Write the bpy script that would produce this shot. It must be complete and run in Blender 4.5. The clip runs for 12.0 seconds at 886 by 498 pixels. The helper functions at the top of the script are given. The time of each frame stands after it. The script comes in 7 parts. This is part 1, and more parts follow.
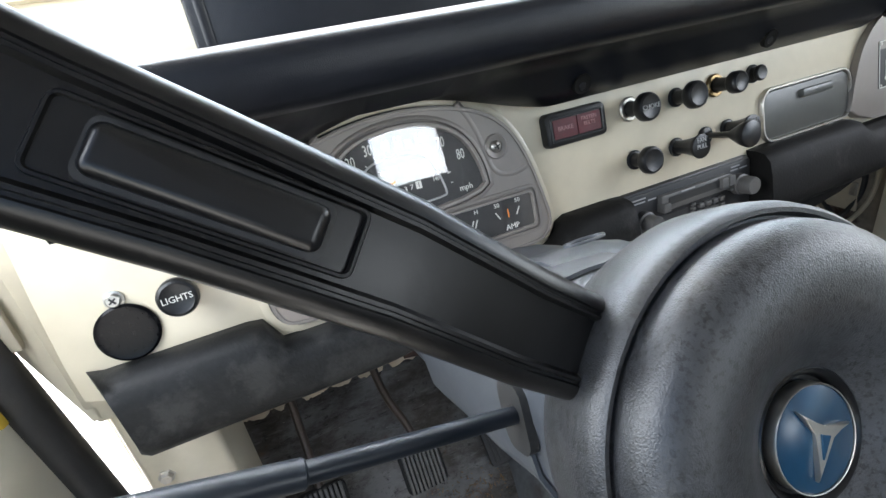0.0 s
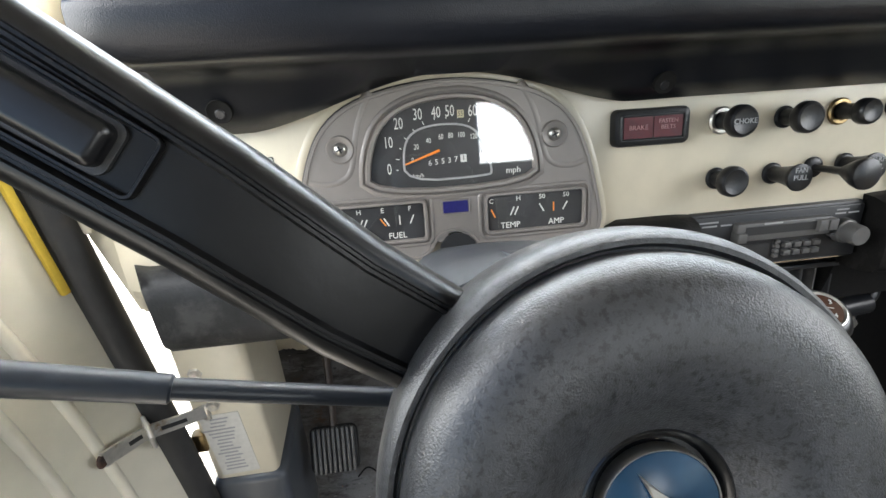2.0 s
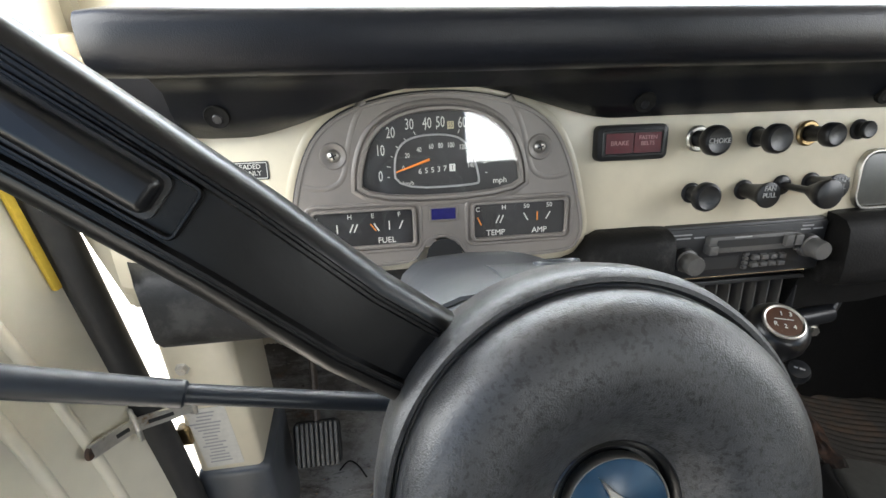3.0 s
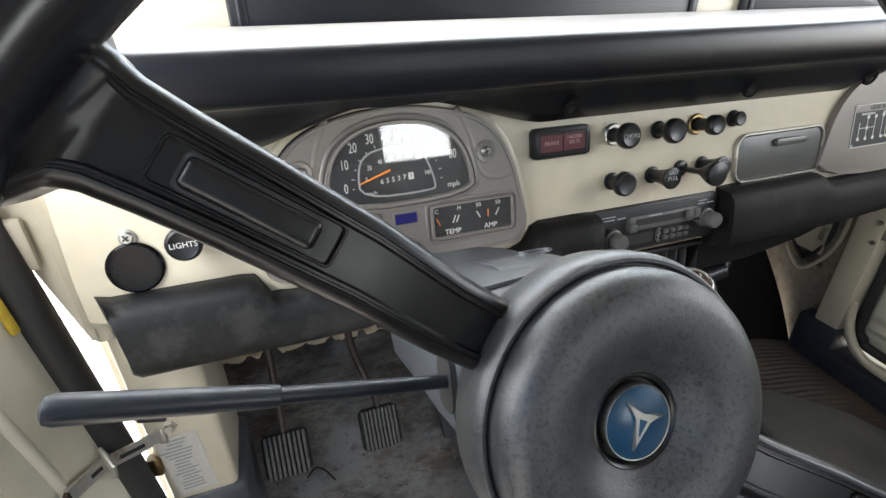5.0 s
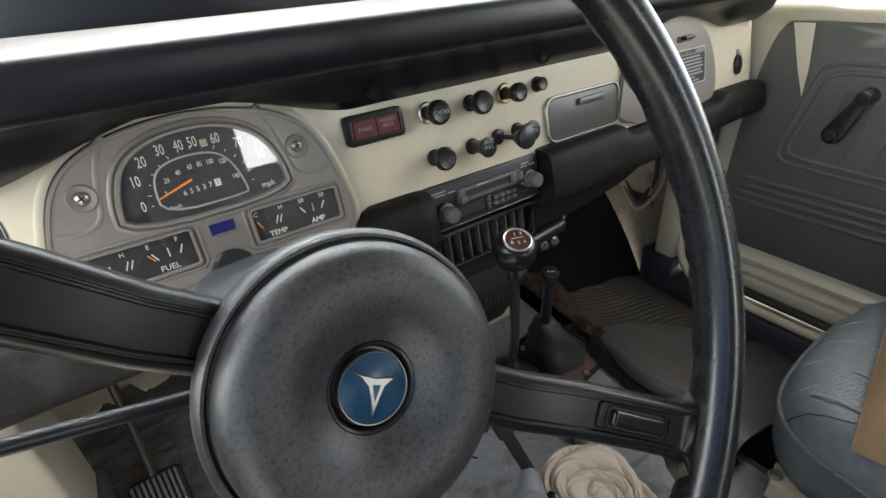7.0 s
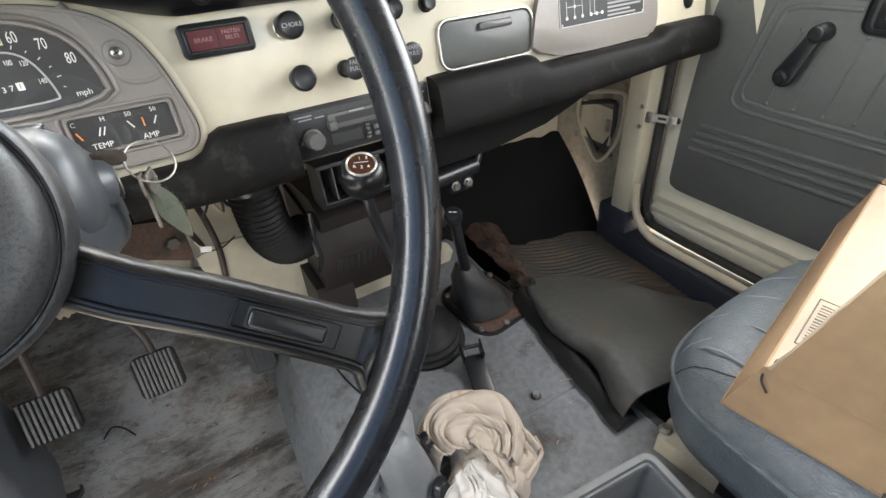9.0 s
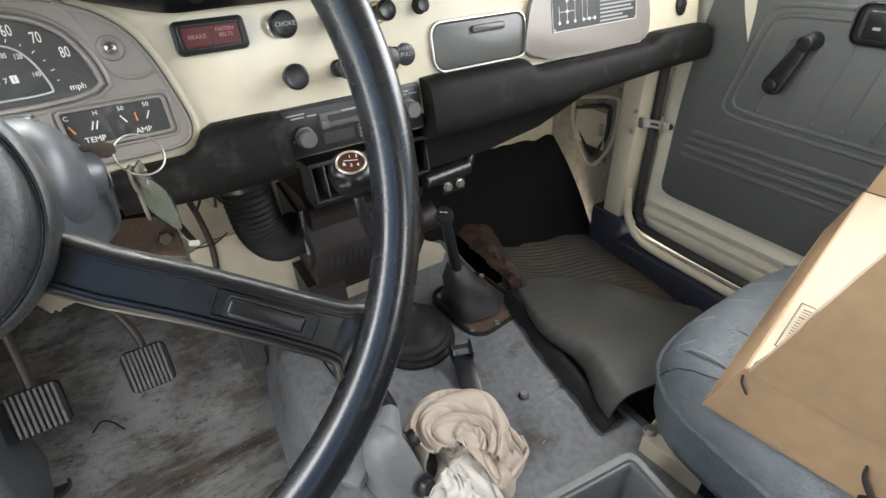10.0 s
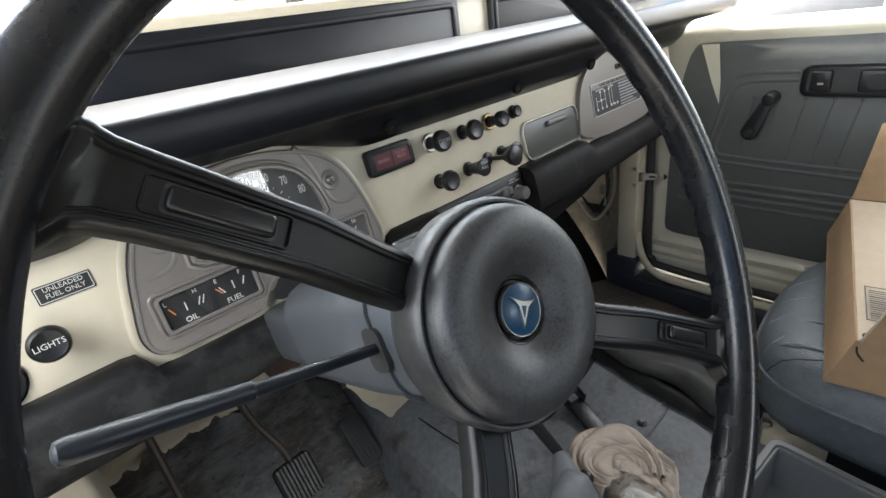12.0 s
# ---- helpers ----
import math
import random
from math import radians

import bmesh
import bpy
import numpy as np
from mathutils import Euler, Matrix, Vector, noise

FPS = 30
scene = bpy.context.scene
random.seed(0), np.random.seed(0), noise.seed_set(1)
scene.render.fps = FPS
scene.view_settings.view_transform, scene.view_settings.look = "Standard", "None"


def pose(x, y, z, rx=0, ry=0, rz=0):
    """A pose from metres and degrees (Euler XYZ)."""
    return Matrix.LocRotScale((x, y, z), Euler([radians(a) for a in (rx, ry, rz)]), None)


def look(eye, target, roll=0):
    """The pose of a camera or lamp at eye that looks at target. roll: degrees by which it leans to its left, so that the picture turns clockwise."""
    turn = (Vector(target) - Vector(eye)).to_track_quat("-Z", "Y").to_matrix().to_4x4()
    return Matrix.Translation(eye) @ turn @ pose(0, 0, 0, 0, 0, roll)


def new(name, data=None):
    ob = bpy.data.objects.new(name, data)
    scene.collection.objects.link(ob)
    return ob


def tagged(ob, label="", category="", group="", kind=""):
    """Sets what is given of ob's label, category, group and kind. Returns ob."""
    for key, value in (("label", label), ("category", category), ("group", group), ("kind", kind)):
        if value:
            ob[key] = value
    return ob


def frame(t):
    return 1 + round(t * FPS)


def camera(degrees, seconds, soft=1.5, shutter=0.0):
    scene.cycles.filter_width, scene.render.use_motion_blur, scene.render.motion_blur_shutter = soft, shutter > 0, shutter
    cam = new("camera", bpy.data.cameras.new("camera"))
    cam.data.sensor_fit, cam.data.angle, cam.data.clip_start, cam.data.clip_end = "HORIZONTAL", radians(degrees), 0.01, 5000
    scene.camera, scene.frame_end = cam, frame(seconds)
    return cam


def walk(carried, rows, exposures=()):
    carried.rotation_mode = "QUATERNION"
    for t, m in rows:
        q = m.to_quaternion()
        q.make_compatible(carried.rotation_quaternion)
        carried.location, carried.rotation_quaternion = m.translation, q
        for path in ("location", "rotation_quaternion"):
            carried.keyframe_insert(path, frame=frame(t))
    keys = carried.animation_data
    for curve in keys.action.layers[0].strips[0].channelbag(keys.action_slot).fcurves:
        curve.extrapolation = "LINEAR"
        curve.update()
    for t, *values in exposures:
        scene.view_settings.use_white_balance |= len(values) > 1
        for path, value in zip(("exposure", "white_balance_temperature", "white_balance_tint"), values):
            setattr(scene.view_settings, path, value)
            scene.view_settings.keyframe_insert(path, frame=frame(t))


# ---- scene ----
# the camera and its way
cam = camera(84.6, 12.0)
PATH = [
    (0, (-0.117, -0.418, 0.686), (0.477, 1.279, -0.191), -9.6),
    (0.5, (-0.083, -0.418, 0.694), (0.327, 1.321, -0.206), -7.3),
    (1, (-0.07, -0.41, 0.684), (0.223, 1.345, -0.23), -5.4),
    (1.5, (-0.062, -0.42, 0.676), (0.162, 1.343, -0.241), -4.1),
    (2, (-0.059, -0.429, 0.676), (0.148, 1.333, -0.247), -2.5),
    (2.5, (-0.059, -0.434, 0.683), (0.166, 1.32, -0.251), -1.1),
    (3, (-0.063, -0.439, 0.693), (0.207, 1.303, -0.251), 0.0),
    (5, (-0.118, -0.463, 0.717), (0.482, 1.187, -0.24), -0.5),
    (5.5, (-0.129, -0.463, 0.723), (0.611, 1.129, -0.236), -1.5),
    (6, (-0.138, -0.466, 0.729), (0.711, 1.065, -0.238), -3.1),
    (6.5, (-0.132, -0.489, 0.727), (0.794, 0.99, -0.25), -3.8),
    (7, (-0.055, -0.501, 0.715), (0.891, 0.943, -0.296), -4.1),
    (7.5, (0.014, -0.51, 0.699), (0.936, 0.897, -0.383), -3.9),
    (9.5, (0.11, -0.615, 0.651), (0.916, 0.824, -0.481), -3.7),
    (10, (0.11, -0.614, 0.655), (0.942, 0.816, -0.469), -2.7),
    (10.5, (0.069, -0.603, 0.687), (0.973, 0.795, -0.422), -2.9),
    (11, (0.018, -0.593, 0.703), (1.004, 0.785, -0.358), -5.0),
    (11.5, (-0.066, -0.551, 0.721), (1.012, 0.834, -0.238), -7.2),
    (12, (-0.177, -0.509, 0.719), (0.999, 0.858, -0.147), -8.3),
]
EXPOSURE = [(t, e, k, 10) for t, e, k in ((0.0, 3.1, 6300), (1.0, 3.3, 6500), (2.0, 3.3, 6700), (3.0, 3.18, 6800), (6.0, 2.96, 6700), (7.0, 2.88, 6850), (7.5, 3.15, 6950), (9.5, 3.85, 6900), (10.5, 3.68, 6900), (11.0, 3.44, 6900), (12.0, 2.78, 6650))]
walk(cam, [(t, look(eye, target, roll)) for t, eye, target, roll in PATH], EXPOSURE)

# ---- daylight ----
world = bpy.data.worlds.new("daylight")
scene.world = world
world.use_nodes = True
wn = world.node_tree.nodes
sky = wn.new("ShaderNodeTexSky")
sky.sky_type = "NISHITA"
sky.sun_disc = False
SUN_EL, SUN_AZ = radians(58), radians(14)
sky.sun_elevation = SUN_EL
sky.sun_rotation = SUN_AZ
wn["Background"].inputs["Strength"].default_value = 0.05
world.node_tree.links.new(sky.outputs[0], wn["Background"].inputs["Color"])
sun = new("sun", bpy.data.lights.new("sun", "SUN"))
sun.data.energy = 5.0
sun.data.angle = radians(0.6)
sun.data.color = (1.0, 0.97, 0.92)
sun_to = Vector((math.sin(SUN_AZ) * math.cos(SUN_EL), math.cos(SUN_AZ) * math.cos(SUN_EL), math.sin(SUN_EL)))
sun.matrix_world = look(sun_to * 20, (0, 0, 0))


def window_light(name, eye, target, w, h, watts, color):
    lamp = new(name, bpy.data.lights.new(name, "AREA"))
    lamp.data.shape, lamp.data.size, lamp.data.size_y = "RECTANGLE", w, h
    lamp.data.energy, lamp.data.color = watts, color
    lamp.matrix_world = look(eye, target)
    return lamp


# sky light in the openings: the windscreen, the windows of both doors and the rear window
window_light("windscreen_light", (0.37, 0.16, 0.93), (0.37, -0.45, 0.60), 1.25, 0.26, 1.02, (0.84, 0.94, 1.0))
window_light("driver_window_light", (-0.50, -0.26, 0.84), (0.70, -0.15, 0.22), 0.42, 0.42, 0.86, (0.95, 0.98, 1.0))
window_light("passenger_window_light", (1.10, -0.45, 0.84), (0.0, -0.30, 0.35), 0.80, 0.36, 0.95, (0.97, 0.985, 1.0))
window_light("rear_window_light", (0.525, -1.735, 0.8125), (0.525, 0.0, 0.8125), 0.32, 0.265, 0.42, (0.95, 0.98, 1.0))


# ---- materials ----
def material(name, color, rough=0.5, metal=0.0, vary=0.12, scale=30.0, bump=0.0, bump_scale=400.0, coat=0.0,
             stain=None, stain_scale=6.0, stain_at=0.6, voronoi=False, spec=0.5, rough_vary=0.1):
    m = bpy.data.materials.new(name)
    m.use_nodes = True
    nt = m.node_tree
    n, ln = nt.nodes, nt.links
    b = n["Principled BSDF"]
    b.inputs["Metallic"].default_value = metal
    b.inputs["Coat Weight"].default_value = coat
    b.inputs["Coat Roughness"].default_value = 0.12
    b.inputs["Specular IOR Level"].default_value = spec
    co = n.new("ShaderNodeTexCoord")
    big = n.new("ShaderNodeTexNoise")
    big.inputs["Scale"].default_value = scale * 0.22
    big.inputs["Detail"].default_value = 5
    fine = n.new("ShaderNodeTexNoise")
    fine.inputs["Scale"].default_value = scale * 4
    fine.inputs["Detail"].default_value = 6
    mix = n.new("ShaderNodeMath")
    mix.operation = "MULTIPLY_ADD"
    mix.inputs[1].default_value = 0.5
    half = n.new("ShaderNodeMath")
    half.operation = "MULTIPLY"
    half.inputs[1].default_value = 0.5
    ln.new(co.outputs["Object"], big.inputs["Vector"])
    ln.new(co.outputs["Object"], fine.inputs["Vector"])
    ln.new(fine.outputs[0], half.inputs[0])
    ln.new(big.outputs[0], mix.inputs[0])
    ln.new(half.outputs[0], mix.inputs[2])
    ramp = n.new("ShaderNodeValToRGB")
    c = Vector(color)
    ramp.color_ramp.elements[0].position = 0.32
    ramp.color_ramp.elements[1].position = 0.68
    ramp.color_ramp.elements[0].color = (*(c * (1 - vary)), 1)
    ramp.color_ramp.elements[1].color = (*(c * (1 + vary)), 1)
    ln.new(mix.outputs[0], ramp.inputs[0])
    out = ramp.outputs[0]
    if stain:
        st = n.new("ShaderNodeTexNoise")
        st.inputs["Scale"].default_value = stain_scale
        st.inputs["Detail"].default_value = 8
        st.inputs["Roughness"].default_value = 0.65
        ln.new(co.outputs["Object"], st.inputs["Vector"])
        sr = n.new("ShaderNodeValToRGB")
        sr.color_ramp.elements[0].position = stain_at
        sr.color_ramp.elements[1].position = min(stain_at + 0.12, 1.0)
        ln.new(st.outputs[0], sr.inputs[0])
        mx = n.new("ShaderNodeMix")
        mx.data_type = "RGBA"
        ln.new(sr.outputs[0], mx.inputs["Factor"])
        ln.new(out, mx.inputs["A"])
        mx.inputs["B"].default_value = (*stain, 1)
        out = mx.outputs["Result"]
    ln.new(out, b.inputs["Base Color"])
    rr = n.new("ShaderNodeMapRange")
    rr.inputs["To Min"].default_value = max(rough - rough_vary, 0.03)
    rr.inputs["To Max"].default_value = min(rough + rough_vary, 1.0)
    ln.new(mix.outputs[0], rr.inputs["Value"])
    ln.new(rr.outputs[0], b.inputs["Roughness"])
    if bump:
        bt = n.new("ShaderNodeTexVoronoi" if voronoi else "ShaderNodeTexNoise")
        bt.inputs["Scale"].default_value = bump_scale
        ln.new(co.outputs["Object"], bt.inputs["Vector"])
        bp = n.new("ShaderNodeBump")
        bp.inputs["Strength"].default_value = bump
        bp.inputs["Distance"].default_value = 0.001
        ln.new(bt.outputs[0], bp.inputs["Height"])
        ln.new(bp.outputs[0], b.inputs["Normal"])
    return m


CREAM = material("cream_paint", (0.60, 0.54, 0.41), 0.34, vary=0.06, scale=14, bump=0.08, bump_scale=110, coat=0.25, stain=(0.40, 0.30, 0.18), stain_scale=24, stain_at=0.70)
CREAM_WORN = material("worn_cream_paint", (0.56, 0.5, 0.38), 0.45, vary=0.1, scale=14, bump=0.1, bump_scale=120, stain=(0.16, 0.08, 0.04), stain_scale=16, stain_at=0.66)
# the same cream paint, lightened to put daylight on the doors into its colour
DOOR_CREAM_LIT = material("cream_paint_lit_door", (0.70, 0.655, 0.53), 0.32, vary=0.06, scale=9, bump=0.04, bump_scale=80, coat=0.3)
SILVER = material("grey_bezel_paint", (0.232, 0.209, 0.191), 0.40, metal=0.25, vary=0.05, scale=40, bump=0.06, bump_scale=1500)
PAD = material("black_grained_vinyl", (0.006, 0.007, 0.010), 0.32, vary=0.15, scale=25, spec=0.32, rough_vary=0.03, bump=0.12, bump_scale=1300, voronoi=True)
PAD_LOW = material("faded_black_padding", (0.0066, 0.0062, 0.0058), 0.62, spec=0.18, vary=0.5, scale=40, bump=0.35, bump_scale=420, rough_vary=0.16, stain=(0.022, 0.021, 0.020), stain_scale=34, stain_at=0.55)
PAD_SCUFFED = material("scuffed_black_padding", (0.0105, 0.0108, 0.0112), 0.54, spec=0.30, vary=0.5, scale=40, bump=0.3, bump_scale=420, rough_vary=0.16, stain=(0.032, 0.032, 0.031), stain_scale=22, stain_at=0.48)
WHEEL = material("black_gloss_plastic", (0.005, 0.005, 0.0055), 0.30, vary=0.3, scale=25, bump=0.03, bump_scale=300, rough_vary=0.08, spec=0.42)
SPOKE = material("satin_black_plastic", (0.0052, 0.0050, 0.0050), 0.34, vary=0.4, scale=25, bump=0.05, bump_scale=350, spec=0.36, rough_vary=0.09, stain=(0.012, 0.0105, 0.0095), stain_scale=35, stain_at=0.60)
RIMBLACK = material("polished_black_rim", (0.006, 0.0065, 0.008), 0.27, vary=0.3, scale=18, bump=0.03, bump_scale=140, rough_vary=0.14)
STALK = material("blue_black_stalk_plastic", (0.009, 0.013, 0.019), 0.38, vary=0.2, scale=40, rough_vary=0.04)
HUB = material("worn_grained_hub_vinyl", (0.030, 0.031, 0.033), 0.38, vary=0.30, scale=50, spec=0.65, rough_vary=0.05, bump=0.22, bump_scale=2000, stain=(0.008, 0.0078, 0.008), stain_scale=560, stain_at=0.50)
KNOB = material("black_knob_plastic", (0.0080, 0.0082, 0.0090), 0.36, vary=0.4, scale=90, bump=0.10, bump_scale=500, spec=0.42, rough_vary=0.14, stain=(0.020, 0.018, 0.016), stain_scale=110, stain_at=0.60)
DOORVINYL = material("grey_door_vinyl", (0.100, 0.104, 0.100), 0.48, vary=0.1, scale=20, bump=0.14, bump_scale=900, voronoi=True)
SEATVINYL = material("blue_grey_seat_vinyl", (0.120, 0.139, 0.151), 0.38, vary=0.25, scale=16, bump=0.7, bump_scale=330, voronoi=True, stain=(0.16, 0.18, 0.2), stain_scale=9, stain_at=0.68)
NAVY = material("dark_navy_paint", (0.028, 0.032, 0.045), 0.5, vary=0.2, scale=20, bump=0.08, bump_scale=160)
COLGREY = material("blue_grey_painted_metal", (0.058, 0.064, 0.072), 0.36, vary=0.12, scale=20, bump=0.05, bump_scale=150, stain=(0.11, 0.11, 0.11), stain_scale=11, stain_at=0.62)
FLOORGREY = material("scuffed_grey_floor_paint", (0.130, 0.137, 0.144), 0.44, vary=0.36, scale=22, bump=0.22, bump_scale=190, stain=(0.060, 0.052, 0.045), stain_scale=13, stain_at=0.55)
RUBBER = material("worn_black_rubber", (0.026, 0.025, 0.024), 0.6, vary=0.3, scale=18, bump=0.2, bump_scale=260, stain=(0.055, 0.038, 0.026), stain_scale=7, stain_at=0.62)
RUBBERWORN = material("greyed_pedal_rubber", (0.085, 0.083, 0.078), 0.5, vary=0.4, scale=30, bump=0.1, bump_scale=260, stain=(0.03, 0.028, 0.026), stain_scale=40, stain_at=0.55)
MATRIB = material("brown_ribbed_mat_rubber", (0.040, 0.034, 0.028), 0.6, vary=0.4, scale=18, bump=0.2, bump_scale=260, stain=(0.075, 0.048, 0.030), stain_scale=9, stain_at=0.55)
MATGREY = material("grey_rubber_mat", (0.060, 0.060, 0.056), 0.46, vary=0.35, scale=20, bump=0.2, bump_scale=200, stain=(0.075, 0.058, 0.044), stain_scale=9, stain_at=0.58)
DARK = material("matt_black_and_hole_shade", (0.008, 0.0075, 0.007), 0.88, spec=0.2, vary=0.4, scale=30, bump=0.4, bump_scale=150)
BLACKMETAL = material("black_painted_metal", (0.011, 0.012, 0.014), 0.33, vary=0.25, scale=40, bump=0.06)
CHROME = material("chrome", (0.75, 0.74, 0.72), 0.16, metal=1.0, vary=0.08, scale=40, rough_vary=0.08)
STEEL = material("dull_steel", (0.5, 0.48, 0.44), 0.38, metal=1.0, vary=0.15, scale=60, stain=(0.25, 0.15, 0.08), stain_scale=60, stain_at=0.62)
BRASS = material("tarnished_brass", (0.30, 0.215, 0.11), 0.35, metal=1.0, vary=0.2, scale=80)
CAST = material("grey_cast_metal", (0.170, 0.178, 0.187), 0.5, vary=0.12, scale=30, bump=0.2, bump_scale=260)
VENTGREY = material("grey_black_vent_plastic", (0.026, 0.027, 0.029), 0.45, vary=0.2, scale=40, bump=0.04)
HEATER = material("dark_brown_heater_plastic", (0.021, 0.016, 0.0145), 0.5, vary=0.2, scale=25, bump=0.1, bump_scale=300)
RADIO = material("charcoal_radio_plastic", (0.016, 0.016, 0.017), 0.42, vary=0.15, scale=50)
RADIOGREY = material("grey_radio_plastic", (0.09, 0.087, 0.083), 0.45, vary=0.12, scale=60)
DIAL = material("black_dial", (0.012, 0.012, 0.013), 0.5, vary=0.2, scale=60)
INK = material("white_print", (0.62, 0.62, 0.58), 0.6, vary=0.06, scale=80)
INKGREY = material("grey_print", (0.3, 0.3, 0.3), 0.6, vary=0.06, scale=80)
ORANGE = material("orange_needle", (0.8, 0.24, 0.03), 0.5, vary=0.06, scale=80)
REDLENS = material("dark_red_lens", (0.085, 0.005, 0.010), 0.32, spec=0.35, vary=0.25, scale=60, bump=0.3, bump_scale=900)
BLUELENS = material("dark_blue_lens", (0.02, 0.02, 0.12), 0.25, vary=0.2, scale=60)
EMBLUE = material("blue_enamel", (0.008, 0.045, 0.092), 0.30, vary=0.2, scale=60)
ASH = material("grey_ashtray_paint", (0.072, 0.073, 0.066), 0.34, vary=0.1, scale=40, bump=0.05)
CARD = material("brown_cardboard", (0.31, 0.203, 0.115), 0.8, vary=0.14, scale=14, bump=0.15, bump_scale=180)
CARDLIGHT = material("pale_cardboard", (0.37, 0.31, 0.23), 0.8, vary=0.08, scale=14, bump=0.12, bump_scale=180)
TOWEL = material("stained_beige_cloth", (0.47, 0.40, 0.33), 0.92, vary=0.16, scale=14, bump=0.6, bump_scale=900, stain=(0.30, 0.18, 0.10), stain_scale=16, stain_at=0.60)
WHITECLOTH = material("white_cloth", (0.56, 0.53, 0.49), 0.92, vary=0.12, scale=20, bump=0.5, bump_scale=700, stain=(0.40, 0.28, 0.17), stain_scale=22, stain_at=0.60)
PAPER = material("worn_data_plate", (0.55, 0.53, 0.48), 0.45, vary=0.12, scale=40, stain=(0.4, 0.33, 0.25), stain_scale=25, stain_at=0.6)
INKBLACK = material("black_print_and_gap_shade", (0.02, 0.02, 0.02), 0.5, vary=0.1, scale=80)
YELLOW = material("yellow_foam", (0.55, 0.38, 0.04), 0.8, vary=0.15, scale=40)
CONSOLE = material("grey_console_plastic", (0.16, 0.165, 0.165), 0.5, vary=0.12, scale=30, bump=0.15, bump_scale=700)
CONCRETE = material("pale_concrete", (0.42, 0.4, 0.37), 0.85, vary=0.15, scale=1.2, bump=0.2, bump_scale=30)
PEDALARM = material("dark_pedal_steel", (0.07, 0.055, 0.045), 0.5, metal=0.3, vary=0.3, scale=60)
RUST = material("rusty_metal", (0.058, 0.029, 0.018), 0.75, vary=0.8, scale=55, bump=0.4, bump_scale=200, stain=(0.016, 0.012, 0.010), stain_scale=26, stain_at=0.50)
WHITEPAINT = material("white_car_paint", (0.75, 0.75, 0.73), 0.25, vary=0.03, scale=5, coat=0.5)
REDPAINT = material("red_car_paint", (0.35, 0.03, 0.03), 0.3, vary=0.05, scale=5, coat=0.5)
BOOT = material("black_boot_rubber", (0.0085, 0.0083, 0.008), 0.56, spec=0.25, vary=0.4, scale=30, bump=0.25, bump_scale=200)
KEYSTEEL = material("dull_key_steel", (0.34, 0.32, 0.29), 0.42, metal=0.85, vary=0.3, scale=120, rough_vary=0.15, stain=(0.16, 0.12, 0.08), stain_scale=120, stain_at=0.58)
LEATHERBOOT = material("dull_dark_leather", (0.017, 0.0168, 0.0165), 0.62, vary=0.35, scale=30, bump=0.3, bump_scale=240, stain=(0.012, 0.011, 0.010), stain_scale=30, stain_at=0.56)
BRIGHTSTEEL = material("worn_bright_steel", (0.55, 0.53, 0.48), 0.35, metal=0.6, vary=0.2, scale=40, stain=(0.25, 0.16, 0.08), stain_scale=40, stain_at=0.6)
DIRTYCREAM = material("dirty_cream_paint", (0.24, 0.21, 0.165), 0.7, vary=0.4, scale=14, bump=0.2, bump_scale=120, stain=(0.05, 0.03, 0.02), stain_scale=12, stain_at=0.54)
# dark grey of the unseen walls, chosen to reduce bounce light
UNSEEN_WALL = material("unseen_wall_dark", (0.06, 0.06, 0.06), 0.7, vary=0.15, scale=12, bump=0.1, bump_scale=200)
# grey of the unseen roof, kept dark to deepen shadows inside
UNSEEN_ROOF = material("unseen_roof_grey", (0.15, 0.147, 0.138), 0.8, vary=0.06, scale=12, bump=0.1, bump_scale=200)


def glass_material(name, tint=(1, 1, 1), rough=0.0):
    m = bpy.data.materials.new(name)
    m.use_nodes = True
    b = m.node_tree.nodes["Principled BSDF"]
    b.inputs["Base Color"].default_value = (*tint, 1)
    b.inputs["Transmission Weight"].default_value = 1.0
    b.inputs["Roughness"].default_value = rough
    b.inputs["IOR"].default_value = 1.45
    return m




def ribbed(mat, scale, strength):
    """Replaces a cloth's fine relief by close knitted ribs."""
    n, ln = mat.node_tree.nodes, mat.node_tree.links
    w = n.new("ShaderNodeTexWave")
    w.inputs["Scale"].default_value = scale
    w.inputs["Distortion"].default_value = 1.5
    w.inputs["Detail"].default_value = 1
    co = n["Texture Coordinate"]
    ln.new(co.outputs["Object"], w.inputs["Vector"])
    b = n["Bump"]
    b.inputs["Strength"].default_value = strength
    ln.new(w.outputs[0], b.inputs["Height"])


ribbed(TOWEL, 130.0, 0.5)
GLASS = glass_material("clear_glass")
FOB = glass_material("clear_plastic_fob", (0.8, 0.85, 0.75), 0.15)


# ---- building helpers ----
def thing(name, at, label, category, group="", kind=""):
    ob = new(name)
    ob.empty_display_size = 0.02
    ob.location = at
    tagged(ob, label, category, group, kind)
    return ob


def base_of(ob):
    p = Vector((0, 0, 0))
    while ob is not None:
        p += ob.location
        ob = ob.parent
    return p


def finish(bm, sharp=38):
    bmesh.ops.recalc_face_normals(bm, faces=bm.faces)
    for f in bm.faces:
        f.smooth = True
    for e in bm.edges:
        if len(e.link_faces) == 2 and e.calc_face_angle(0) > radians(sharp):
            e.smooth = False


def part(name, bm, mat, parent=None, label="", sharp=38):
    """Links a bmesh drawn in world metres as one mesh under its thing or part."""
    finish(bm, sharp)
    if parent is not None:
        bmesh.ops.translate(bm, verts=bm.verts, vec=-base_of(parent))
    me = bpy.data.meshes.new(name)
    bm.to_mesh(me)
    bm.free()
    me.materials.append(mat)
    ob = new(name, me)
    ob.parent = parent
    if label:
        tagged(ob, label)
    return ob


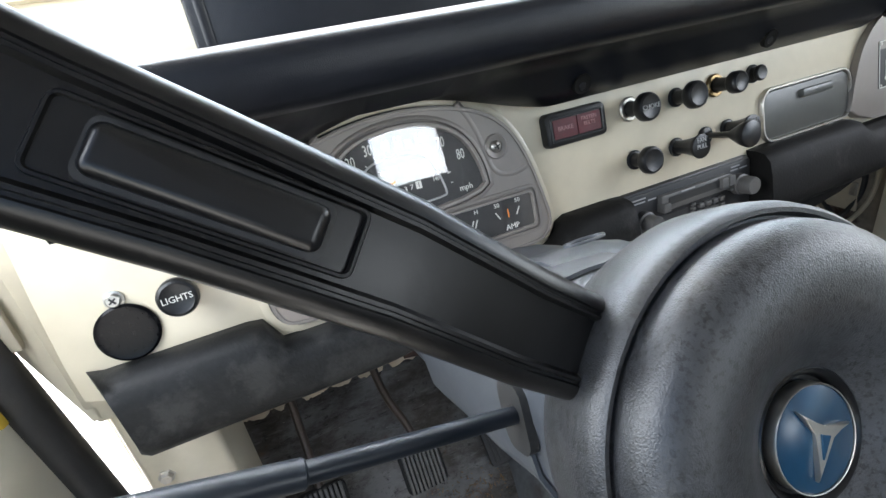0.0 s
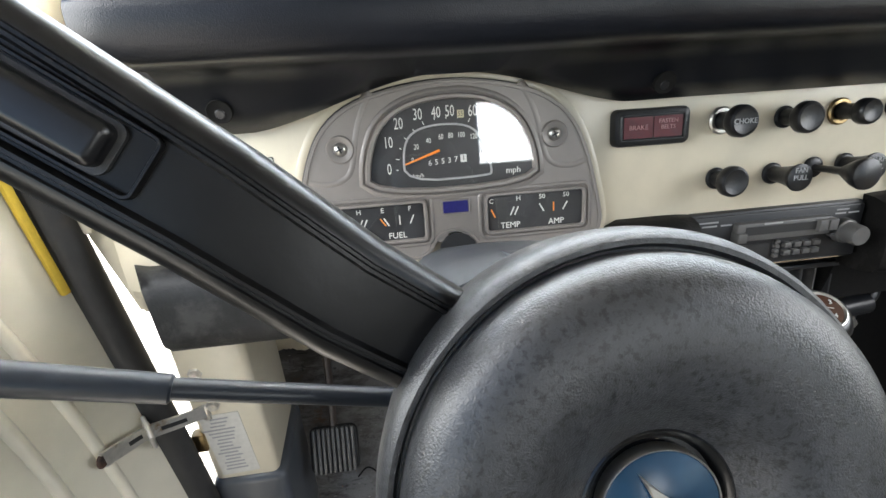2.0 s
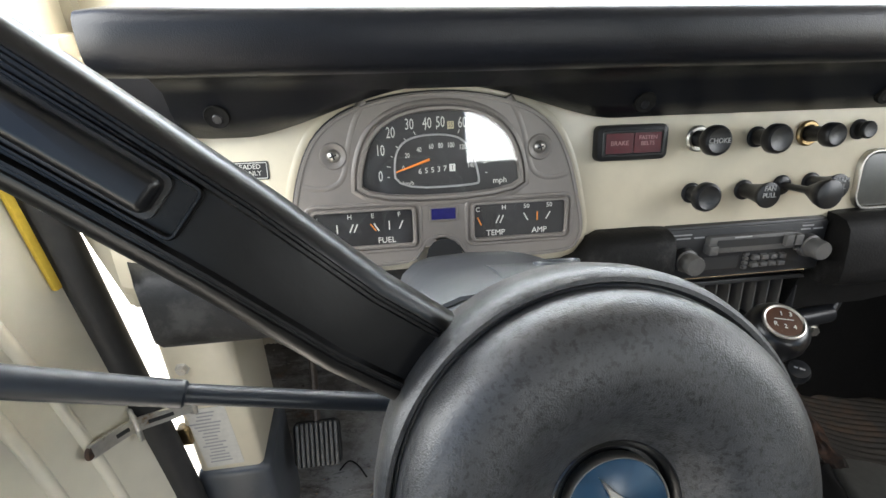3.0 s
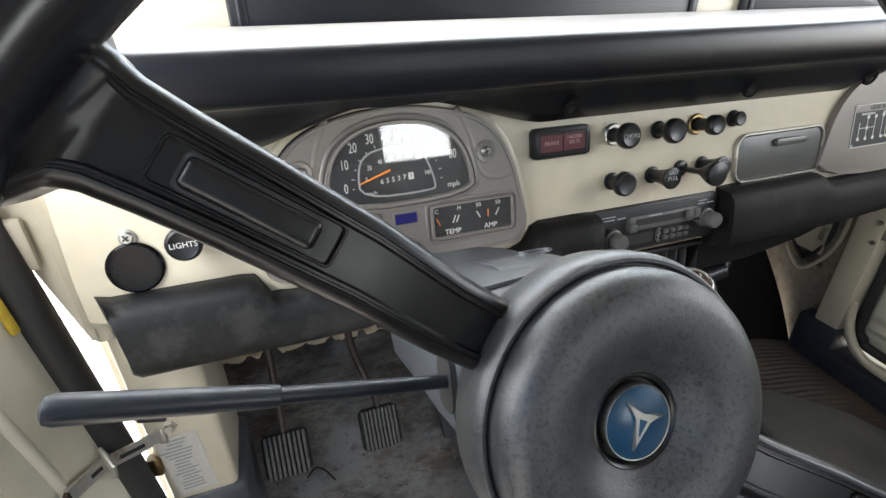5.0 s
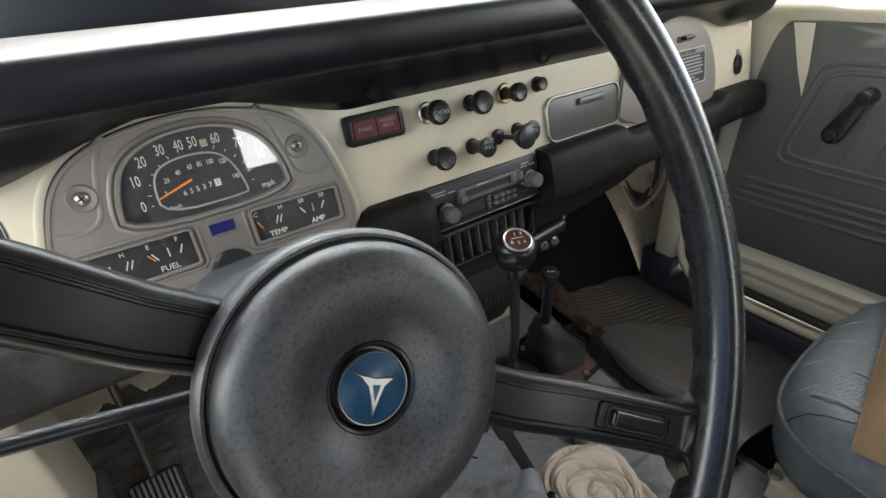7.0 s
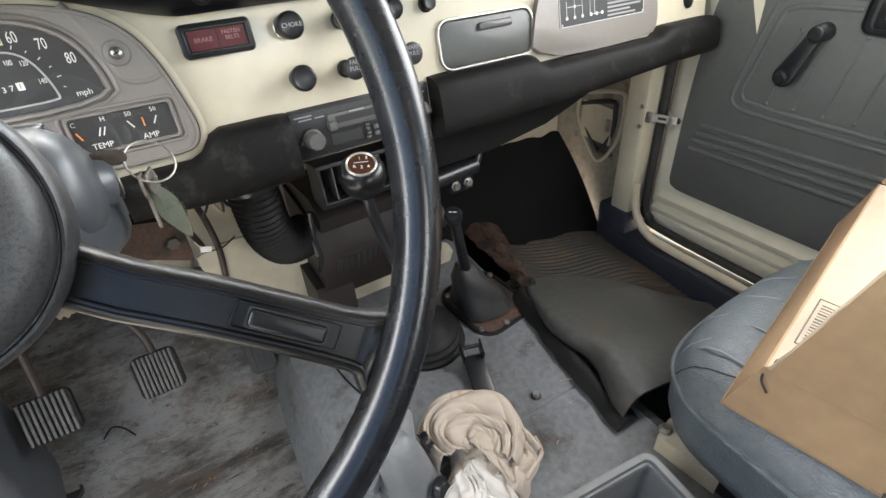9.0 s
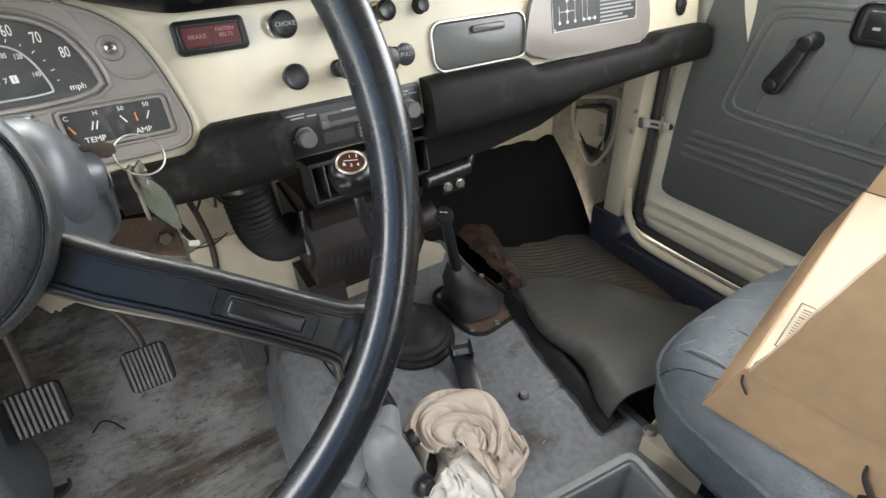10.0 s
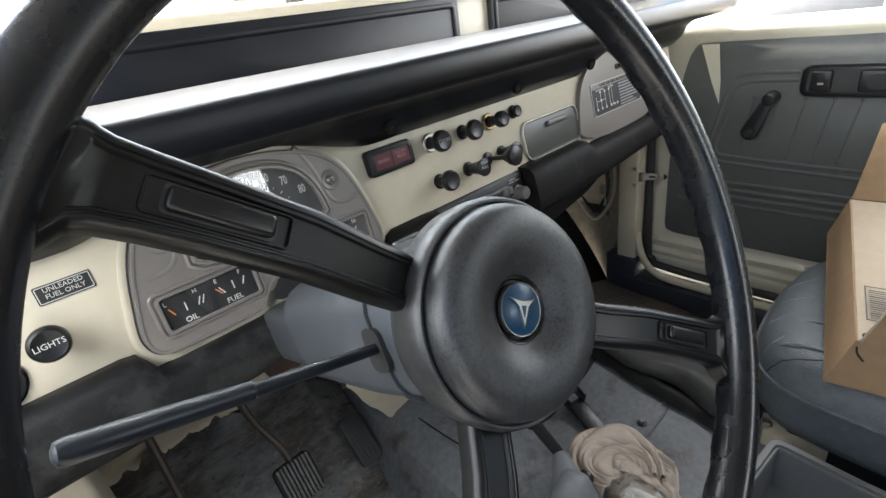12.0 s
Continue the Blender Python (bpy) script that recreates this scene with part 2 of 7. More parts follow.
def single(name, bm, mat, label, category, group="", kind="", sharp=38):
    ob = part(name, bm, mat, None, "", sharp)
    return tagged(ob, label, category, group, kind)


def BM():
    return bmesh.new()


def bevel(bm, width, seg=2, angle=30):
    es = [e for e in bm.edges if len(e.link_faces) == 2 and e.calc_face_angle(0) > radians(angle)]
    if es:
        bmesh.ops.bevel(bm, geom=es, offset=width, segments=seg, affect="EDGES", profile=0.5, clamp_overlap=True)
    return bm


def add(bm, other):
    me = bpy.data.meshes.new("tmp")
    other.to_mesh(me)
    other.free()
    bm.from_mesh(me)
    bpy.data.meshes.remove(me)
    return bm


def box(size, m=None, bev=0.0, seg=2):
    bm = BM()
    bmesh.ops.create_cube(bm, size=1)
    bmesh.ops.scale(bm, vec=size, verts=bm.verts)
    if bev:
        bevel(bm, bev, seg)
    if m is not None:
        bm.transform(m)
    return bm


def box_between(lo, hi, bev=0.0, seg=2):
    lo, hi = Vector(lo), Vector(hi)
    return box(hi - lo, Matrix.Translation((lo + hi) / 2), bev, seg)


def prism(pts, h0, h1, m=None, bev=0.0, seg=2):
    """A flat outline in local x, y raised from h0 to h1 along local z."""
    bm = BM()
    lo = [bm.verts.new((x, y, h0)) for x, y in pts]
    hi = [bm.verts.new((x, y, h1)) for x, y in pts]
    bm.faces.new(hi)
    bm.faces.new(lo[::-1])
    k = len(pts)
    for i in range(k):
        bm.faces.new((lo[i], lo[(i + 1) % k], hi[(i + 1) % k], hi[i]))
    if bev:
        top = [e for e in bm.edges if e.verts[0] in hi and e.verts[1] in hi]
        bmesh.ops.bevel(bm, geom=top, offset=bev, segments=seg, affect="EDGES", profile=0.5, clamp_overlap=True)
    if m is not None:
        bm.transform(m)
    return bm


def inset_outline(pts, d):
    k, out = len(pts), []
    area = sum(pts[i][0] * pts[(i + 1) % k][1] - pts[(i + 1) % k][0] * pts[i][1] for i in range(k))
    s = 1 if area > 0 else -1
    for i in range(k):
        p, q, r = Vector(pts[i - 1]), Vector(pts[i]), Vector(pts[(i + 1) % k])
        a, b = (q - p).normalized(), (r - q).normalized()
        nn = Vector((-(a.y + b.y), a.x + b.x))
        if nn.length < 1e-6:
            nn = Vector((-a.y, a.x))
        nn.normalize()
        c = max(nn.dot(Vector((-a.y, a.x))), 0.4)
        out.append(tuple(q + nn * (s * d / c)))
    return out


def ring(pts, width, h0, h1, m=None):
    """A raised rim that follows an outline."""
    inn = inset_outline(pts, width)
    mid_o, mid_i = inset_outline(pts, width * 0.25), inset_outline(pts, width * 0.75)
    bm = BM()
    rows = []
    for outline, h in ((pts, h0), (pts, h0 + (h1 - h0) * 0.7), (mid_o, h1), (mid_i, h1), (inn, h0 + (h1 - h0) * 0.6), (inn, h0)):
        rows.append([bm.verts.new((x, y, h)) for x, y in outline])
    k = len(pts)
    for a in range(len(rows)):
        b = (a + 1) % len(rows)
        for i in range(k):
            bm.faces.new((rows[a][i], rows[a][(i + 1) % k], rows[b][(i + 1) % k], rows[b][i]))
    if m is not None:
        bm.transform(m)
    return bm


def chaikin(pts, times=2, closed=True):
    for _ in range(times):
        out, k = [], len(pts)
        for i in range(k if closed else k - 1):
            p, q = Vector(pts[i]), Vector(pts[(i + 1) % k])
            out += [tuple(p * 0.75 + q * 0.25), tuple(p * 0.25 + q * 0.75)]
        if not closed:
            out = [pts[0]] + out + [pts[-1]]
        pts = out
    return pts


def rrect(w, h, r, cx=0.0, cy=0.0, seg=4):
    out = []
    for sx, sy, a0 in ((1, 1, 0), (-1, 1, 90), (-1, -1, 180), (1, -1, 270)):
        for i in range(seg + 1):
            a = radians(a0 + 90 * i / seg)
            out.append((cx + sx * (w / 2 - r) + r * math.cos(a), cy + sy * (h / 2 - r) + r * math.sin(a)))
    return out


def lathe(profile, seg=32, m=None):
    bm = BM()
    rows = []
    for r, h in profile:
        if r < 1e-6:
            rows.append([bm.verts.new((0, 0, h))])
        else:
            rows.append([bm.verts.new((r * math.cos(2 * math.pi * i / seg), r * math.sin(2 * math.pi * i / seg), h)) for i in range(seg)])
    for a, b in zip(rows, rows[1:]):
        for i in range(seg):
            j = (i + 1) % seg
            if len(a) == 1 and len(b) > 1:
                bm.faces.new((a[0], b[i], b[j]))
            elif len(b) == 1 and len(a) > 1:
                bm.faces.new((a[i], a[j], b[0]))
            elif len(a) > 1:
                bm.faces.new((a[i], a[j], b[j], b[i]))
    if m is not None:
        bm.transform(m)
    return bm


def aim(p, direction, up=(0, 0, 1)):
    """A frame at p whose local z runs along direction."""
    z = Vector(direction).normalized()
    x = Vector(up).cross(z)
    if x.length < 1e-4:
        x = Vector((1, 0, 0)).cross(z)
    x.normalize()
    y = z.cross(x)
    m = Matrix((x, y, z)).transposed().to_4x4()
    m.translation = Vector(p)
    return m


def rod(p, q, r0, r1=None, seg=16, bev=0.0):
    p, q = Vector(p), Vector(q)
    r1 = r0 if r1 is None else r1
    h = (q - p).length
    b = min(bev, r0 * 0.6, r1 * 0.6)
    prof = [(0, 0), (r0 - b, 0), (r0, b), (r1, h - b), (r1 - b, h), (0, h)] if b else [(0, 0), (r0, 0), (r1, h), (0, h)]
    return lathe(prof, seg, aim(p, q - p))


def curve_points(pts, n=8):
    """A smooth line through the points."""
    P = [Vector(p) for p in pts]
    P = [P[0] * 2 - P[1]] + P + [P[-1] * 2 - P[-2]]
    out = []
    for i in range(1, len(P) - 2):
        for k in range(n):
            t = k / n
            out.append(0.5 * ((2 * P[i]) + (P[i + 1] - P[i - 1]) * t + (2 * P[i - 1] - 5 * P[i] + 4 * P[i + 1] - P[i + 2]) * t * t
                              + (3 * P[i] - P[i - 1] - 3 * P[i + 1] + P[i + 2]) * t ** 3))
    out.append(P[-2])
    return out


def sweep(pts, radius, seg=12, closed=False, cap=True, flat=1.0):
    """A round bar along a line; radius is a number or a function of 0..1."""
    bm = BM()
    k = len(pts)
    rows = []
    up = None
    for i, p in enumerate(pts):
        a = pts[i - 1] if (closed or i > 0) else p
        b = pts[(i + 1) % k] if (closed or i < k - 1) else p
        z = (Vector(b) - Vector(a)).normalized()
        if up is None:
            up = Vector((0, 0, 1)) if abs(z.z) < 0.9 else Vector((0, 1, 0))
        x = up.cross(z).normalized()
        y = z.cross(x)
        up = y
        r = radius(i / max(k - 1, 1)) if callable(radius) else radius
        rows.append([bm.verts.new(Vector(p) + x * (r * math.cos(2 * math.pi * j / seg)) + y * (r * flat * math.sin(2 * math.pi * j / seg))) for j in range(seg)])
    for i in range(k if closed else k - 1):
        a, b = rows[i], rows[(i + 1) % k]
        for j in range(seg):
            bm.faces.new((a[j], a[(j + 1) % seg], b[(j + 1) % seg], b[j]))
    if cap and not closed:
        bm.faces.new(rows[0][::-1])
        bm.faces.new(rows[-1])
    return bm


def sheet(fn, nu, nv, thick=0.0):
    """A surface fn(u, v), u and v in 0..1, with thickness."""
    bm = BM()
    g = [[bm.verts.new(fn(i / nu, j / nv)) for j in range(nv + 1)] for i in range(nu + 1)]
    for i in range(nu):
        for j in range(nv):
            bm.faces.new((g[i][j], g[i + 1][j], g[i + 1][j + 1], g[i][j + 1]))
    if thick:
        bmesh.ops.recalc_face_normals(bm, faces=bm.faces)
        bmesh.ops.solidify(bm, geom=bm.faces[:] + bm.edges[:] + bm.verts[:], thickness=thick)
    return bm


def loft(rows, cap=True):
    bm = BM()
    R = [[bm.verts.new(p) for p in r] for r in rows]
    k = len(rows[0])
    for a, b in zip(R, R[1:]):
        for i in range(k):
            bm.faces.new((a[i], a[(i + 1) % k], b[(i + 1) % k], b[i]))
    if cap:
        bm.faces.new(R[0][::-1])
        bm.faces.new(R[-1])
    return bm


def words(text, size, m, depth=0.0003, align="CENTER"):
    cu = bpy.data.curves.new("words", "FONT")
    cu.body, cu.size, cu.extrude, cu.align_x, cu.align_y = text, size, depth, align, "CENTER"
    cu.resolution_u = 2
    ob = bpy.data.objects.new("words", cu)
    scene.collection.objects.link(ob)
    me = bpy.data.meshes.new_from_object(ob.evaluated_get(bpy.context.evaluated_depsgraph_get()))
    bm = BM()
    bm.from_mesh(me)
    bpy.data.objects.remove(ob)
    bpy.data.curves.remove(cu)
    bpy.data.meshes.remove(me)
    bm.transform(m)
    return bm


LEAN = 0.2
DN = Vector((0, -1, LEAN)).normalized()
DUP = Vector((0, LEAN, 1)).normalized()


def dash(x, z, out=0.0):
    """A point of the dashboard's face at x and height z, standing out towards the driver."""
    return Vector((x, LEAN * (z - 0.56), z)) + DN * out


def dash_frame(x=0.0, z=0.56, out=0.0):
    m = Matrix(((1, 0, 0), DUP, DN)).transposed().to_4x4()
    m.translation = dash(x, z, out)
    return m


SLANT = math.sqrt(1 + LEAN * LEAN)


def on_dash(pts):
    """Outlines given as x and height, in the plane of the face."""
    return [(x, (z - 0.56) * SLANT) for x, z in pts]


FACE = dash_frame()

# ---- the setting: ground, body shell, floor ----
ground = single("ground", sheet(lambda u, v: Vector((-600 + 1200 * u, -600 + 1200 * v, -0.78)), 8, 8), CONCRETE,
                "sunlit pale concrete ground around the parked truck", "ground", kind="structure")
# unseen shell behind and above the driver, added to block light
# unseen roof; its front edge ends the sun at the crash pad
roof = single("ceiling", add(box_between((-0.36, -1.75, 1.10), (1.10, 0.05, 1.13), 0.01), box_between((-0.36, 0.03, 1.06), (1.10, 0.104, 1.13))), UNSEEN_ROOF,
              "unseen grey cab roof, its front edge set to block the sun", "ceiling", kind="structure")
# unseen rear and side walls, added dark to cut fill light
rear = BM()
for lo, hi in (((-0.36, -1.78, -0.2), (1.10, -1.74, 0.675)), ((-0.36, -1.78, 0.675), (0.36, -1.74, 1.13)), ((0.69, -1.78, 0.675), (1.10, -1.74, 1.13)), ((0.36, -1.78, 0.95), (0.69, -1.74, 1.13))):
    add(rear, box_between(lo, hi))
single("wall_rear", rear, UNSEEN_WALL, "unseen dark rear wall added to close the cab, with a window opening", "wall", kind="structure")
for side, x0, x1 in (("west", -0.40, -0.36), ("east", 1.10, 1.14)):
    w = box_between((x0, -1.76, -0.2), (x1, -0.98, 0.58))
    add(w, box_between((x0, -1.02, 0.5), (x1, -0.96, 1.12)))
    single("wall_" + side, w, UNSEEN_WALL, "unseen dark side wall added behind the door", "wall", kind="structure")

# driver's footwell, toe board and firewall
def grimy_floor(name, base, soot, pale):
    m = bpy.data.materials.new(name)
    m.use_nodes = True
    n, ln = m.node_tree.nodes, m.node_tree.links
    b = n["Principled BSDF"]
    co = n.new("ShaderNodeTexCoord")

    def tex(scale, stretch=(1, 1, 1), detail=8, rough=0.65):
        mp = n.new("ShaderNodeMapping")
        mp.inputs["Scale"].default_value = stretch
        mp.inputs["Rotation"].default_value = (0, 0, radians(28))
        ln.new(co.outputs["Object"], mp.inputs["Vector"])
        t = n.new("ShaderNodeTexNoise")
        t.inputs["Scale"].default_value = scale
        t.inputs["Detail"].default_value = detail
        t.inputs["Roughness"].default_value = rough
        ln.new(mp.outputs[0], t.inputs["Vector"])
        return t

    def step_(src, lo, hi):
        r = n.new("ShaderNodeMapRange")
        r.inputs["From Min"].default_value, r.inputs["From Max"].default_value = lo, hi
        ln.new(src.outputs[0], r.inputs["Value"])
        return r.outputs[0]

    def blend(base, col, fac):
        mx = n.new("ShaderNodeMix")
        mx.data_type = "RGBA"
        ln.new(fac, mx.inputs["Factor"])
        if isinstance(base, tuple):
            mx.inputs["A"].default_value = (*base, 1)
        else:
            ln.new(base, mx.inputs["A"])
        mx.inputs["B"].default_value = (*col, 1)
        return mx.outputs["Result"]

    big = tex(7, (1, 2.2, 1), 9, 0.7)
    c = blend(base, soot, step_(big, 0.44, 0.58))
    c = blend(c, pale, step_(tex(22, (0.30, 2.6, 1), 10, 0.78), 0.56, 0.68))
    c = blend(c, (0.024, 0.019, 0.015), step_(tex(13, (0.5, 2.0, 1), 10, 0.78), 0.53, 0.64))
    c = blend(c, (0.018, 0.015, 0.013), step_(tex(60, (1, 1.4, 1), 9, 0.8), 0.56, 0.66))
    c = blend(c, (0.095, 0.046, 0.021), step_(tex(9, (1.2, 2.4, 1), 10, 0.8), 0.585, 0.68))
    c = blend(c, (0.36, 0.35, 0.32), step_(tex(170, (0.5, 3.0, 1), 4, 0.6), 0.67, 0.75))
    c = blend(c, (0.016, 0.013, 0.011), step_(tex(85, (0.25, 3.4, 1), 6, 0.6), 0.64, 0.70))
    ln.new(c, b.inputs["Base Color"])
    rg = n.new("ShaderNodeMapRange")
    rg.inputs["To Min"].default_value, rg.inputs["To Max"].default_value = 0.45, 0.9
    ln.new(big.outputs[0], rg.inputs["Value"])
    ln.new(rg.outputs[0], b.inputs["Roughness"])
    bp = n.new("ShaderNodeBump")
    bp.inputs["Strength"].default_value = 0.7
    bp.inputs["Distance"].default_value = 0.003
    ln.new(tex(60, (1, 1.3, 1), 10, 0.7).outputs[0], bp.inputs["Height"])
    ln.new(bp.outputs[0], b.inputs["Normal"])
    return m


GRIMY_FLOOR = grimy_floor("grimy_grey_floor", (0.155, 0.151, 0.145), (0.062, 0.054, 0.046), (0.205, 0.202, 0.195))
def footwell(u, v):
    x = -0.31 + 0.50 * u
    zt = 0.115 - 0.07 * min(max((x - 0.1) / 0.09, 0), 1) - 0.035 + 0.012 * noise.noise(Vector((x * 45, 2, 0)))
    prof = [(-1.70, -0.105), (-0.40, -0.105), (-0.2, -0.105), (-0.05, -0.105), (0.03, -0.10), (0.09, -0.088), (0.17, -0.088 + (zt + 0.088) * 0.28), (0.26, -0.088 + (zt + 0.088) * 0.64), (0.346, zt)]
    s = v * (len(prof) - 1)
    i = min(int(s), len(prof) - 2)
    k = s - i
    y, z = [prof[i][j] * (1 - k) + prof[i + 1][j] * k for j in (0, 1)]
    wob = 0.006 * noise.noise(Vector((x * 7, y * 7, 3)))
    return Vector((x, y, z + wob))


floor = single("floor", sheet(footwell, 110, 110), GRIMY_FLOOR, "dirty worn grey footwell floor with rust and debris", "floor", kind="structure")
# ragged dark insulation on the driver's toe board
def toe_insulation(u, v):
    x = -0.308 + 0.47 * u
    low = 0.125 + 0.018 * noise.noise(Vector((x * 18, 4, 0)))
    y = low + (0.325 - low) * v
    top = 0.115 - 0.07 * min(max((x - 0.1) / 0.09, 0), 1)
    y += max(0, (v - 0.75) / 0.25) * (0.024 * noise.noise(Vector((x * 19, 9, 0))) + 0.012 * noise.noise(Vector((x * 47, 9, 2))) + 0.005 * noise.noise(Vector((x * 160, 9, 2))))
    z = -0.088 + (top + 0.088) * max(y - 0.09, 0) / 0.256 + 0.0045 + 0.006 * noise.noise(Vector((x * 12, y * 12, 1)))
    # the lower edge runs out into the floor
    zt = top - 0.035
    bare = -0.088 + (zt + 0.088) * (0.28 * min(max((y - 0.09) / 0.08, 0), 1) + 0.36 * min(max((y - 0.17) / 0.09, 0), 1)) + 0.006 * noise.noise(Vector((x * 7, y * 7, 3)))
    k = min(v / 0.35, 1)
    k = k * k * (3 - 2 * k)
    z = (bare - 0.003) * (1 - k) + z * k
    return Vector((x, y, z))


single("toe_insulation", sheet(toe_insulation, 150, 60), GRIMY_FLOOR, "ragged dark insulation on the driver's toe board", "insulation", kind="structure")
single("floor_passenger", sheet(lambda u, v: Vector((0.55 + 0.50 * u, -1.7 + 1.86 * v, -0.105)), 4, 8), FLOORGREY,
                "grey painted passenger floor under the mats", "floor", kind="structure")
# raised gearbox cover between the footwells
prof = [(0.10, -0.115), (0.125, -0.06), (0.155, -0.012), (0.19, 0.008), (0.24, 0.014), (0.58, 0.014), (0.605, 0.0), (0.615, -0.115)]
tun = BM()
rows = []
for y, dz in ((-1.7, 0), (-0.254, 0), (-0.251, -0.003), (-0.248, 0), (0.02, 0), (0.12, 0.006), (0.2, 0.018), (0.28, 0.04), (0.352, 0.055)):
    rows.append([tun.verts.new((x + (0.02 if x < 0.2 else 0) * max(0, (y + 0.2)) * 2, y, z + dz * (1 if z > -0.05 else 0.5))) for x, z in prof])
for a, b in zip(rows, rows[1:]):
    for i in range(len(prof) - 1):
        tun.faces.new((a[i], a[i + 1], b[i + 1], b[i]))
single("floor_tunnel", tun, FLOORGREY, "scuffed grey painted gearbox cover with a seam across it", "floor", kind="structure", sharp=22)
# firewall
fw = box_between((-0.36, 0.352, -0.15), (1.10, 0.40, 0.72))
add(fw, box_between((-0.36, 0.14, -0.15), (-0.322, 0.36, 0.72)))
add(fw, box_between((1.06, 0.10, -0.15), (1.10, 0.36, 0.72)))
single("wall_front", fw, CREAM_WORN, "cream painted firewall with chipped edges", "wall", kind="structure")
apron = chaikin([(0.085, 0.24), (0.088, 0.195), (0.112, 0.150), (0.128, 0.128), (0.146, 0.078), (0.170, 0.048), (0.188, 0.010), (0.205, 0.016), (0.235, 0.010), (0.545, 0.010), (0.565, 0.06), (0.50, 0.10), (0.44, 0.20), (0.2, 0.24)], 1)
single("wall_apron", prism(apron, 0, 0.004, Matrix(((1, 0, 0, 0), (0, 0, -1, 0.152), (0, 1, 0, 0), (0, 0, 0, 1)))), CREAM_WORN, "cream painted lower firewall apron with a chipped edge", "wall", kind="structure")
toe = sheet(lambda u, v: Vector((0.540 + (0.49 - 0.055 * v * v) * u, 0.14 + (0.140 + 0.03 * (1 - u)) * v, -0.10 + (0.275 + 0.02 * (1 - u) + 0.012 * noise.noise(Vector((u * 11, 3, 1)))) * v)), 40, 12, 0.004)
single("toe_board_mat", toe, DARK, "black rubber mat on the passenger toe board", "floor mat")

# left door post
post = BM()
add(post, box_between((-0.312, 0.027, 0.13), (-0.232, 0.15, 0.44), 0.008, 3))
add(post, box_between((-0.316, 0.020, 0.40), (-0.298, 0.15, 0.64), 0.004))
add(post, box_between((-0.312, 0.034, 0.10), (-0.304, 0.15, 0.44), 0.003))
add(post, box_between((-0.319, 0.018, 0.418), (-0.2985, 0.07, 0.66), 0.004))
add(post, loft([[(xo, 0.020, z), (-0.310, 0.020, z), (-0.310, 0.07, z), (xo, 0.07, z)] for z, xo in ((0.405, -0.317), (0.488, -0.336), (0.60, -0.354), (0.76, -0.366))]))
single("pillar_left", post, CREAM, "cream painted door pillar with bolts", "pillar", kind="structure")
lower = box_between((-0.316, 0.020, -0.13), (-0.222, 0.152, 0.138), 0.010, 3)
single("pillar_left_base", lower, COLGREY, "grey painted foot of the door pillar", "pillar", kind="structure")
single("sill_left", box_between((-0.345, -1.7, -0.13), (-0.295, 0.0, -0.06), 0.008), CREAM_WORN, "worn cream sill of the open doorway", "sill", kind="structure")

# right door post, kick panel and opening flange
rp = BM()
add(rp, box_between((0.995, 0.045, 0.03), (1.06, 0.10, 0.60), 0.008))
add(rp, box_between((1.062, 0.04, -0.12), (1.12, 0.13, 0.62)))
add(rp, box_between((1.055, -1.7, -0.16), (1.13, 0.10, -0.045)))
single("pillar_right", rp, CREAM, "cream painted door pillar", "pillar", kind="structure")
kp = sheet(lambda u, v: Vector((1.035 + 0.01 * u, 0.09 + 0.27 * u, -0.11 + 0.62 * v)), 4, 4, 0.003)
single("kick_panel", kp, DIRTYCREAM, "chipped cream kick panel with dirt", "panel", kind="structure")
fl = sweep(curve_points([(1.012, 0.048, 0.110), (1.008, 0.038, 0.066), (1.004, 0.020, 0.030), (1.003, -0.010, 0.004), (1.004, -0.06, -0.008), (1.006, -0.25, -0.012), (1.006, -1.0, -0.012)], 10), 0.0095, 14)
single("door_opening_flange", fl, CREAM_WORN, "chipped cream flange round the door opening", "flange", kind="structure")
seal = sweep(curve_points([(1.04, 0.035, 0.6), (1.04, 0.035, 0.3), (1.04, 0.032, 0.06), (1.04, 0.015, 0.022), (1.04, -0.02, 0.006), (1.04, -0.3, 0.0), (1.04, -1.0, 0.0)], 8), 0.010, 10)
single("door_seal", seal, RUBBER, "black rubber seal round the door opening", "seal", kind="structure")
single("sill_right", box_between((0.985, -1.7, -0.12), (1.06, 0.10, -0.022), 0.01), NAVY, "dark grey painted inner sill", "sill", kind="structure")
single("pillar_right_base", box_between((0.99, 0.04, -0.12), (1.06, 0.13, 0.035), 0.008), NAVY, "dark grey foot of the door pillar", "pillar", kind="structure")

# windscreen base, frame and glass
cowl = box_between((-0.36, 0.07, 0.60), (1.10, 0.14, 0.738), 0.01)
add(cowl, box_between((-0.36, 0.062, 0.735), (1.10, 0.10, 0.752), 0.005))
add(cowl, box_between((-0.36, 0.06, 0.6), (-0.30, 0.12, 1.1), 0.01))
add(cowl, box_between((1.04, 0.06, 0.6), (1.10, 0.12, 1.1), 0.01))
add(cowl, box_between((-0.36, 0.14, 0.55), (1.10, 0.45, 0.66), 0.01))
single("windscreen_frame", cowl, CREAM, "cream painted windscreen frame and cowl", "window frame", kind="structure")
glass = box_between((-0.30, 0.083, 0.748), (1.04, 0.087, 1.07))
g = single("window_1", glass, GLASS, "clear windscreen glass", "window", kind="structure")
g.visible_shadow = False
bonnet = sheet(lambda u, v: Vector((-0.2 + 1.15 * u, 0.45 + 1.0 * v, 0.62 + 0.03 * math.sin(math.pi * u) - 0.05 * v)), 16, 8, 0.004)
single("bonnet", bonnet, CREAM, "cream painted bonnet in bright sun", "bonnet", kind="structure")


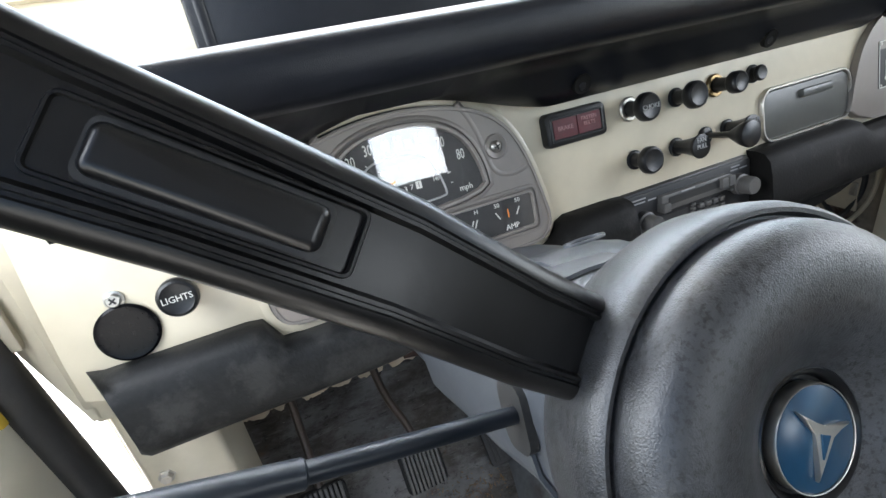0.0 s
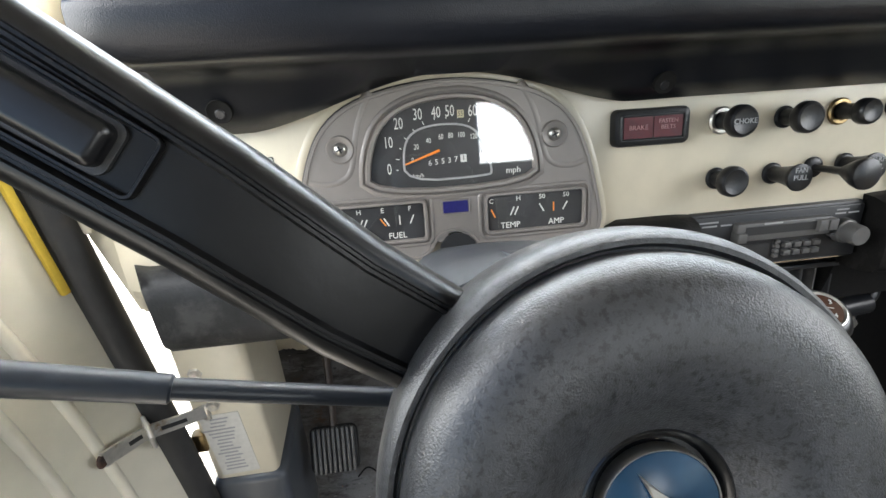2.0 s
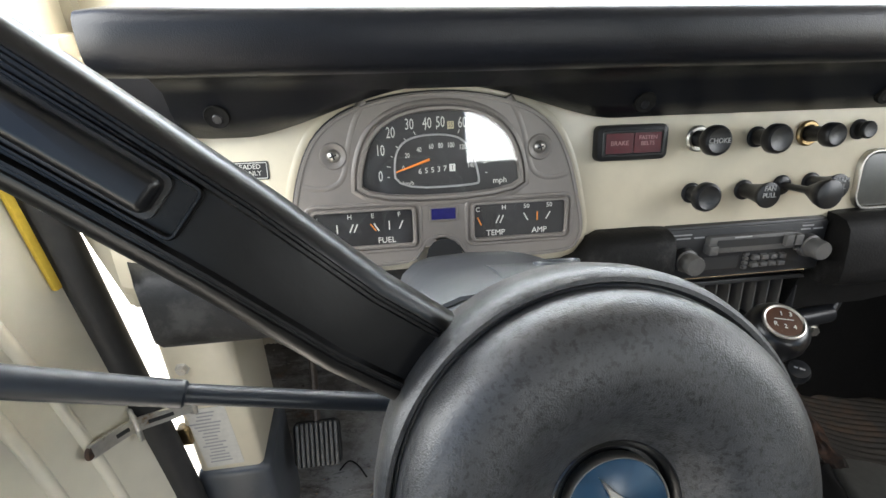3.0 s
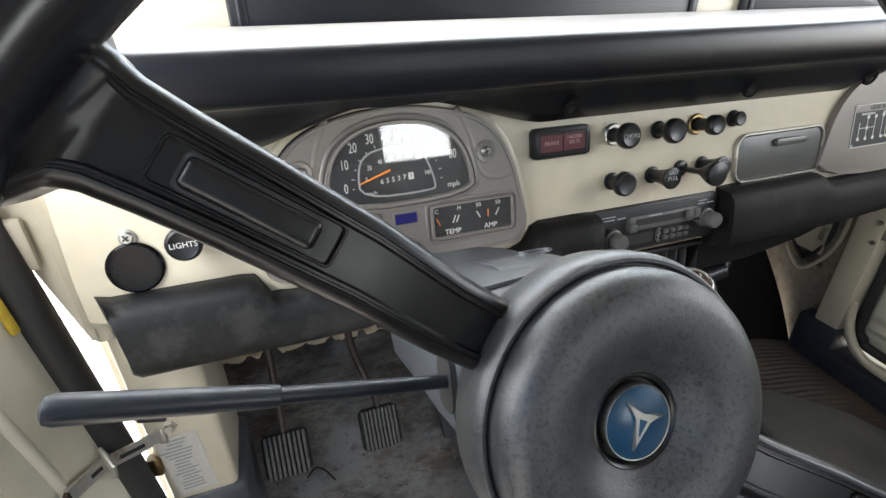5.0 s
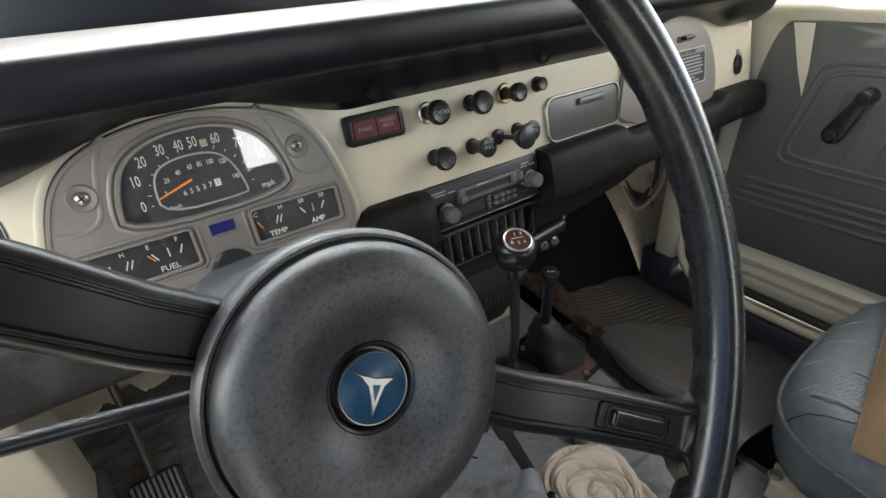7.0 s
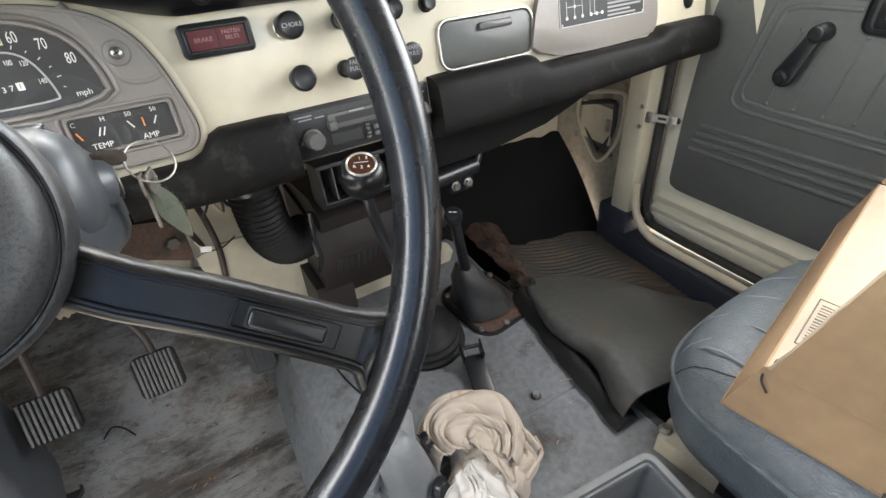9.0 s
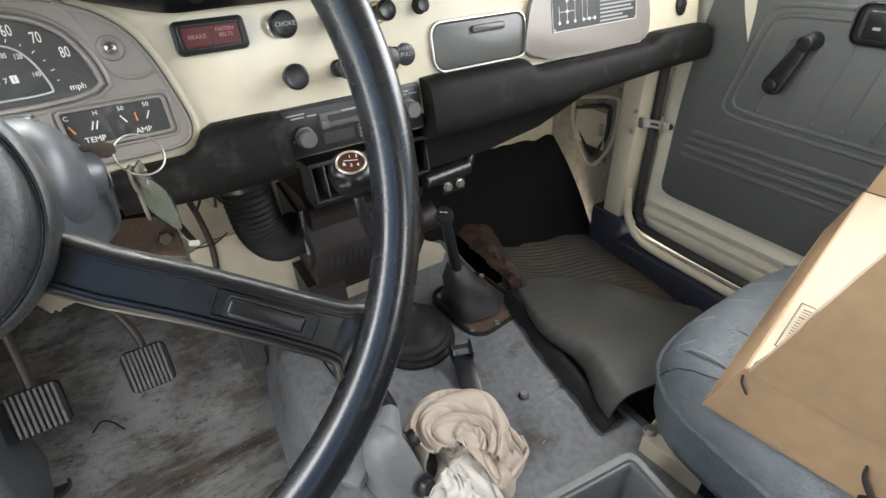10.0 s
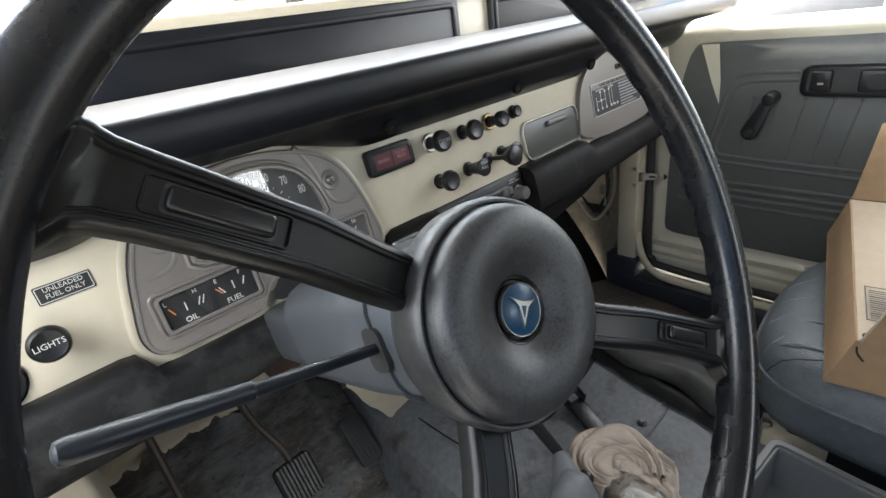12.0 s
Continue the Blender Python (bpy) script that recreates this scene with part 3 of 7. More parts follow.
def trim_panel(x0, x1):
    pts = rrect(x1 - x0, 0.116, 0.010)
    m = Matrix.Translation(((x0 + x1) / 2, 0.068, 0.682)) @ pose(0, 0, 0, 90, 0, 0)
    t = thing("trim_panel", ((x0 + x1) / 2, 0.066, 0.632), "black padded trim panel below the windscreen with a raised border", "trim panel", "windscreen trim panels")
    part("panel", prism(pts, 0, 0.008, m, 0.003), PAD, t)
    part("border", ring(rrect(x1 - x0 - 0.016, 0.098, 0.010), 0.008, 0.0075, 0.0105, m), PAD, t)
    return t


trim_panel(-0.132, 0.412)
trim_panel(0.486, 1.03)

# ---- dashboard ----
dashboard = thing("dashboard", (0.36, 0.0, 0.40), "cream painted metal dashboard with black padding", "dashboard")
pts = on_dash(chaikin([(-0.299, 0.64), (-0.299, 0.50), (-0.296, 0.435), (-0.1, 0.43), (0.5, 0.43), (1.02, 0.43), (1.03, 0.45), (1.03, 0.64)], 1))
part("face_panel", prism(pts, -0.004, 0.0, FACE, 0.002), CREAM, dashboard)


def lip(x):
    b = 0.580 + 0.005 * min(max((x + 0.1) / 0.3, 0), 1)
    if abs(x) < 0.165:
        b += 0.036 * (0.5 + 0.5 * math.cos(math.pi * x / 0.165)) ** 0.75
    if 0.63 < x < 0.91:
        b += 0.03 * (0.5 - 0.5 * math.cos(2 * math.pi * (x - 0.63) / 0.28)) ** 0.5
    return b


def pad_section(x):
    zl = lip(x)
    y0 = LEAN * (zl - 0.56)
    return [(y0 - 0.002, zl), (y0 - 0.012, zl + 0.001), (-0.026, max(zl + 0.012, 0.603)), (-0.034, 0.622), (-0.055, 0.637), (-0.095, 0.643), (-0.118, 0.6465), (-0.1285, 0.6495), (-0.1335, 0.6545), (-0.1352, 0.661), (-0.1352, 0.668), (-0.1345, 0.6765), (-0.1330, 0.6805),
            (-0.1305, 0.6832), (-0.1265, 0.6842), (-0.110, 0.6848), (-0.085, 0.6852), (-0.04, 0.686), (0.0, 0.6865), (0.03, 0.686), (0.055, 0.66), (0.055, 0.60), (0.01, zl)]


rows = []
for i in range(121):
    x = -0.2135 + 1.2405 * i / 120
    sec = pad_section(x)
    end = min(i, 120 - i)
    if end < 3:
        s = (0.955, 0.988, 0.998)[end]
        cy, cz = -0.04, 0.65
        sec = [(cy + (y - cy) * s, cz + (z - cz) * s) for y, z in sec]
    rows.append([(x, y, z) for y, z in sec])
part("crash_pad", loft(rows), PAD, dashboard, "black grained vinyl crash pad", sharp=60)
part("pad_skirt", bevel(loft([[(x, y, z) for y, z in ((-0.010, 0.578), (-0.024, 0.603), (-0.030, 0.640), (0.05, 0.642), (0.02, 0.580))] for x in (-0.268, -0.2120)]), 0.003), PAD, dashboard)
# flush dark discs paint the shade of sunk screw holes in the pad
for x in (-0.182, 0.181, 0.43, 0.64):
    m = aim((x + 0.002, -0.0285, 0.6035), (0, -1, -0.25))
    hole = part("screw_hole_shade", lathe([(0, 0.0004), (0.0076, 0.0004), (0.0092, 0.0012), (0.0098, 0.0004), (0.0100, -0.004), (0, -0.004)], 24, m), DARK, dashboard)
    part("screw_head", lathe([(0, 0.0012), (0.0034, 0.0011), (0.0040, 0.0004)], 16, m @ pose(0, -0.002, 0)), BLACKMETAL, hole)

# lower padding, in three lengths
def lower_pad(x0, x1, top, bottom, depth=0.03, name="lower_pad", mat=PAD_LOW, slant=0.0):
    k = max(int((x1 - x0) / 0.012), 6)
    rows = []
    for i in range(k + 1):
        x = x0 + (x1 - x0) * i / k
        t, b = top(x), bottom(x)
        e = min(i, k - i)
        sh = (0.965, 0.99)[e] if e < 2 else 1.0
        sec = []
        y_t, y_b = LEAN * (t - 0.56), LEAN * (b - 0.56)
        for f, o in ((0.0, 0.001), (0.02, 0.4), (0.07, 0.75), (0.18, 0.95), (0.4, 1.0), (0.7, 1.0), (0.88, 0.92), (0.97, 0.7), (1.0, 0.35), (1.0, -0.4), (0.5, -0.5), (0.05, -0.1)):
            z = t + (b - t) * f
            z = (t + b) / 2 + (z - (t + b) / 2) * sh
            xs = max(x, x0 + slant * (1.5 * max(o, 0) + f)) if slant else x
            sec.append(tuple(dash(xs, z, depth * o * (sh ** 2) if o > 0 else depth * o)))
        rows.append(sec)
    return part(name, loft(rows), mat, dashboard, "faded black foam padding along the lower edge", sharp=60)


def step(x, a, b, va, vb):
    k = min(max((x - a) / (b - a), 0), 1)
    k = k * k * (3 - 2 * k)
    return va + (vb - va) * k


lower_pad(-0.287, 0.02, lambda x: step(x, -0.155, -0.138, 0.472, 0.449) + step(x, -0.287, -0.272, 0.004, 0.0), lambda x: step(x, -0.07, 0.02, 0.396, 0.405) + 0.014 * max(0.0, 1 - (x + 0.287) / 0.026) ** 2, mat=PAD_SCUFFED, slant=0.009)
lower_pad(0.050, 0.236, lambda x: step(x, 0.128, 0.158, 0.447, 0.474), lambda x: step(x, 0.06, 0.16, 0.40, 0.396))
lower_pad(0.432, 1.03, lambda x: step(x, 0.60, 0.62, 0.478, 0.462) + step(x, 0.87, 0.90, 0, 0.014), lambda x: step(x, 0.5, 1.0, 0.395, 0.412), 0.034)
part("under_shelf", loft([[(x, -0.01, zt), (x, 0.10, zt), (x, 0.10, zb), (x, 0.0, zb)] for x, zt, zb in ((0.44, 0.402, 0.332), (0.56, 0.402, 0.334), (0.67, 0.402, 0.350), (0.80, 0.405, 0.394))]), DARK, dashboard)

# ---- instrument cluster ----
cluster = thing("instrument_cluster", tuple(dash(0, 0.457)), "silver-grey instrument cluster with speedometer and four gauges", "gauge cluster")
half = [(0.0, 0.612), (0.045, 0.608), (0.085, 0.597), (0.112, 0.577), (0.128, 0.545), (0.139, 0.50), (0.143, 0.478), (0.136, 0.460), (0.118, 0.456), (0.03, 0.456), (0.022, 0.463), (0.014, 0.477), (0.0, 0.481)]
outline = half + [(-x, z) for x, z in half[-2:0:-1]]
outline = on_dash(chaikin(outline, 2))
part("bezel", prism(outline, 0.0015, 0.011, FACE, 0.004, 3), SILVER, cluster)
# thin black ring painted in for the shadow between bezel and cream panel
part("bezel_gap_shadow", ring(inset_outline(outline, -0.0016), 0.0024, 0.0006, 0.0036, FACE), INKBLACK, cluster, "black ring painting the shadow gap round the bezel")
part("bezel_edge", ring(outline, 0.0045, 0.0006, 0.0122, FACE), SILVER, cluster)
part("cream_flange", ring(inset_outline(outline, -0.0085), 0.0085, 0.0004, 0.0030, FACE), CREAM, cluster, "cream flange round the bezel")
shoulder = [(0.064, 0.6045), (0.073, 0.592), (0.0805, 0.572), (0.0845, 0.550), (0.0895, 0.537), (0.101, 0.5315), (0.114, 0.5315), (0.1245, 0.535)]
for sx in (1, -1):
    part("shoulder_line", sweep([dash(sx * x, z, 0.0058) for x, z in chaikin(shoulder, 2, False)], 0.0058, 20), SILVER, cluster)
speedo_out = on_dash(chaikin([(-0.077, 0.517), (-0.075, 0.552), (-0.060, 0.584), (-0.024, 0.600), (0.028, 0.600), (0.063, 0.582), (0.078, 0.550), (0.080, 0.517)], 2))
part("speedometer_rim", ring(speedo_out, 0.005, 0.010, 0.016, FACE), SILVER, cluster)
part("speedometer_surround", ring(inset_outline(speedo_out, -0.0055), 0.0045, 0.010, 0.0128, FACE), SILVER, cluster)
part("speedometer_dial", prism(inset_outline(speedo_out, 0.004), 0.0105, 0.0116, FACE), DIAL, cluster)
arc = on_dash(chaikin([(-0.042, 0.5275), (-0.0425, 0.556), (-0.034, 0.571), (-0.012, 0.5765), (0.018, 0.5745), (0.031, 0.560), (0.0385, 0.532), (0.034, 0.5275)], 2))
part("inner_scale_rim", ring(arc, 0.0018, 0.0115, 0.0132, FACE), INKGREY, cluster)


def ink(text, x, z, size, out=0.0118, mat=INK, parent=None, name="lettering", sx=1.0):
    m = dash_frame(x, z, out) @ Matrix.Diagonal((sx, 1, 1, 1))
    return part(name, words(text, size, m), mat, parent or cluster)


for t, x, z in (("0", -0.0545, 0.540), ("10", -0.0535, 0.5625), ("20", -0.0435, 0.5775), ("30", -0.0265, 0.5840), ("40", -0.0105, 0.5845), ("50", 0.0015, 0.5850), ("60", 0.0215, 0.5840), ("70", 0.0405, 0.576), ("80", 0.0575, 0.5615)):
    ink(t, x, z, 0.0138, sx=0.60)
for t, x, z in (("0", -0.0335, 0.5465), ("20", -0.0295, 0.5575), ("40", -0.0185, 0.5620), ("60", -0.0075, 0.5645), ("80", 0.0012, 0.5650), ("100", 0.0105, 0.5650), ("120", 0.0215, 0.5630), ("140", 0.0290, 0.5465)):
    ink(t, x, z, 0.0066, sx=0.68)
ink("mph", 0.0565, 0.5315, 0.0078)
ink("km/h", -0.0295, 0.5330, 0.0050)
part("speed_limit_mark", prism(rrect(0.0058, 0.0066, 0.0004), 0, 0.0003, dash_frame(0.0108, 0.5825, 0.0117)), material("cream_print", (0.5, 0.44, 0.28), 0.6), cluster)
ink("55", 0.0108, 0.5825, 0.0062, 0.0122, INKBLACK, sx=0.75)
for i, ch in enumerate("65537"):
    ink(ch, -0.0185 + 0.0058 * i, 0.5430 + 0.0004 * i, 0.0068, name="odometer_digit")
part("odometer_tenth", prism(rrect(0.0055, 0.0068, 0.0004), 0, 0.0004, dash_frame(0.0115, 0.5452, 0.0117)), INK, cluster)
ink("1", 0.0115, 0.5452, 0.0062, 0.0123, INKBLACK)
p0, p1 = dash(-0.0405, 0.5435, 0.0136), dash(-0.0095, 0.5535, 0.0136)
part("needle", rod(p0, p1, 0.0007, 0.0013, 8), ORANGE, cluster)
for k in range(17):
    a = k / 16
    ang = radians(195 - 210 * a)
    cx, cz = -0.002 + 0.0455 * math.cos(ang), 0.5405 + 0.0405 * math.sin(ang)
    if cz > 0.531:
        part("tick", box((0.0006, 0.0034 if k % 2 == 0 else 0.002, 0.0004), dash_frame(cx, cz, 0.0118) @ pose(0, 0, 0, 0, 0, math.degrees(ang) - 90)), INK, cluster)
gl = part("glass", prism(inset_outline(speedo_out, 0.0035), 0.0145, 0.0152, FACE), GLASS, cluster, "clear gauge glass")
gl.visible_shadow = False


def gauge(cx, left, right, marks):
    out = on_dash([(x + cx, z + 0.4935) for x, z in rrect(0.097, 0.0385, 0.006)])
    part("gauge_surround", ring(on_dash([(x + cx, z + 0.4935) for x, z in rrect(0.108, 0.0475, 0.009)]), 0.004, 0.0095, 0.0125, FACE), SILVER, cluster)
    part("gauge_rim", ring(out, 0.0035, 0.010, 0.0150, FACE), SILVER, cluster)
    part("gauge_dial", prism(inset_outline(out, 0.003), 0.0105, 0.0116, FACE), DIAL, cluster)
    for text, dx in ((left, -0.024), (right, 0.02)):
        if text:
            ink(text, cx + dx, 0.4815, 0.0078)
    for dx, dz, lean, mat in marks:
        part("gauge_mark", box((0.0011, 0.0085, 0.0004), dash_frame(cx + dx, 0.4945 + dz, 0.0119) @ pose(0, 0, 0, 0, 0, lean)), mat, cluster)
    g2 = part("glass", prism(inset_outline(out, 0.003), 0.0135, 0.0141, FACE), GLASS, cluster, "clear gauge glass")
    g2.visible_shadow = False


gauge(0.0765, "TEMP", "AMP", [(-0.040, -0.001, 25, ORANGE), (-0.022, 0, -25, INK), (-0.018, 0, -25, INK), (0.006, 0.001, 30, INK), (0.0175, 0.001, 0, ORANGE), (0.0285, 0.001, -30, INK)])
gauge(-0.0725, "OIL", "FUEL", [(-0.038, 0.0, 28, ORANGE), (-0.025, 0, 0, INK), (-0.012, 0, -25, INK), (-0.008, 0, -25, INK), (0.008, 0.0, 35, ORANGE), (0.011, 0.0, 30, INK), (0.023, 0.001, 0, INK), (0.034, 0.001, -25, INK)])
for t, x, z in (("C", 0.035, 0.5045), ("H", 0.0605, 0.5055), ("50", 0.083, 0.5055), ("50", 0.106, 0.5055), ("L", -0.114, 0.5035), ("H", -0.0855, 0.505), ("E", -0.0645, 0.505), ("F", -0.040, 0.505)):
    ink(t, x, z, 0.0062)
part("blue_indicator", prism(rrect(0.023, 0.0105, 0.001), 0, 0.0015, dash_frame(0.002, 0.503, 0.0108)), BLUELENS, cluster, "dark blue high-beam lamp")
part("indicator_rim", ring(rrect(0.027, 0.0145, 0.002), 0.002, 0, 0.0022, dash_frame(0.002, 0.503, 0.0105)), SILVER, cluster)


def screw(x, z, out, parent, r=0.0058):
    m = dash_frame(x, z, out)
    s = part("screw", lathe([(0, 0.0032), (r * 0.6, 0.0028), (r * 0.95, 0.0012), (r, 0), (r, -0.002), (0, -0.002)], 20, m), STEEL, parent, "steel cross-head screw")
    for a in (20, 110):
        part("slot", box((r * 1.1, r * 0.24, 0.0016), m @ pose(0, 0, 0.0028, 0, 0, a)), INKBLACK, s)
    part("screw_dish", lathe([(r * 1.15, 0.0002), (r * 1.5, 0.0012), (r * 1.9, 0.0016), (r * 2.1, 0.0004)], 24, m), SILVER, s)


screw(-0.095, 0.56, 0.0112, cluster)
screw(0.095, 0.56, 0.0112, cluster)
part("column_notch", prism(on_dash(chaikin([(-0.017, 0.457), (-0.012, 0.474), (0.002, 0.4805), (0.016, 0.474), (0.022, 0.457)], 1)), 0.0105, 0.0118, FACE), INKBLACK, cluster, "dark opening over the steering column")

# ---- switches and small fittings on the dashboard ----
def warning_light():
    t = thing("warning_light", tuple(dash(0.1895, 0.545)), "black framed red BRAKE and FASTEN BELTS warning light", "warning light")
    m = dash_frame(0.1895, 0.5595, 0)
    part("housing", prism(rrect(0.074, 0.034, 0.006), 0.0005, 0.010, m, 0.003), KNOB, t)
    part("rim", ring(rrect(0.064, 0.025, 0.003), 0.0025, 0.0095, 0.0115, m), KNOB, t)
    for dx, text in ((-0.0145, "BRAKE"), (0.0145, "FASTEN\nBELTS")):
        l = part("lens", prism(rrect(0.028, 0.019, 0.0015), 0.009, 0.0108, m @ pose(dx, 0, 0)), REDLENS, t, "dark red lens")
        bm = words(text, 0.0062 if "\n" not in text else 0.0055, m @ pose(dx, 0.002 if "\n" in text else 0, 0.0110))
        part("lettering", bm, material("faded_red_print", (0.42, 0.22, 0.22), 0.6) if "faded_red_print" not in bpy.data.materials else bpy.data.materials["faded_red_print"], l)


warning_light()


def pull_knob(x, z, length, r, text="", ring_mat=None, shaft=0.008, label="", tilt=(0, 0), flare=False, group="dashboard knobs", ink_mat=None):
    t = thing("pull_knob", tuple(dash(x, z)), label, "control knob", group)
    p = dash(x, z, 0)
    d = (DN + Vector((tilt[0], 0, tilt[1]))).normalized()
    m = aim(p, d)
    if ring_mat:
        part("collar", lathe([(0, 0.0005), (0.0085, 0.0005), (0.0128, 0.001), (0.013, 0.003), (0.0115, 0.0045), (0.009, 0.0045), (0.0085, 0.002), (0, 0.002)], 28, m), ring_mat, t)
    else:
        part("collar", lathe([(0, 0.0005), (0.0105, 0.0005), (0.0105, 0.0025), (0.0085, 0.004), (0, 0.004)], 24, m), KNOB, t)
    h = length
    if flare:
        prof = [(shaft * 0.95, 0.002), (shaft * 0.95, h * 0.3), (shaft * 1.1, h * 0.55), (r * 0.85, h * 0.82), (r, h * 0.94), (r * 0.97, h * 0.985), (r * 0.86, h), (0, h)]
    else:
        prof = [(shaft, 0.002), (shaft * 0.92, h * 0.5), (shaft, h * 0.6), (r * 0.92, h * 0.66), (r, h * 0.72), (r, h * 0.90), (r * 0.93, h * 0.97), (r * 0.80, h), (r * 0.74, h * 0.985), (0, h * 0.985)]
    k = part("knob", lathe(prof, 28, m), KNOB, t)
    if text:
        part("lettering", words(text, r * (0.52 if "\n" in text else 0.46), aim(p + d * (h + 0.0003), d, DUP) @ pose(0, r * 0.26 if "\n" in text else 0, 0)), ink_mat or INKGREY, k)
    return t


pull_knob(0.263, 0.560, 0.034, 0.0145, "CHOKE", STEEL, label="black choke pull knob on a chrome collar")
pull_knob(0.329, 0.559, 0.033, 0.0145, "", None, label="round black pull knob on a stubby shaft")
pull_knob(0.387, 0.5605, 0.036, 0.012, "", BRASS, label="black pull knob on a tarnished brass collar")
pull_knob(0.448, 0.562, 0.014, 0.009, "", None, label="small black push button beside the pull knobs")
pull_knob(0.263, 0.506, 0.030, 0.0145, "", None, label="round black pull knob under the choke")
pull_knob(0.323, 0.506, 0.036, 0.0130, "FAN\nPULL", None, label="flared black FAN PULL knob", flare=True)
pull_knob(0.402, 0.5095, 0.034, 0.0135, "WARM\nPULL", None, label="flared black WARM PULL knob", flare=True)
pull_knob(0.367, 0.5085, 0.060, 0.0145, "", None, 0.0035, label="flared black knob pulled out on a thin rod", flare=True)
pull_knob(-0.2015, 0.5150, 0.030, 0.0152, "LIGHTS", None, label="black LIGHTS pull knob with white lettering", ink_mat=INK)
GLOSSBLACK = material("scratched_gloss_black", (0.004, 0.004, 0.005), 0.22, spec=0.14, vary=0.3, scale=60, bump=0.05, bump_scale=60, stain=(0.05, 0.04, 0.035), stain_scale=70, stain_at=0.66)
gm = thing("round_plug", tuple(dash(-0.2475, 0.475)), "round scratched gloss black plug in the dashboard", "plug")
part("disc", lathe([(0, 0.003), (0.018, 0.003), (0.0215, 0.0035), (0.0235, 0.002), (0.0235, 0), (0, 0)], 36, dash_frame(-0.2485, 0.495, 0.0005)), GLOSSBLACK, gm)
bolt = thing("dash_bolt", tuple(dash(-0.249, 0.521)), "small steel bolt in the dashboard", "bolt")
part("head", lathe([(0, 0.005), (0.0045, 0.005), (0.0055, 0.004), (0.0055, 0.0015), (0.0075, 0.0012), (0.0075, 0), (0, 0)], 16, dash_frame(-0.249, 0.5225, 0.0005)), STEEL, bolt)
for a in (35, 125):
    part("slot", box((0.0062, 0.0014, 0.0012), dash_frame(-0.249, 0.5225, 0.0056) @ pose(0, 0, 0, 0, 0, a)), INKBLACK, bolt)
st = thing("fuel_sticker", tuple(dash(-0.1745, 0.54)), "black sticker reading UNLEADED FUEL ONLY", "sticker")
part("plate", prism(rrect(0.0425, 0.0165, 0.0015), 0.0004, 0.0009, dash_frame(-0.1745, 0.5495)), INKBLACK, st)
part("border", ring(rrect(0.0405, 0.0145, 0.0012), 0.0007, 0.0009, 0.0012, dash_frame(-0.1745, 0.5495)), INK, st)
part("lettering", words("UNLEADED\nFUEL ONLY", 0.0058, dash_frame(-0.1745, 0.5500, 0.0011)), INK, st)

# ashtray
ash = thing("ashtray", tuple(dash(0.5375, 0.476)), "grey dashboard ashtray in a chrome frame", "ashtray")
m = dash_frame(0.5375, 0.509, 0)
part("frame", ring(rrect(0.164, 0.066, 0.018), 0.0036, 0.0003, 0.006, m), STEEL, ash)
part("drawer", prism(rrect(0.157, 0.059, 0.015), 0.0003, 0.0042, m, 0.0030, 3), ASH, ash)
part("pull", prism(rrect(0.056, 0.010, 0.003), 0.003, 0.010, m @ pose(0.012, 0.016, 0), 0.002), ASH, ash)

# glove compartment lid
lid = thing("glove_box", tuple(dash(0.745, 0.46)), "silver-grey glove box lid with a data plate", "glove box")
gl_out = [(0.606, 0.463), (0.618, 0.52), (0.632, 0.556), (0.655, 0.582), (0.69, 0.600), (0.74, 0.609), (0.79, 0.609), (0.83, 0.600), (0.858, 0.58), (0.876, 0.55), (0.886, 0.51), (0.884, 0.478), (0.872, 0.462)]
part("lid", prism(on_dash(chaikin(gl_out, 2)), 0.0005, 0.010, FACE, 0.003, 3), SILVER, lid)
part("latch_plate", prism(rrect(0.044, 0.011, 0.005), 0.0095, 0.0115, dash_frame(0.787, 0.578)), PEDALARM, lid)
part("latch_knob", prism(rrect(0.028, 0.006, 0.003), 0.011, 0.020, dash_frame(0.789, 0.579), 0.002), BLACKMETAL, lid)
pm = dash_frame(0.757, 0.531, 0.0)
pl = part("data_plate", prism(rrect(0.184, 0.060, 0.002), 0.0098, 0.0108, pm), INKBLACK, lid, "black and silver gear shifting plate")
part("plate_band", prism(rrect(0.182, 0.0095, 0.001), 0.0106, 0.0111, pm @ pose(0, 0.0245, 0)), SILVER, pl)
part("lettering", words("GEAR SHIFTING INSTRUCTIONS", 0.0085, pm @ pose(0, 0.0245, 0.0113)), INKBLACK, pl)
part("plate_rim", ring(rrect(0.184, 0.060, 0.002), 0.0012, 0.0106, 0.0113, pm), INK, pl)
for x0 in (-0.075, -0.053):
    part("lettering", words("TRANSMISSION" if x0 < -0.07 else "TRANSFER", 0.0042, pm @ pose(x0 + 0.012 if x0 < -0.07 else x0 + 0.031, 0.0165, 0.0112)), INK, pl)
for x, y, w, h in ((-0.078, -0.006, 0.0008, 0.022), (-0.062, -0.002, 0.0008, 0.03), (-0.046, -0.002, 0.0008, 0.03), (-0.062, -0.003, 0.032, 0.0008), (-0.03, -0.002, 0.0008, 0.034), (-0.016, -0.018, 0.026, 0.0008), (-0.02, 0.001, 0.0006, 0.04)):
    part("gate_line", box((w, h, 0.0004), pm @ pose(x, y, 0.0111)), INK, pl)
for x, y in ((-0.078, -0.018), (-0.062, 0.012), (-0.062, -0.018), (-0.046, 0.012), (-0.046, -0.018), (-0.03, 0.013), (-0.028, -0.018), (-0.016, -0.018), (-0.004, -0.018), (-0.062, -0.003)):
    part("gate_dot", lathe([(0, 0.0004), (0.0026, 0.0004), (0.0026, 0), (0, 0)], 12, pm @ pose(x, y, 0.0111)), INK, pl)
rnd = random.Random(5)
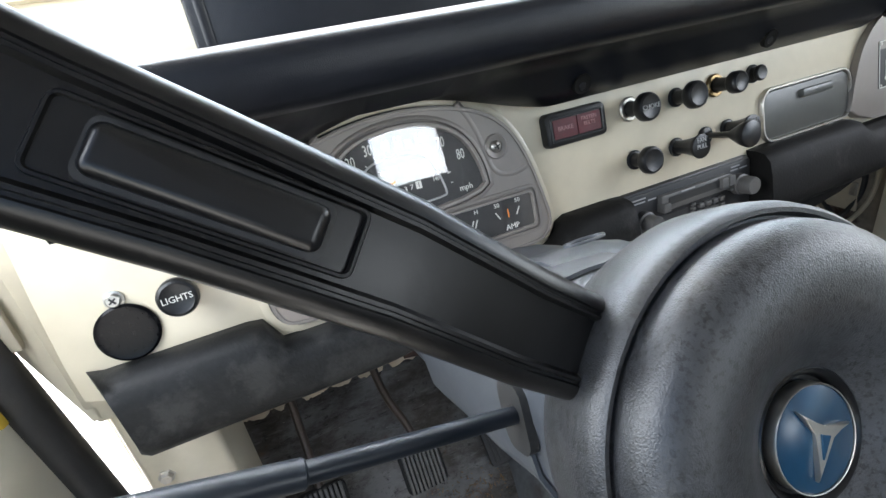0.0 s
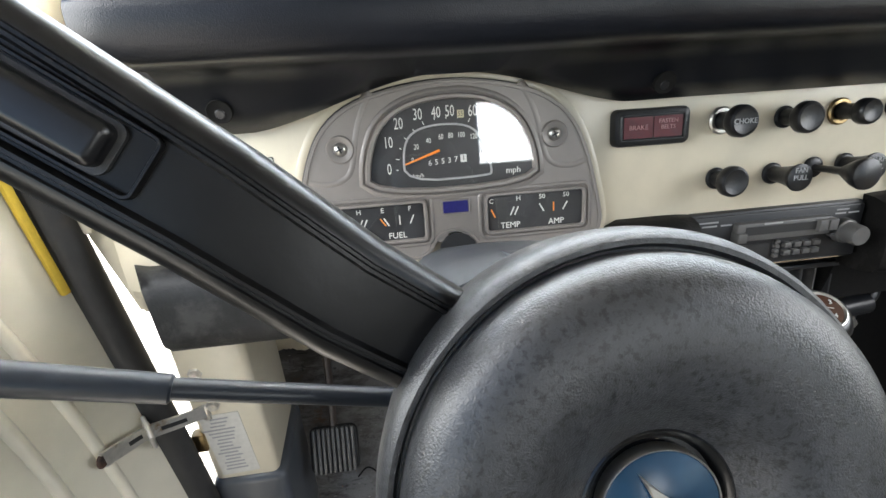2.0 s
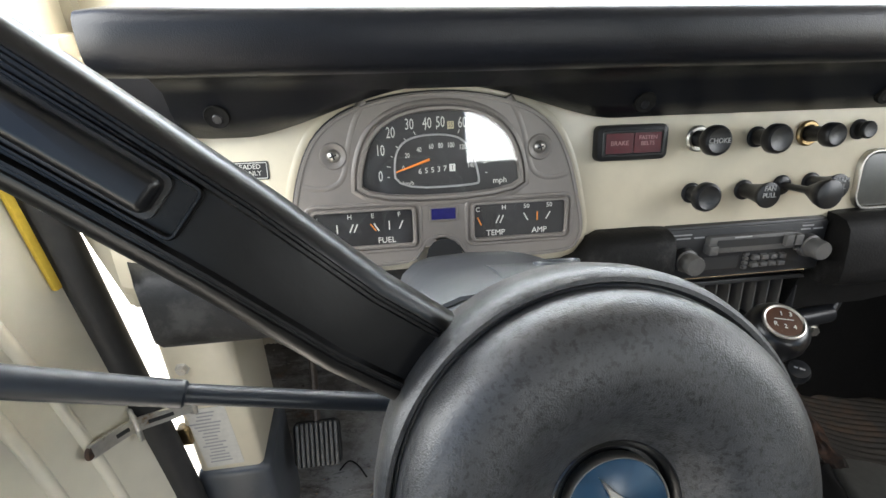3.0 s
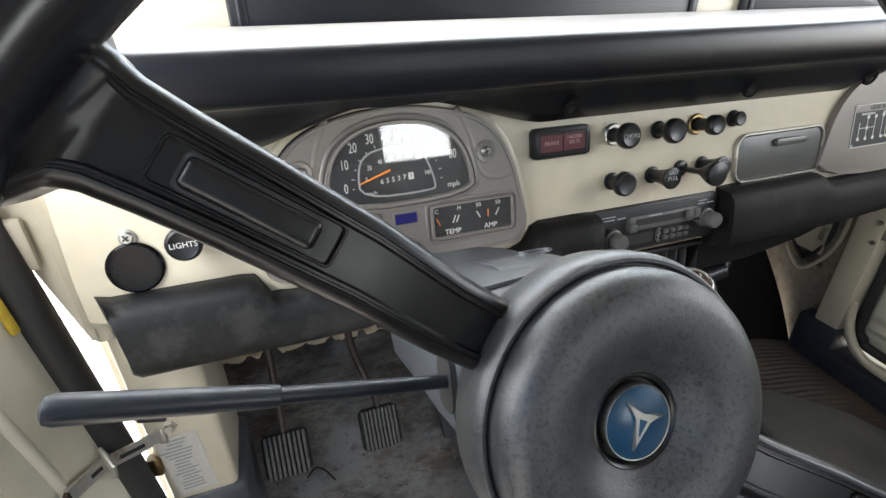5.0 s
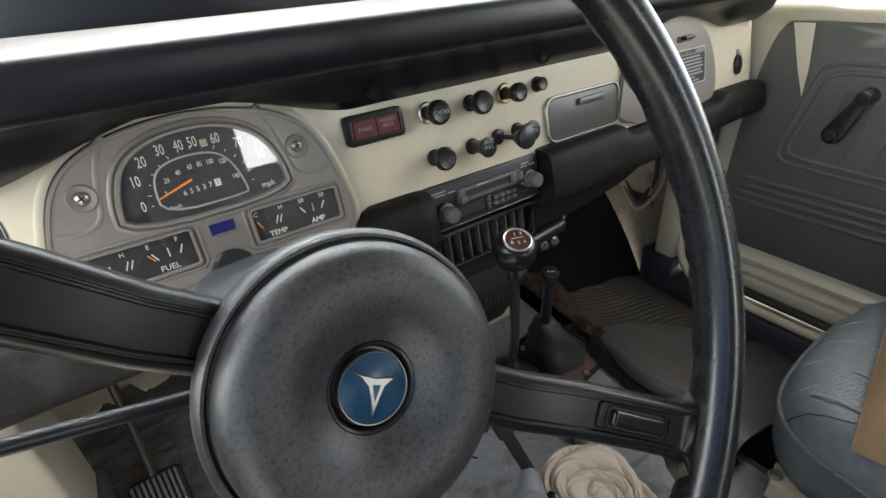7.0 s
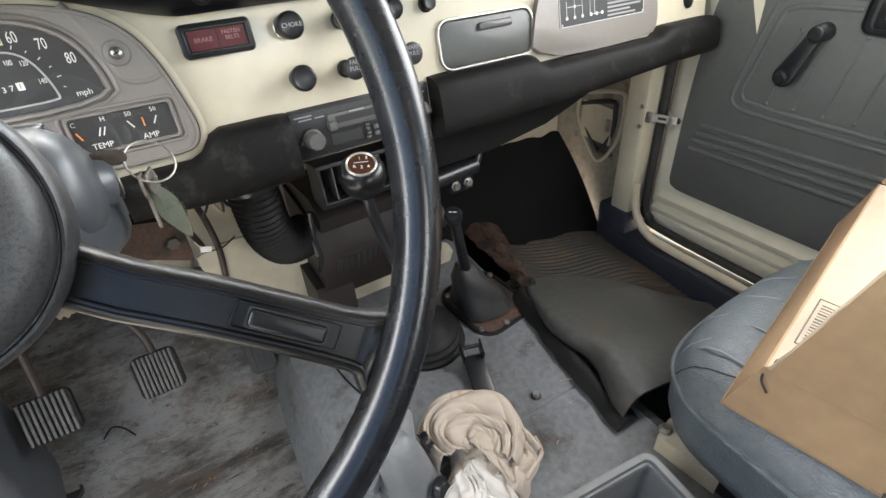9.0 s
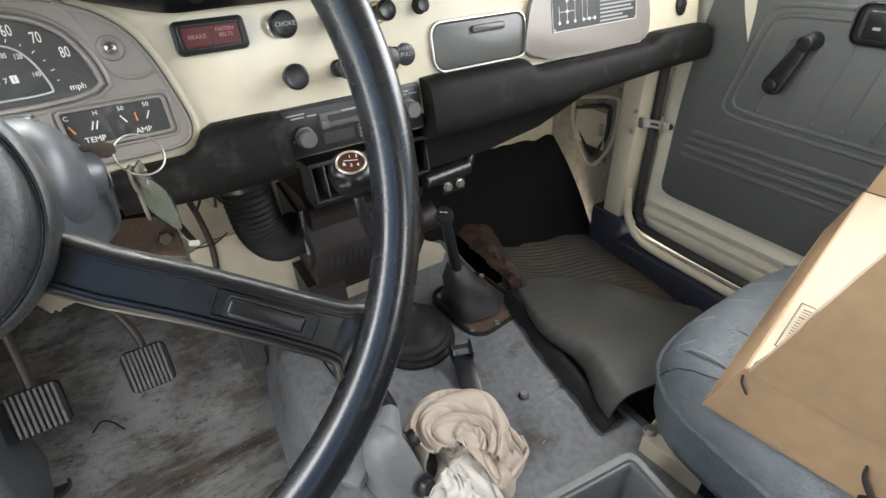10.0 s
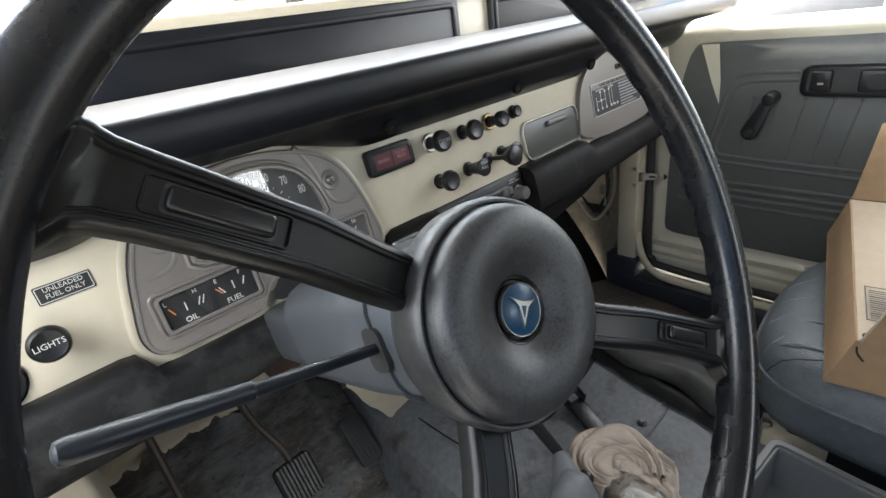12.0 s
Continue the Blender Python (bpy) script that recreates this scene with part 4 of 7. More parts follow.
for i in range(8):
    w = rnd.uniform(0.05, 0.078)
    part("text_bar", box((w, 0.0028, 0.0003), pm @ pose(0.008 + w / 2, 0.0155 - 0.0057 * i, 0.0111)), INKGREY, pl)
for sx in (-1, 1):
    for sy in (-1, 1):
        part("rivet", lathe([(0, 0.0012), (0.0014, 0.0009), (0.0018, 0), (0, 0)], 10, pm @ pose(sx * 0.0885, sy * 0.0265, 0.0111)), STEEL, pl)
lock = thing("lock_cover", tuple(dash(0.977, 0.487)), "black oval lock cover at the end of the dashboard", "lock cover")
part("cover", prism([(0.012 * math.cos(a * math.pi / 12), 0.0185 * math.sin(a * math.pi / 12)) for a in range(24)], 0.0005, 0.006, dash_frame(0.977, 0.510), 0.003), KNOB, lock)
part("tab", prism(rrect(0.008, 0.012, 0.003), 0.0005, 0.004, dash_frame(0.978, 0.533), 0.001), STEEL, lock)

# ---- radio ----
radio = thing("car_radio", tuple(dash(0.3325, 0.413)), "charcoal cassette radio with two grey knobs", "radio")
rm = aim((0.332, -0.030, 0.443), (0, -1, 0.12))
part("body", box((0.192, 0.062, 0.09), rm @ pose(0, 0, -0.047), 0.003), RADIO, radio)
part("face", prism(rrect(0.19, 0.056, 0.003), -0.003, 0.0, rm, 0.001), RADIO, radio)
part("cassette_surround", prism(rrect(0.104, 0.019, 0.002), 0, 0.007, rm @ pose(0.002, 0.0105, 0), 0.0015), RADIOGREY, radio)
part("cassette_slot", prism(rrect(0.078, 0.0085, 0.001), 0.0068, 0.0076, rm @ pose(-0.002, 0.012, 0)), INKBLACK, radio)
part("eject_button", prism(rrect(0.010, 0.010, 0.001), 0.0, 0.011, rm @ pose(-0.046, 0.006, 0), 0.001), RADIOGREY, radio)
for dx in (0.044, 0.055):
    part("tape_button", prism(rrect(0.0098, 0.012, 0.001), 0.0, 0.012, rm @ pose(dx - 0.003, 0.012, 0), 0.001), RADIOGREY, radio)
part("display", prism(rrect(0.042, 0.014, 0.001), 0, 0.0012, rm @ pose(-0.028, -0.0125, 0)), INKBLACK, radio)
for r_ in range(2):
    for c_ in range(4):
        part("button", prism(rrect(0.0078, 0.0055, 0.0008), 0, 0.005, rm @ pose(0.012 + 0.0108 * c_, -0.0085 - 0.0085 * r_, 0), 0.0008), RADIOGREY, radio)
for r_ in range(4):
    part("button", prism(rrect(0.005, 0.0035, 0.0006), 0, 0.004, rm @ pose(0.0005, -0.004 - 0.0052 * r_, 0), 0.0006), RADIOGREY, radio)
for dx, dz in ((-0.0735, -0.004), (0.0715, 0.002)):
    k = part("knob", lathe([(0.012, 0), (0.013, 0.002), (0.0125, 0.009), (0.0105, 0.010), (0.0105, 0.022), (0.0095, 0.0245), (0, 0.0248)], 28, rm @ pose(dx, dz, 0)), RADIOGREY, radio)
    part("tab", box((0.006, 0.004, 0.006), rm @ pose(dx - 0.013, dz - 0.003, 0.004), 0.001), RADIOGREY, k)
for dx, dz, w in ((-0.078, 0.0225, 0.022), (-0.076, 0.0185, 0.016), (-0.058, 0.0185, 0.012), (0.070, 0.0235, 0.014), (0.068, 0.0195, 0.012), (0.083, 0.0195, 0.012), (-0.012, 0.0185, 0.02), (-0.01, 0.0145, 0.034)):
    part("text_bar", box((w, 0.0016, 0.0003), rm @ pose(dx, dz, 0.0074 if abs(dx) < 0.05 else 0.0004)), INKGREY, radio)
part("chrome_strip", box((0.19, 0.0012, 0.002), rm @ pose(0, -0.0285, 0.0)), CHROME, radio)

kv = thing("kick_panel_vent", (1.03, 0.2, 0.15), "cream kick panel vent flap with a black rubber loop", "vent")
kpx = lambda y, z: Vector((1.031 + 0.037 * (y - 0.09) - 0.0, y, z))
part("flap", sheet(lambda u, v: kpx(0.150 + 0.10 * u, 0.165 + 0.09 * v) + Vector((-0.006 - 0.004 * math.sin(math.pi * v), 0, 0)), 6, 6, 0.004), CREAM_WORN, kv)
part("rubber_loop", sweep(curve_points([kpx(0.255, 0.245) + Vector((-0.008, 0, 0)), kpx(0.16, 0.272) + Vector((-0.008, 0, 0)), kpx(0.148, 0.25) + Vector((-0.008, 0, 0)), kpx(0.15, 0.20) + Vector((-0.008, 0, 0)), kpx(0.178, 0.145) + Vector((-0.008, 0, 0)), kpx(0.20, 0.15) + Vector((-0.008, 0, 0)), kpx(0.235, 0.19) + Vector((-0.008, 0, 0))], 8), 0.0055, 8), RUBBER, kv)
part("lip", sweep(curve_points([kpx(0.275, 0.265), kpx(0.15, 0.295), kpx(0.13, 0.27), kpx(0.135, 0.19), kpx(0.175, 0.12), kpx(0.21, 0.12), kpx(0.27, 0.20), kpx(0.275, 0.265)], 8), 0.005, 8), CREAM_WORN, kv)
part("clip", box((0.012, 0.014, 0.03), Matrix.Translation((1.022, 0.16, 0.215)), 0.003), STEEL, kv)

# ---- steering wheel ----
WC = Vector((-0.004, -0.3765, 0.5747))
WN = Vector((0, -0.916, 0.4)).normalized()
TURN = radians(-37)
e1, e2 = Vector((1, 0, 0)), Vector((0, 0.4, 0.916)).normalized()
WU = e1 * math.cos(TURN) + e2 * math.sin(TURN)
WV = WN.cross(WU)
WM = Matrix((WU, WV, WN)).transposed().to_4x4()
WM.translation = WC
RIM = 0.218
wheel = thing("steering_wheel", tuple(WC - WN * 0.05), "black three-spoke steering wheel with a round grained hub", "steering wheel")
rim = BM()
rows = []
for i in range(192):
    a = 2 * math.pi * i / 192
    row = []
    for j in range(28):
        b = 2 * math.pi * j / 28
        r = 0.0128
        if math.cos(b) * 0.2 - math.sin(b) > 0.55:
            r += 0.0006 * math.cos(a * 40)
        row.append(rim.verts.new(WM @ Vector(((RIM + r * math.cos(b)) * math.cos(a), (RIM + r * math.cos(b)) * math.sin(a), r * 1.12 * math.sin(b)))))
    rows.append(row)
for i in range(192):
    for j in range(28):
        rim.faces.new((rows[i][j], rows[i][(j + 1) % 28], rows[(i + 1) % 192][(j + 1) % 28], rows[(i + 1) % 192][j]))
part("rim", rim, RIMBLACK, wheel, "glossy black rim")


def spoke(angle, shift=0.0):
    """A spoke with rolled edges, two fine lines along them and a sunken field that holds the horn button."""
    R = WM @ pose(0, 0, 0, 0, 0, angle)
    rows = []
    prof = [(0.040, 0.0156, -0.034), (0.06, 0.0148, -0.028), (0.085, 0.0147, -0.019), (0.12, 0.0150, -0.011), (0.16, 0.0154, -0.006), (0.182, 0.0159, -0.0035), (0.194, 0.0166, -0.0025),
            (0.1985, 0.0178, -0.002), (0.2005, 0.0188, -0.0018), (0.204, 0.0215, -0.0012), (0.2085, 0.0270, -0.0006), (0.2165, 0.038, 0.0)]

    def slide(x):
        return shift * min(max((x - 0.03) / 0.10, 0.5), 1) * (1 if x < 0.203 else 0.7)

    for x, w, h in prof:
        th = 0.0135 if x < 0.205 else 0.0100
        f = 1.0 if x < 0.2 else 0.0
        v = w if x < 0.2 else max(w, 0.0188)
        half_ = [(w, h - th), (w, h - 0.0050), (v - 0.0007, h - 0.0024), (v - 0.0020, h - 0.0007), (v - 0.0034, h + 0.0002), (v - 0.0046, h + 0.0003), (v - 0.0050, h - 0.0004 * f), (v - 0.0057, h - 0.0004 * f),
                 (v - 0.0060, h + 0.0003), (v - 0.0068, h + 0.0003), (v - 0.0076, h - 0.0017 * f)]
        sec = [(-y, z) for y, z in half_] + [(0, h - 0.0017 * f)] + half_[::-1] + [(0, h - th - 0.002)]
        rows.append([R @ Vector((x, y + slide(x), z)) for y, z in sec])
    s = part("spoke", loft(rows), SPOKE, wheel, sharp=50)
    pm = R @ pose(0.1570, shift, -0.0080, 0, -5.4, 0)
    part("panel_rim", ring(rrect(0.0535, 0.0142, 0.0022), 0.0011, -0.0006, 0.0012, pm), SPOKE, s)
    part("button_recess", prism(rrect(0.0410, 0.0112, 0.0024), -0.0006, 0.0006, pm), INKBLACK, s)
    part("horn_button", prism(rrect(0.0386, 0.0090, 0.0022), -0.0004, 0.0046, pm, 0.0024, 6), WHEEL, s)
    return s


spoke(0, 0.0078)
spoke(180, -0.0078)
spoke(-90)
hm = WM
hub = part("hub_pad", lathe([(0.054, -0.060), (0.060, -0.050), (0.0640, -0.040), (0.0650, -0.028), (0.0648, -0.0215), (0.0638, -0.0182), (0.0624, -0.0168), (0.0611, -0.0170), (0.0602, -0.0192), (0.0595, -0.0192), (0.0594, -0.0160), (0.0590, -0.0128), (0.0578, -0.0088),
                              (0.0548, -0.0054), (0.049, -0.0030), (0.042, -0.0028), (0.035, -0.0040), (0.029, -0.0066), (0.0245, -0.0098), (0.0212, -0.0120), (0.0188, -0.0134)], 96, hm), HUB, wheel, "worn black grained hub pad")
part("emblem_cup", lathe([(0.0193, -0.0135), (0.0186, -0.0129), (0.0174, -0.0136), (0.0165, -0.0150), (0.0161, -0.0165), (0, -0.0165)], 48, hm), WHEEL, hub)
emb = part("emblem", lathe([(0.0146, -0.0161), (0.0146, -0.0127), (0.0138, -0.0121), (0, -0.0115)], 48, hm), EMBLUE, hub, "blue enamel emblem disc")
part("emblem_ring", lathe([(0.0149, -0.0159), (0.0149, -0.0122), (0.0147, -0.0119), (0.0144, -0.0120), (0.0144, -0.0159)], 48, hm), STEEL, emb)
star2 = [(-0.0100, 0.0066), (0.0, 0.0036), (0.0100, 0.0058), (0.0032, 0.0016), (0.0004, -0.0108), (-0.0026, 0.0016)]
part("emblem_mark", prism(star2, -0.0117, -0.0103, hm @ pose(0, 0, 0, 0, 0, 9), 0.0005), STEEL, emb, "plain bright three-pointed mark")
part("emblem_gap", prism([(-0.0014, 0.0018), (0.0018, 0.0018), (0.0003, -0.0046)], -0.0106, -0.0098, hm @ pose(0, 0, 0, 0, 0, 9)), EMBLUE, emb)

# ---- steering column ----
AX = -WN


def on_axis(s, dx=0.0, up=0.0):
    return WC + AX * s + e1 * dx + e2 * up


column = thing("steering_column", tuple(on_axis(0.72)), "blue-grey steering column with shroud, stalk slot and ignition lock", "steering column")


def section(s, w, top, bottom, dx=0.0, k=20):
    out = []
    for i in range(k):
        a = 2 * math.pi * i / k
        c, sn = math.cos(a), math.sin(a)
        x = w * (abs(c) ** 0.55) * (1 if c > 0 else -1)
        z = (top if sn > 0 else bottom) * (abs(sn) ** 0.55) * (1 if sn > 0 else -1)
        out.append(on_axis(s, x + dx, z))
    return out


part("shroud", loft([section(0.052, 0.036, 0.036, 0.036), section(0.062, 0.043, 0.041, 0.042), section(0.10, 0.048, 0.046, 0.047), section(0.15, 0.052, 0.050, 0.050, 0.004), section(0.20, 0.055, 0.052, 0.048, 0.008), section(0.245, 0.056, 0.050, 0.044, 0.008), section(0.25, 0.050, 0.044, 0.040, 0.008)]), COLGREY, column, sharp=50)
part("shroud_seam", loft([section(0.093, 0.0478, 0.0458, 0.0468), section(0.0932, 0.0495, 0.0475, 0.0485), section(0.0958, 0.0497, 0.0477, 0.0487), section(0.096, 0.0478, 0.0458, 0.0468)], False), COLGREY, column)
part("tube", rod(on_axis(0.23, 0, 0), on_axis(0.80, 0, 0), 0.027, 0.027, 24), COLGREY, column)
part("lower_cover", loft([section(0.245, 0.042, 0.03, 0.040), section(0.33, 0.036, 0.03, 0.036), section(0.40, 0.033, 0.03, 0.032)]), COLGREY, column)
part("ignition_housing", loft([[on_axis(0.147 + 0.044 * k * (abs(math.cos(q)) ** 0.7) * (1 if math.cos(q) > 0 else -1), dx, 0.012 + h * k * (abs(math.sin(q)) ** 0.7) * (1 if math.sin(q) > 0 else -1)) for q in [2 * math.pi * i / 28 for i in range(28)]] for dx, k, h in ((0.0, 1.0, 0.0388), (0.036, 0.985, 0.0385), (0.048, 0.95, 0.0375), (0.056, 0.86, 0.036), (0.0615, 0.70, 0.034), (0.064, 0.50, 0.032), (0.065, 0.25, 0.030))]), COLGREY, column, sharp=60)
part("ignition_lock", rod(on_axis(0.165, 0.045, 0.012), on_axis(0.172, 0.070, 0.008), 0.019, 0.016, 24, 0.004), COLGREY, column)
part("lock_face", rod(on_axis(0.172, 0.070, 0.008), on_axis(0.1725, 0.073, 0.008), 0.012, 0.011, 20, 0.002), KEYSTEEL, column)
part("oval_badge", ring([(0.013 * math.cos(a * math.pi / 12), 0.008 * math.sin(a * math.pi / 12)) for a in range(24)], 0.0015, 0, 0.0015, aim(on_axis(0.147, 0.037, 0.0500), e2, AX)), COLGREY, column)
part("stalk_slot", prism(rrect(0.020, 0.030, 0.007), 0, 0.004, aim(Vector((-0.0500, -0.2875, 0.5365)), (-1, 0.0, 0.08), e2)), INKBLACK, column, "dark slot for the stalk")
part("indicator_stalk", sweep([Vector(p) for p in ((-0.03, -0.2860, 0.5310), (-0.053, -0.2890, 0.5390), (-0.133, -0.3035, 0.571))], 0.0036, 14), STALK, column, "thin black indicator stalk")
part("stalk_grip", sweep([Vector((-0.131, -0.3034, 0.5704)) + (Vector((-0.203, -0.3105, 0.596)) - Vector((-0.131, -0.3034, 0.5704))) * k for k in (0, 0.01, 0.3, 0.7, 0.95, 0.985, 1.0)], lambda k: (0.0040, 0.0047, 0.0050, 0.0054, 0.0055, 0.0046, 0.0022)[min(int(k * 6 + 0.5), 6)], 16), STALK, column, "dark plastic grip")

# keys
keys = thing("bunch_of_keys", (0.0916, -0.2035, 0.4387), "bunch of keys with a clear leaf-shaped fob in the ignition", "keys")
part("ignition_key", prism(chaikin([(-0.013, 0.002), (-0.008, 0.0052), (0.004, 0.0058), (0.010, 0.004), (0.011, -0.002), (0.006, -0.0056), (-0.006, -0.005), (-0.013, -0.002)], 2), -0.0014, 0.0014, Matrix.Translation((0.0683, -0.2024, 0.527)) @ pose(0, 0, 0, 62, 6, -14), 0.0006), PEDALARM, keys, "tarnished key in the lock")
rmx = aim((0.0914, -0.204, 0.5183), (0.30, -0.68, 0.62))
part("ring", sweep([rmx @ Vector((0.0165 * math.cos(2 * math.pi * i / 48), 0.0165 * math.sin(2 * math.pi * i / 48), 0)) for i in range(48)], 0.0008, 8, True), KEYSTEEL, keys)
KEY_OUT = [(-0.0065, 0.002), (-0.0085, -0.006), (-0.0065, -0.014), (-0.0028, -0.017), (-0.0028, -0.040), (0.0, -0.043), (0.0028, -0.040), (0.0028, -0.017), (0.0065, -0.014), (0.0085, -0.006), (0.0065, 0.002)]
for kx, ky, kz, turn, lean in ((0.0813, -0.2024, 0.5086, 82, 5), (0.0867, -0.1991, 0.508, 66, -9)):
    part("key", prism(KEY_OUT, -0.0009, 0.0009, Matrix.Translation((kx, ky, kz)) @ pose(0, 0, 0, 90, lean, turn), 0.0003), KEYSTEEL, keys)
fob_m = Matrix.Translation((0.091, -0.197, 0.4745)) @ Matrix.Diagonal((0.97, 0.97, 0.97, 1)) @ pose(0, 0, 0, 84, -13, 14)
leaf_out = chaikin([(-0.003, 0.027), (0.004, 0.027), (0.011, 0.010), (0.0105, -0.004), (0.003, -0.028), (-0.001, -0.030), (-0.0095, -0.010), (-0.011, 0.006)], 2)
part("fob", prism(leaf_out, -0.0022, 0.0022, fob_m, 0.0012), FOB, keys, "clear plastic key fob")
part("fob_insert", prism(inset_outline(leaf_out, 0.0016), -0.0010, 0.0010, fob_m), material("grey_green_card", (0.24, 0.25, 0.22), 0.5, stain=(0.08, 0.10, 0.07), stain_scale=90, stain_at=0.55), keys)
part("chain", sweep(curve_points([(0.091, -0.2018, 0.5053), (0.09, -0.1997, 0.5026), (0.0889, -0.1975, 0.4994)], 5), 0.0011, 6), STEEL, keys)
part("tag_string", sweep(curve_points([(0.0975, -0.1964, 0.4409), (0.0992, -0.1953, 0.4355), (0.1013, -0.1948, 0.4322)], 5), 0.0006, 6), CARDLIGHT, keys)
part("paper_tag", prism(rrect(0.009, 0.005, 0.0006), -0.0003, 0.0003, Matrix.Translation((0.104, -0.1948, 0.4295)) @ pose(0, 0, 0, 80, 20, 10)), PAPER, keys)

# ---- doors ----
def door(name, M, label, front=-0.008, bare=True):
    t = thing(name, tuple(M.translation), label, "door", "cab doors")
    P = lambda bm: (bm.transform(M), bm)[1]
    yb = -0.95
    shell = BM()
    prof = [(0.012, -0.015), (0.004, 0.0), (0.0, 0.02), (0.0, 0.028), (0.002, 0.032), (-0.009, 0.042), (-0.010, 0.050), (0.002, 0.057), (0.002, 0.062), (-0.009, 0.071), (-0.010, 0.082), (0.0, 0.092), (0.0, 0.1), (0.004, 0.56), (0.002, 0.583), (-0.004, 0.592), (-0.006, 0.605), (0.004, 0.618), (0.03, 0.624), (0.07, 0.62), (0.075, -0.015)]
    ys = [0.035, 0.030, 0.02] + [0.0 - 0.05 * i for i in range(20)]
    rows = []
    for i, y in enumerate(ys):
        inset = 0.012 if i == 0 else (0.003 if i == 1 else -1)
        lift = {0: 0.030, 1: 0.016, 2: 0.006}.get(i, 0.0)
        rows.append([Vector((max(x, inset) if x < 0.07 else x, y, max(z, -0.015 + lift))) for x, z in prof])
    part("shell", P(loft(rows)), DOOR_CREAM_LIT, t, "cream painted door shell", sharp=50)
    y0, y1, z0, z1 = front, yb + 0.05, 0.114, 0.582
    out = chaikin([(y0, z0 + 0.03), (y0 - 0.0, z0 + 0.004), (y0 - 0.02, z0 - 0.003), (y0 - 0.1, z0 - 0.004), (y1, z0 - 0.006), (y1, z1), (y0 - 0.06, z1 + 0.002), (y0 - 0.035, z1 - 0.005), (y0 - 0.012, z1 - 0.10), (y0, z0 + 0.20)], 2)
    FM = M @ Matrix(((0, 0, -1, 0), (1, 0, 0, 0), (0, 1, 0, 0), (0, 0, 0, 1)))
    trim = part("trim", prism(out, -0.004, 0.006, FM, 0.004), DOORVINYL, t, "grey padded vinyl trim with pressed lines")
    F = lambda y, z, o=0.006: FM @ Vector((y + front + 0.008, z, o))
    off_y = front + 0.008
    for z, ya in ((0.268, -0.05), (0.250, -0.045), (0.233, -0.04), (0.214, -0.036)):
        part("pressed_line", sweep([F(ya + (y1 + 0.03 - ya) * k / 12, z - 0.002 * k / 12, 0.0008) for k in range(13)], 0.0080, 12), DOORVINYL, trim)
    for off in (0.0, 0.016):
        fr = [(-0.255, 0.520 - off), (-0.165, 0.518 - off), (-0.140 - off, 0.512 - off), (-0.128 - off, 0.495), (-0.112 - off, 0.42), (-0.094 - off, 0.345 + off * 0.5), (-0.10 - off, 0.325 + off), (-0.125, 0.316 + off), (-0.4, 0.308 + off), (y1 + 0.05, 0.303 + off)]
        part("pressed_line", sweep([F(a, b, 0.0012) for a, b in chaikin(fr, 2, False)], 0.0068, 10), DOORVINYL, trim)
    for y in (-0.161, -0.207, -0.254, -0.301, -0.345, -0.391):
        dart = part("pressed_dart", sweep([F(y - 0.019 * k / 8, 0.343 + 0.122 * k / 8, 0.0057) for k in range(9)], lambda k: 0.0008 + 0.0012 * math.sin(math.pi * min(max(k, 0.05), 0.95)), 8), DOORVINYL, trim)
        for yy, zz in ((y, 0.341), (y - 0.0195, 0.467)):
            part("dart_end", lathe([(0, 0.0016), (0.0022, 0.0012), (0.0040, 0)], 14, FM @ Matrix.Translation((yy + off_y, zz, 0.006))), DOORVINYL, dart)
    # cream wedge laid over the front of the trim
    if bare:
        part("cream_wedge", prism([(-0.062, 0.580), (-0.098, 0.580), (-0.1085, 0.50), (-0.110, 0.452), (-0.090, 0.50)], 0.004, 0.0075, FM), DOOR_CREAM_LIT, t, "cream wedge at the front of the trim")
    # catch recess
    hm_ = FM @ Matrix.Translation((-0.360 + off_y, 0.502, 0.0058))
    h = part("catch", prism(rrect(0.200, 0.060, 0.016), -0.001, 0.006, hm_, 0.003), BLACKMETAL, t, "black door catch surround")
    part("catch_recess", prism(rrect(0.180, 0.044, 0.010), 0.005, 0.0066, hm_), INKBLACK, h)
    part("surround_edge", ring(rrect(0.200, 0.060, 0.016), 0.004, 0.005, 0.0105, hm_), WHEEL, h)
    part("lock_slider", prism(rrect(0.034, 0.040, 0.004), 0.0062, 0.014, hm_ @ pose(0.066, 0.0, 0), 0.003), KNOB, h)
    part("text_bar", box((0.010, 0.004, 0.0004), hm_ @ pose(0.066, -0.004, 0.0142)), INKGREY, h)
    part("catch_lever", prism(rrect(0.086, 0.040, 0.005), 0.0062, 0.012, hm_ @ pose(-0.035, 0, 0), 0.003), KNOB, h, "black catch lever")
    part("lever_cup", prism(rrect(0.060, 0.028, 0.010), 0.011, 0.0126, hm_ @ pose(-0.035, 0, 0)), BLACKMETAL, h)
    # window crank
    CM = FM @ Matrix.Translation((-0.214 + off_y, 0.468, 0.006))
    arm = [(0.0095 * math.cos(a), 0.0095 * math.sin(a)) for a in (math.radians(d) for d in range(22, 203, 12))]
    arm += [(0.0285 + 0.0175 * math.cos(a), -0.070 + 0.0175 * math.sin(a)) for a in (math.radians(d) for d in range(202, 383, 12))]
    cr = part("window_crank", prism(arm, 0.016, 0.029, CM, 0.005, 3), BLACKMETAL, t, "black window crank")
    part("boss", lathe([(0.0150, 0.0), (0.0140, 0.012), (0.0130, 0.029), (0.0112, 0.0318), (0.0078, 0.0322), (0.0072, 0.0308), (0, 0.0308)], 28, CM), BLACKMETAL, cr)
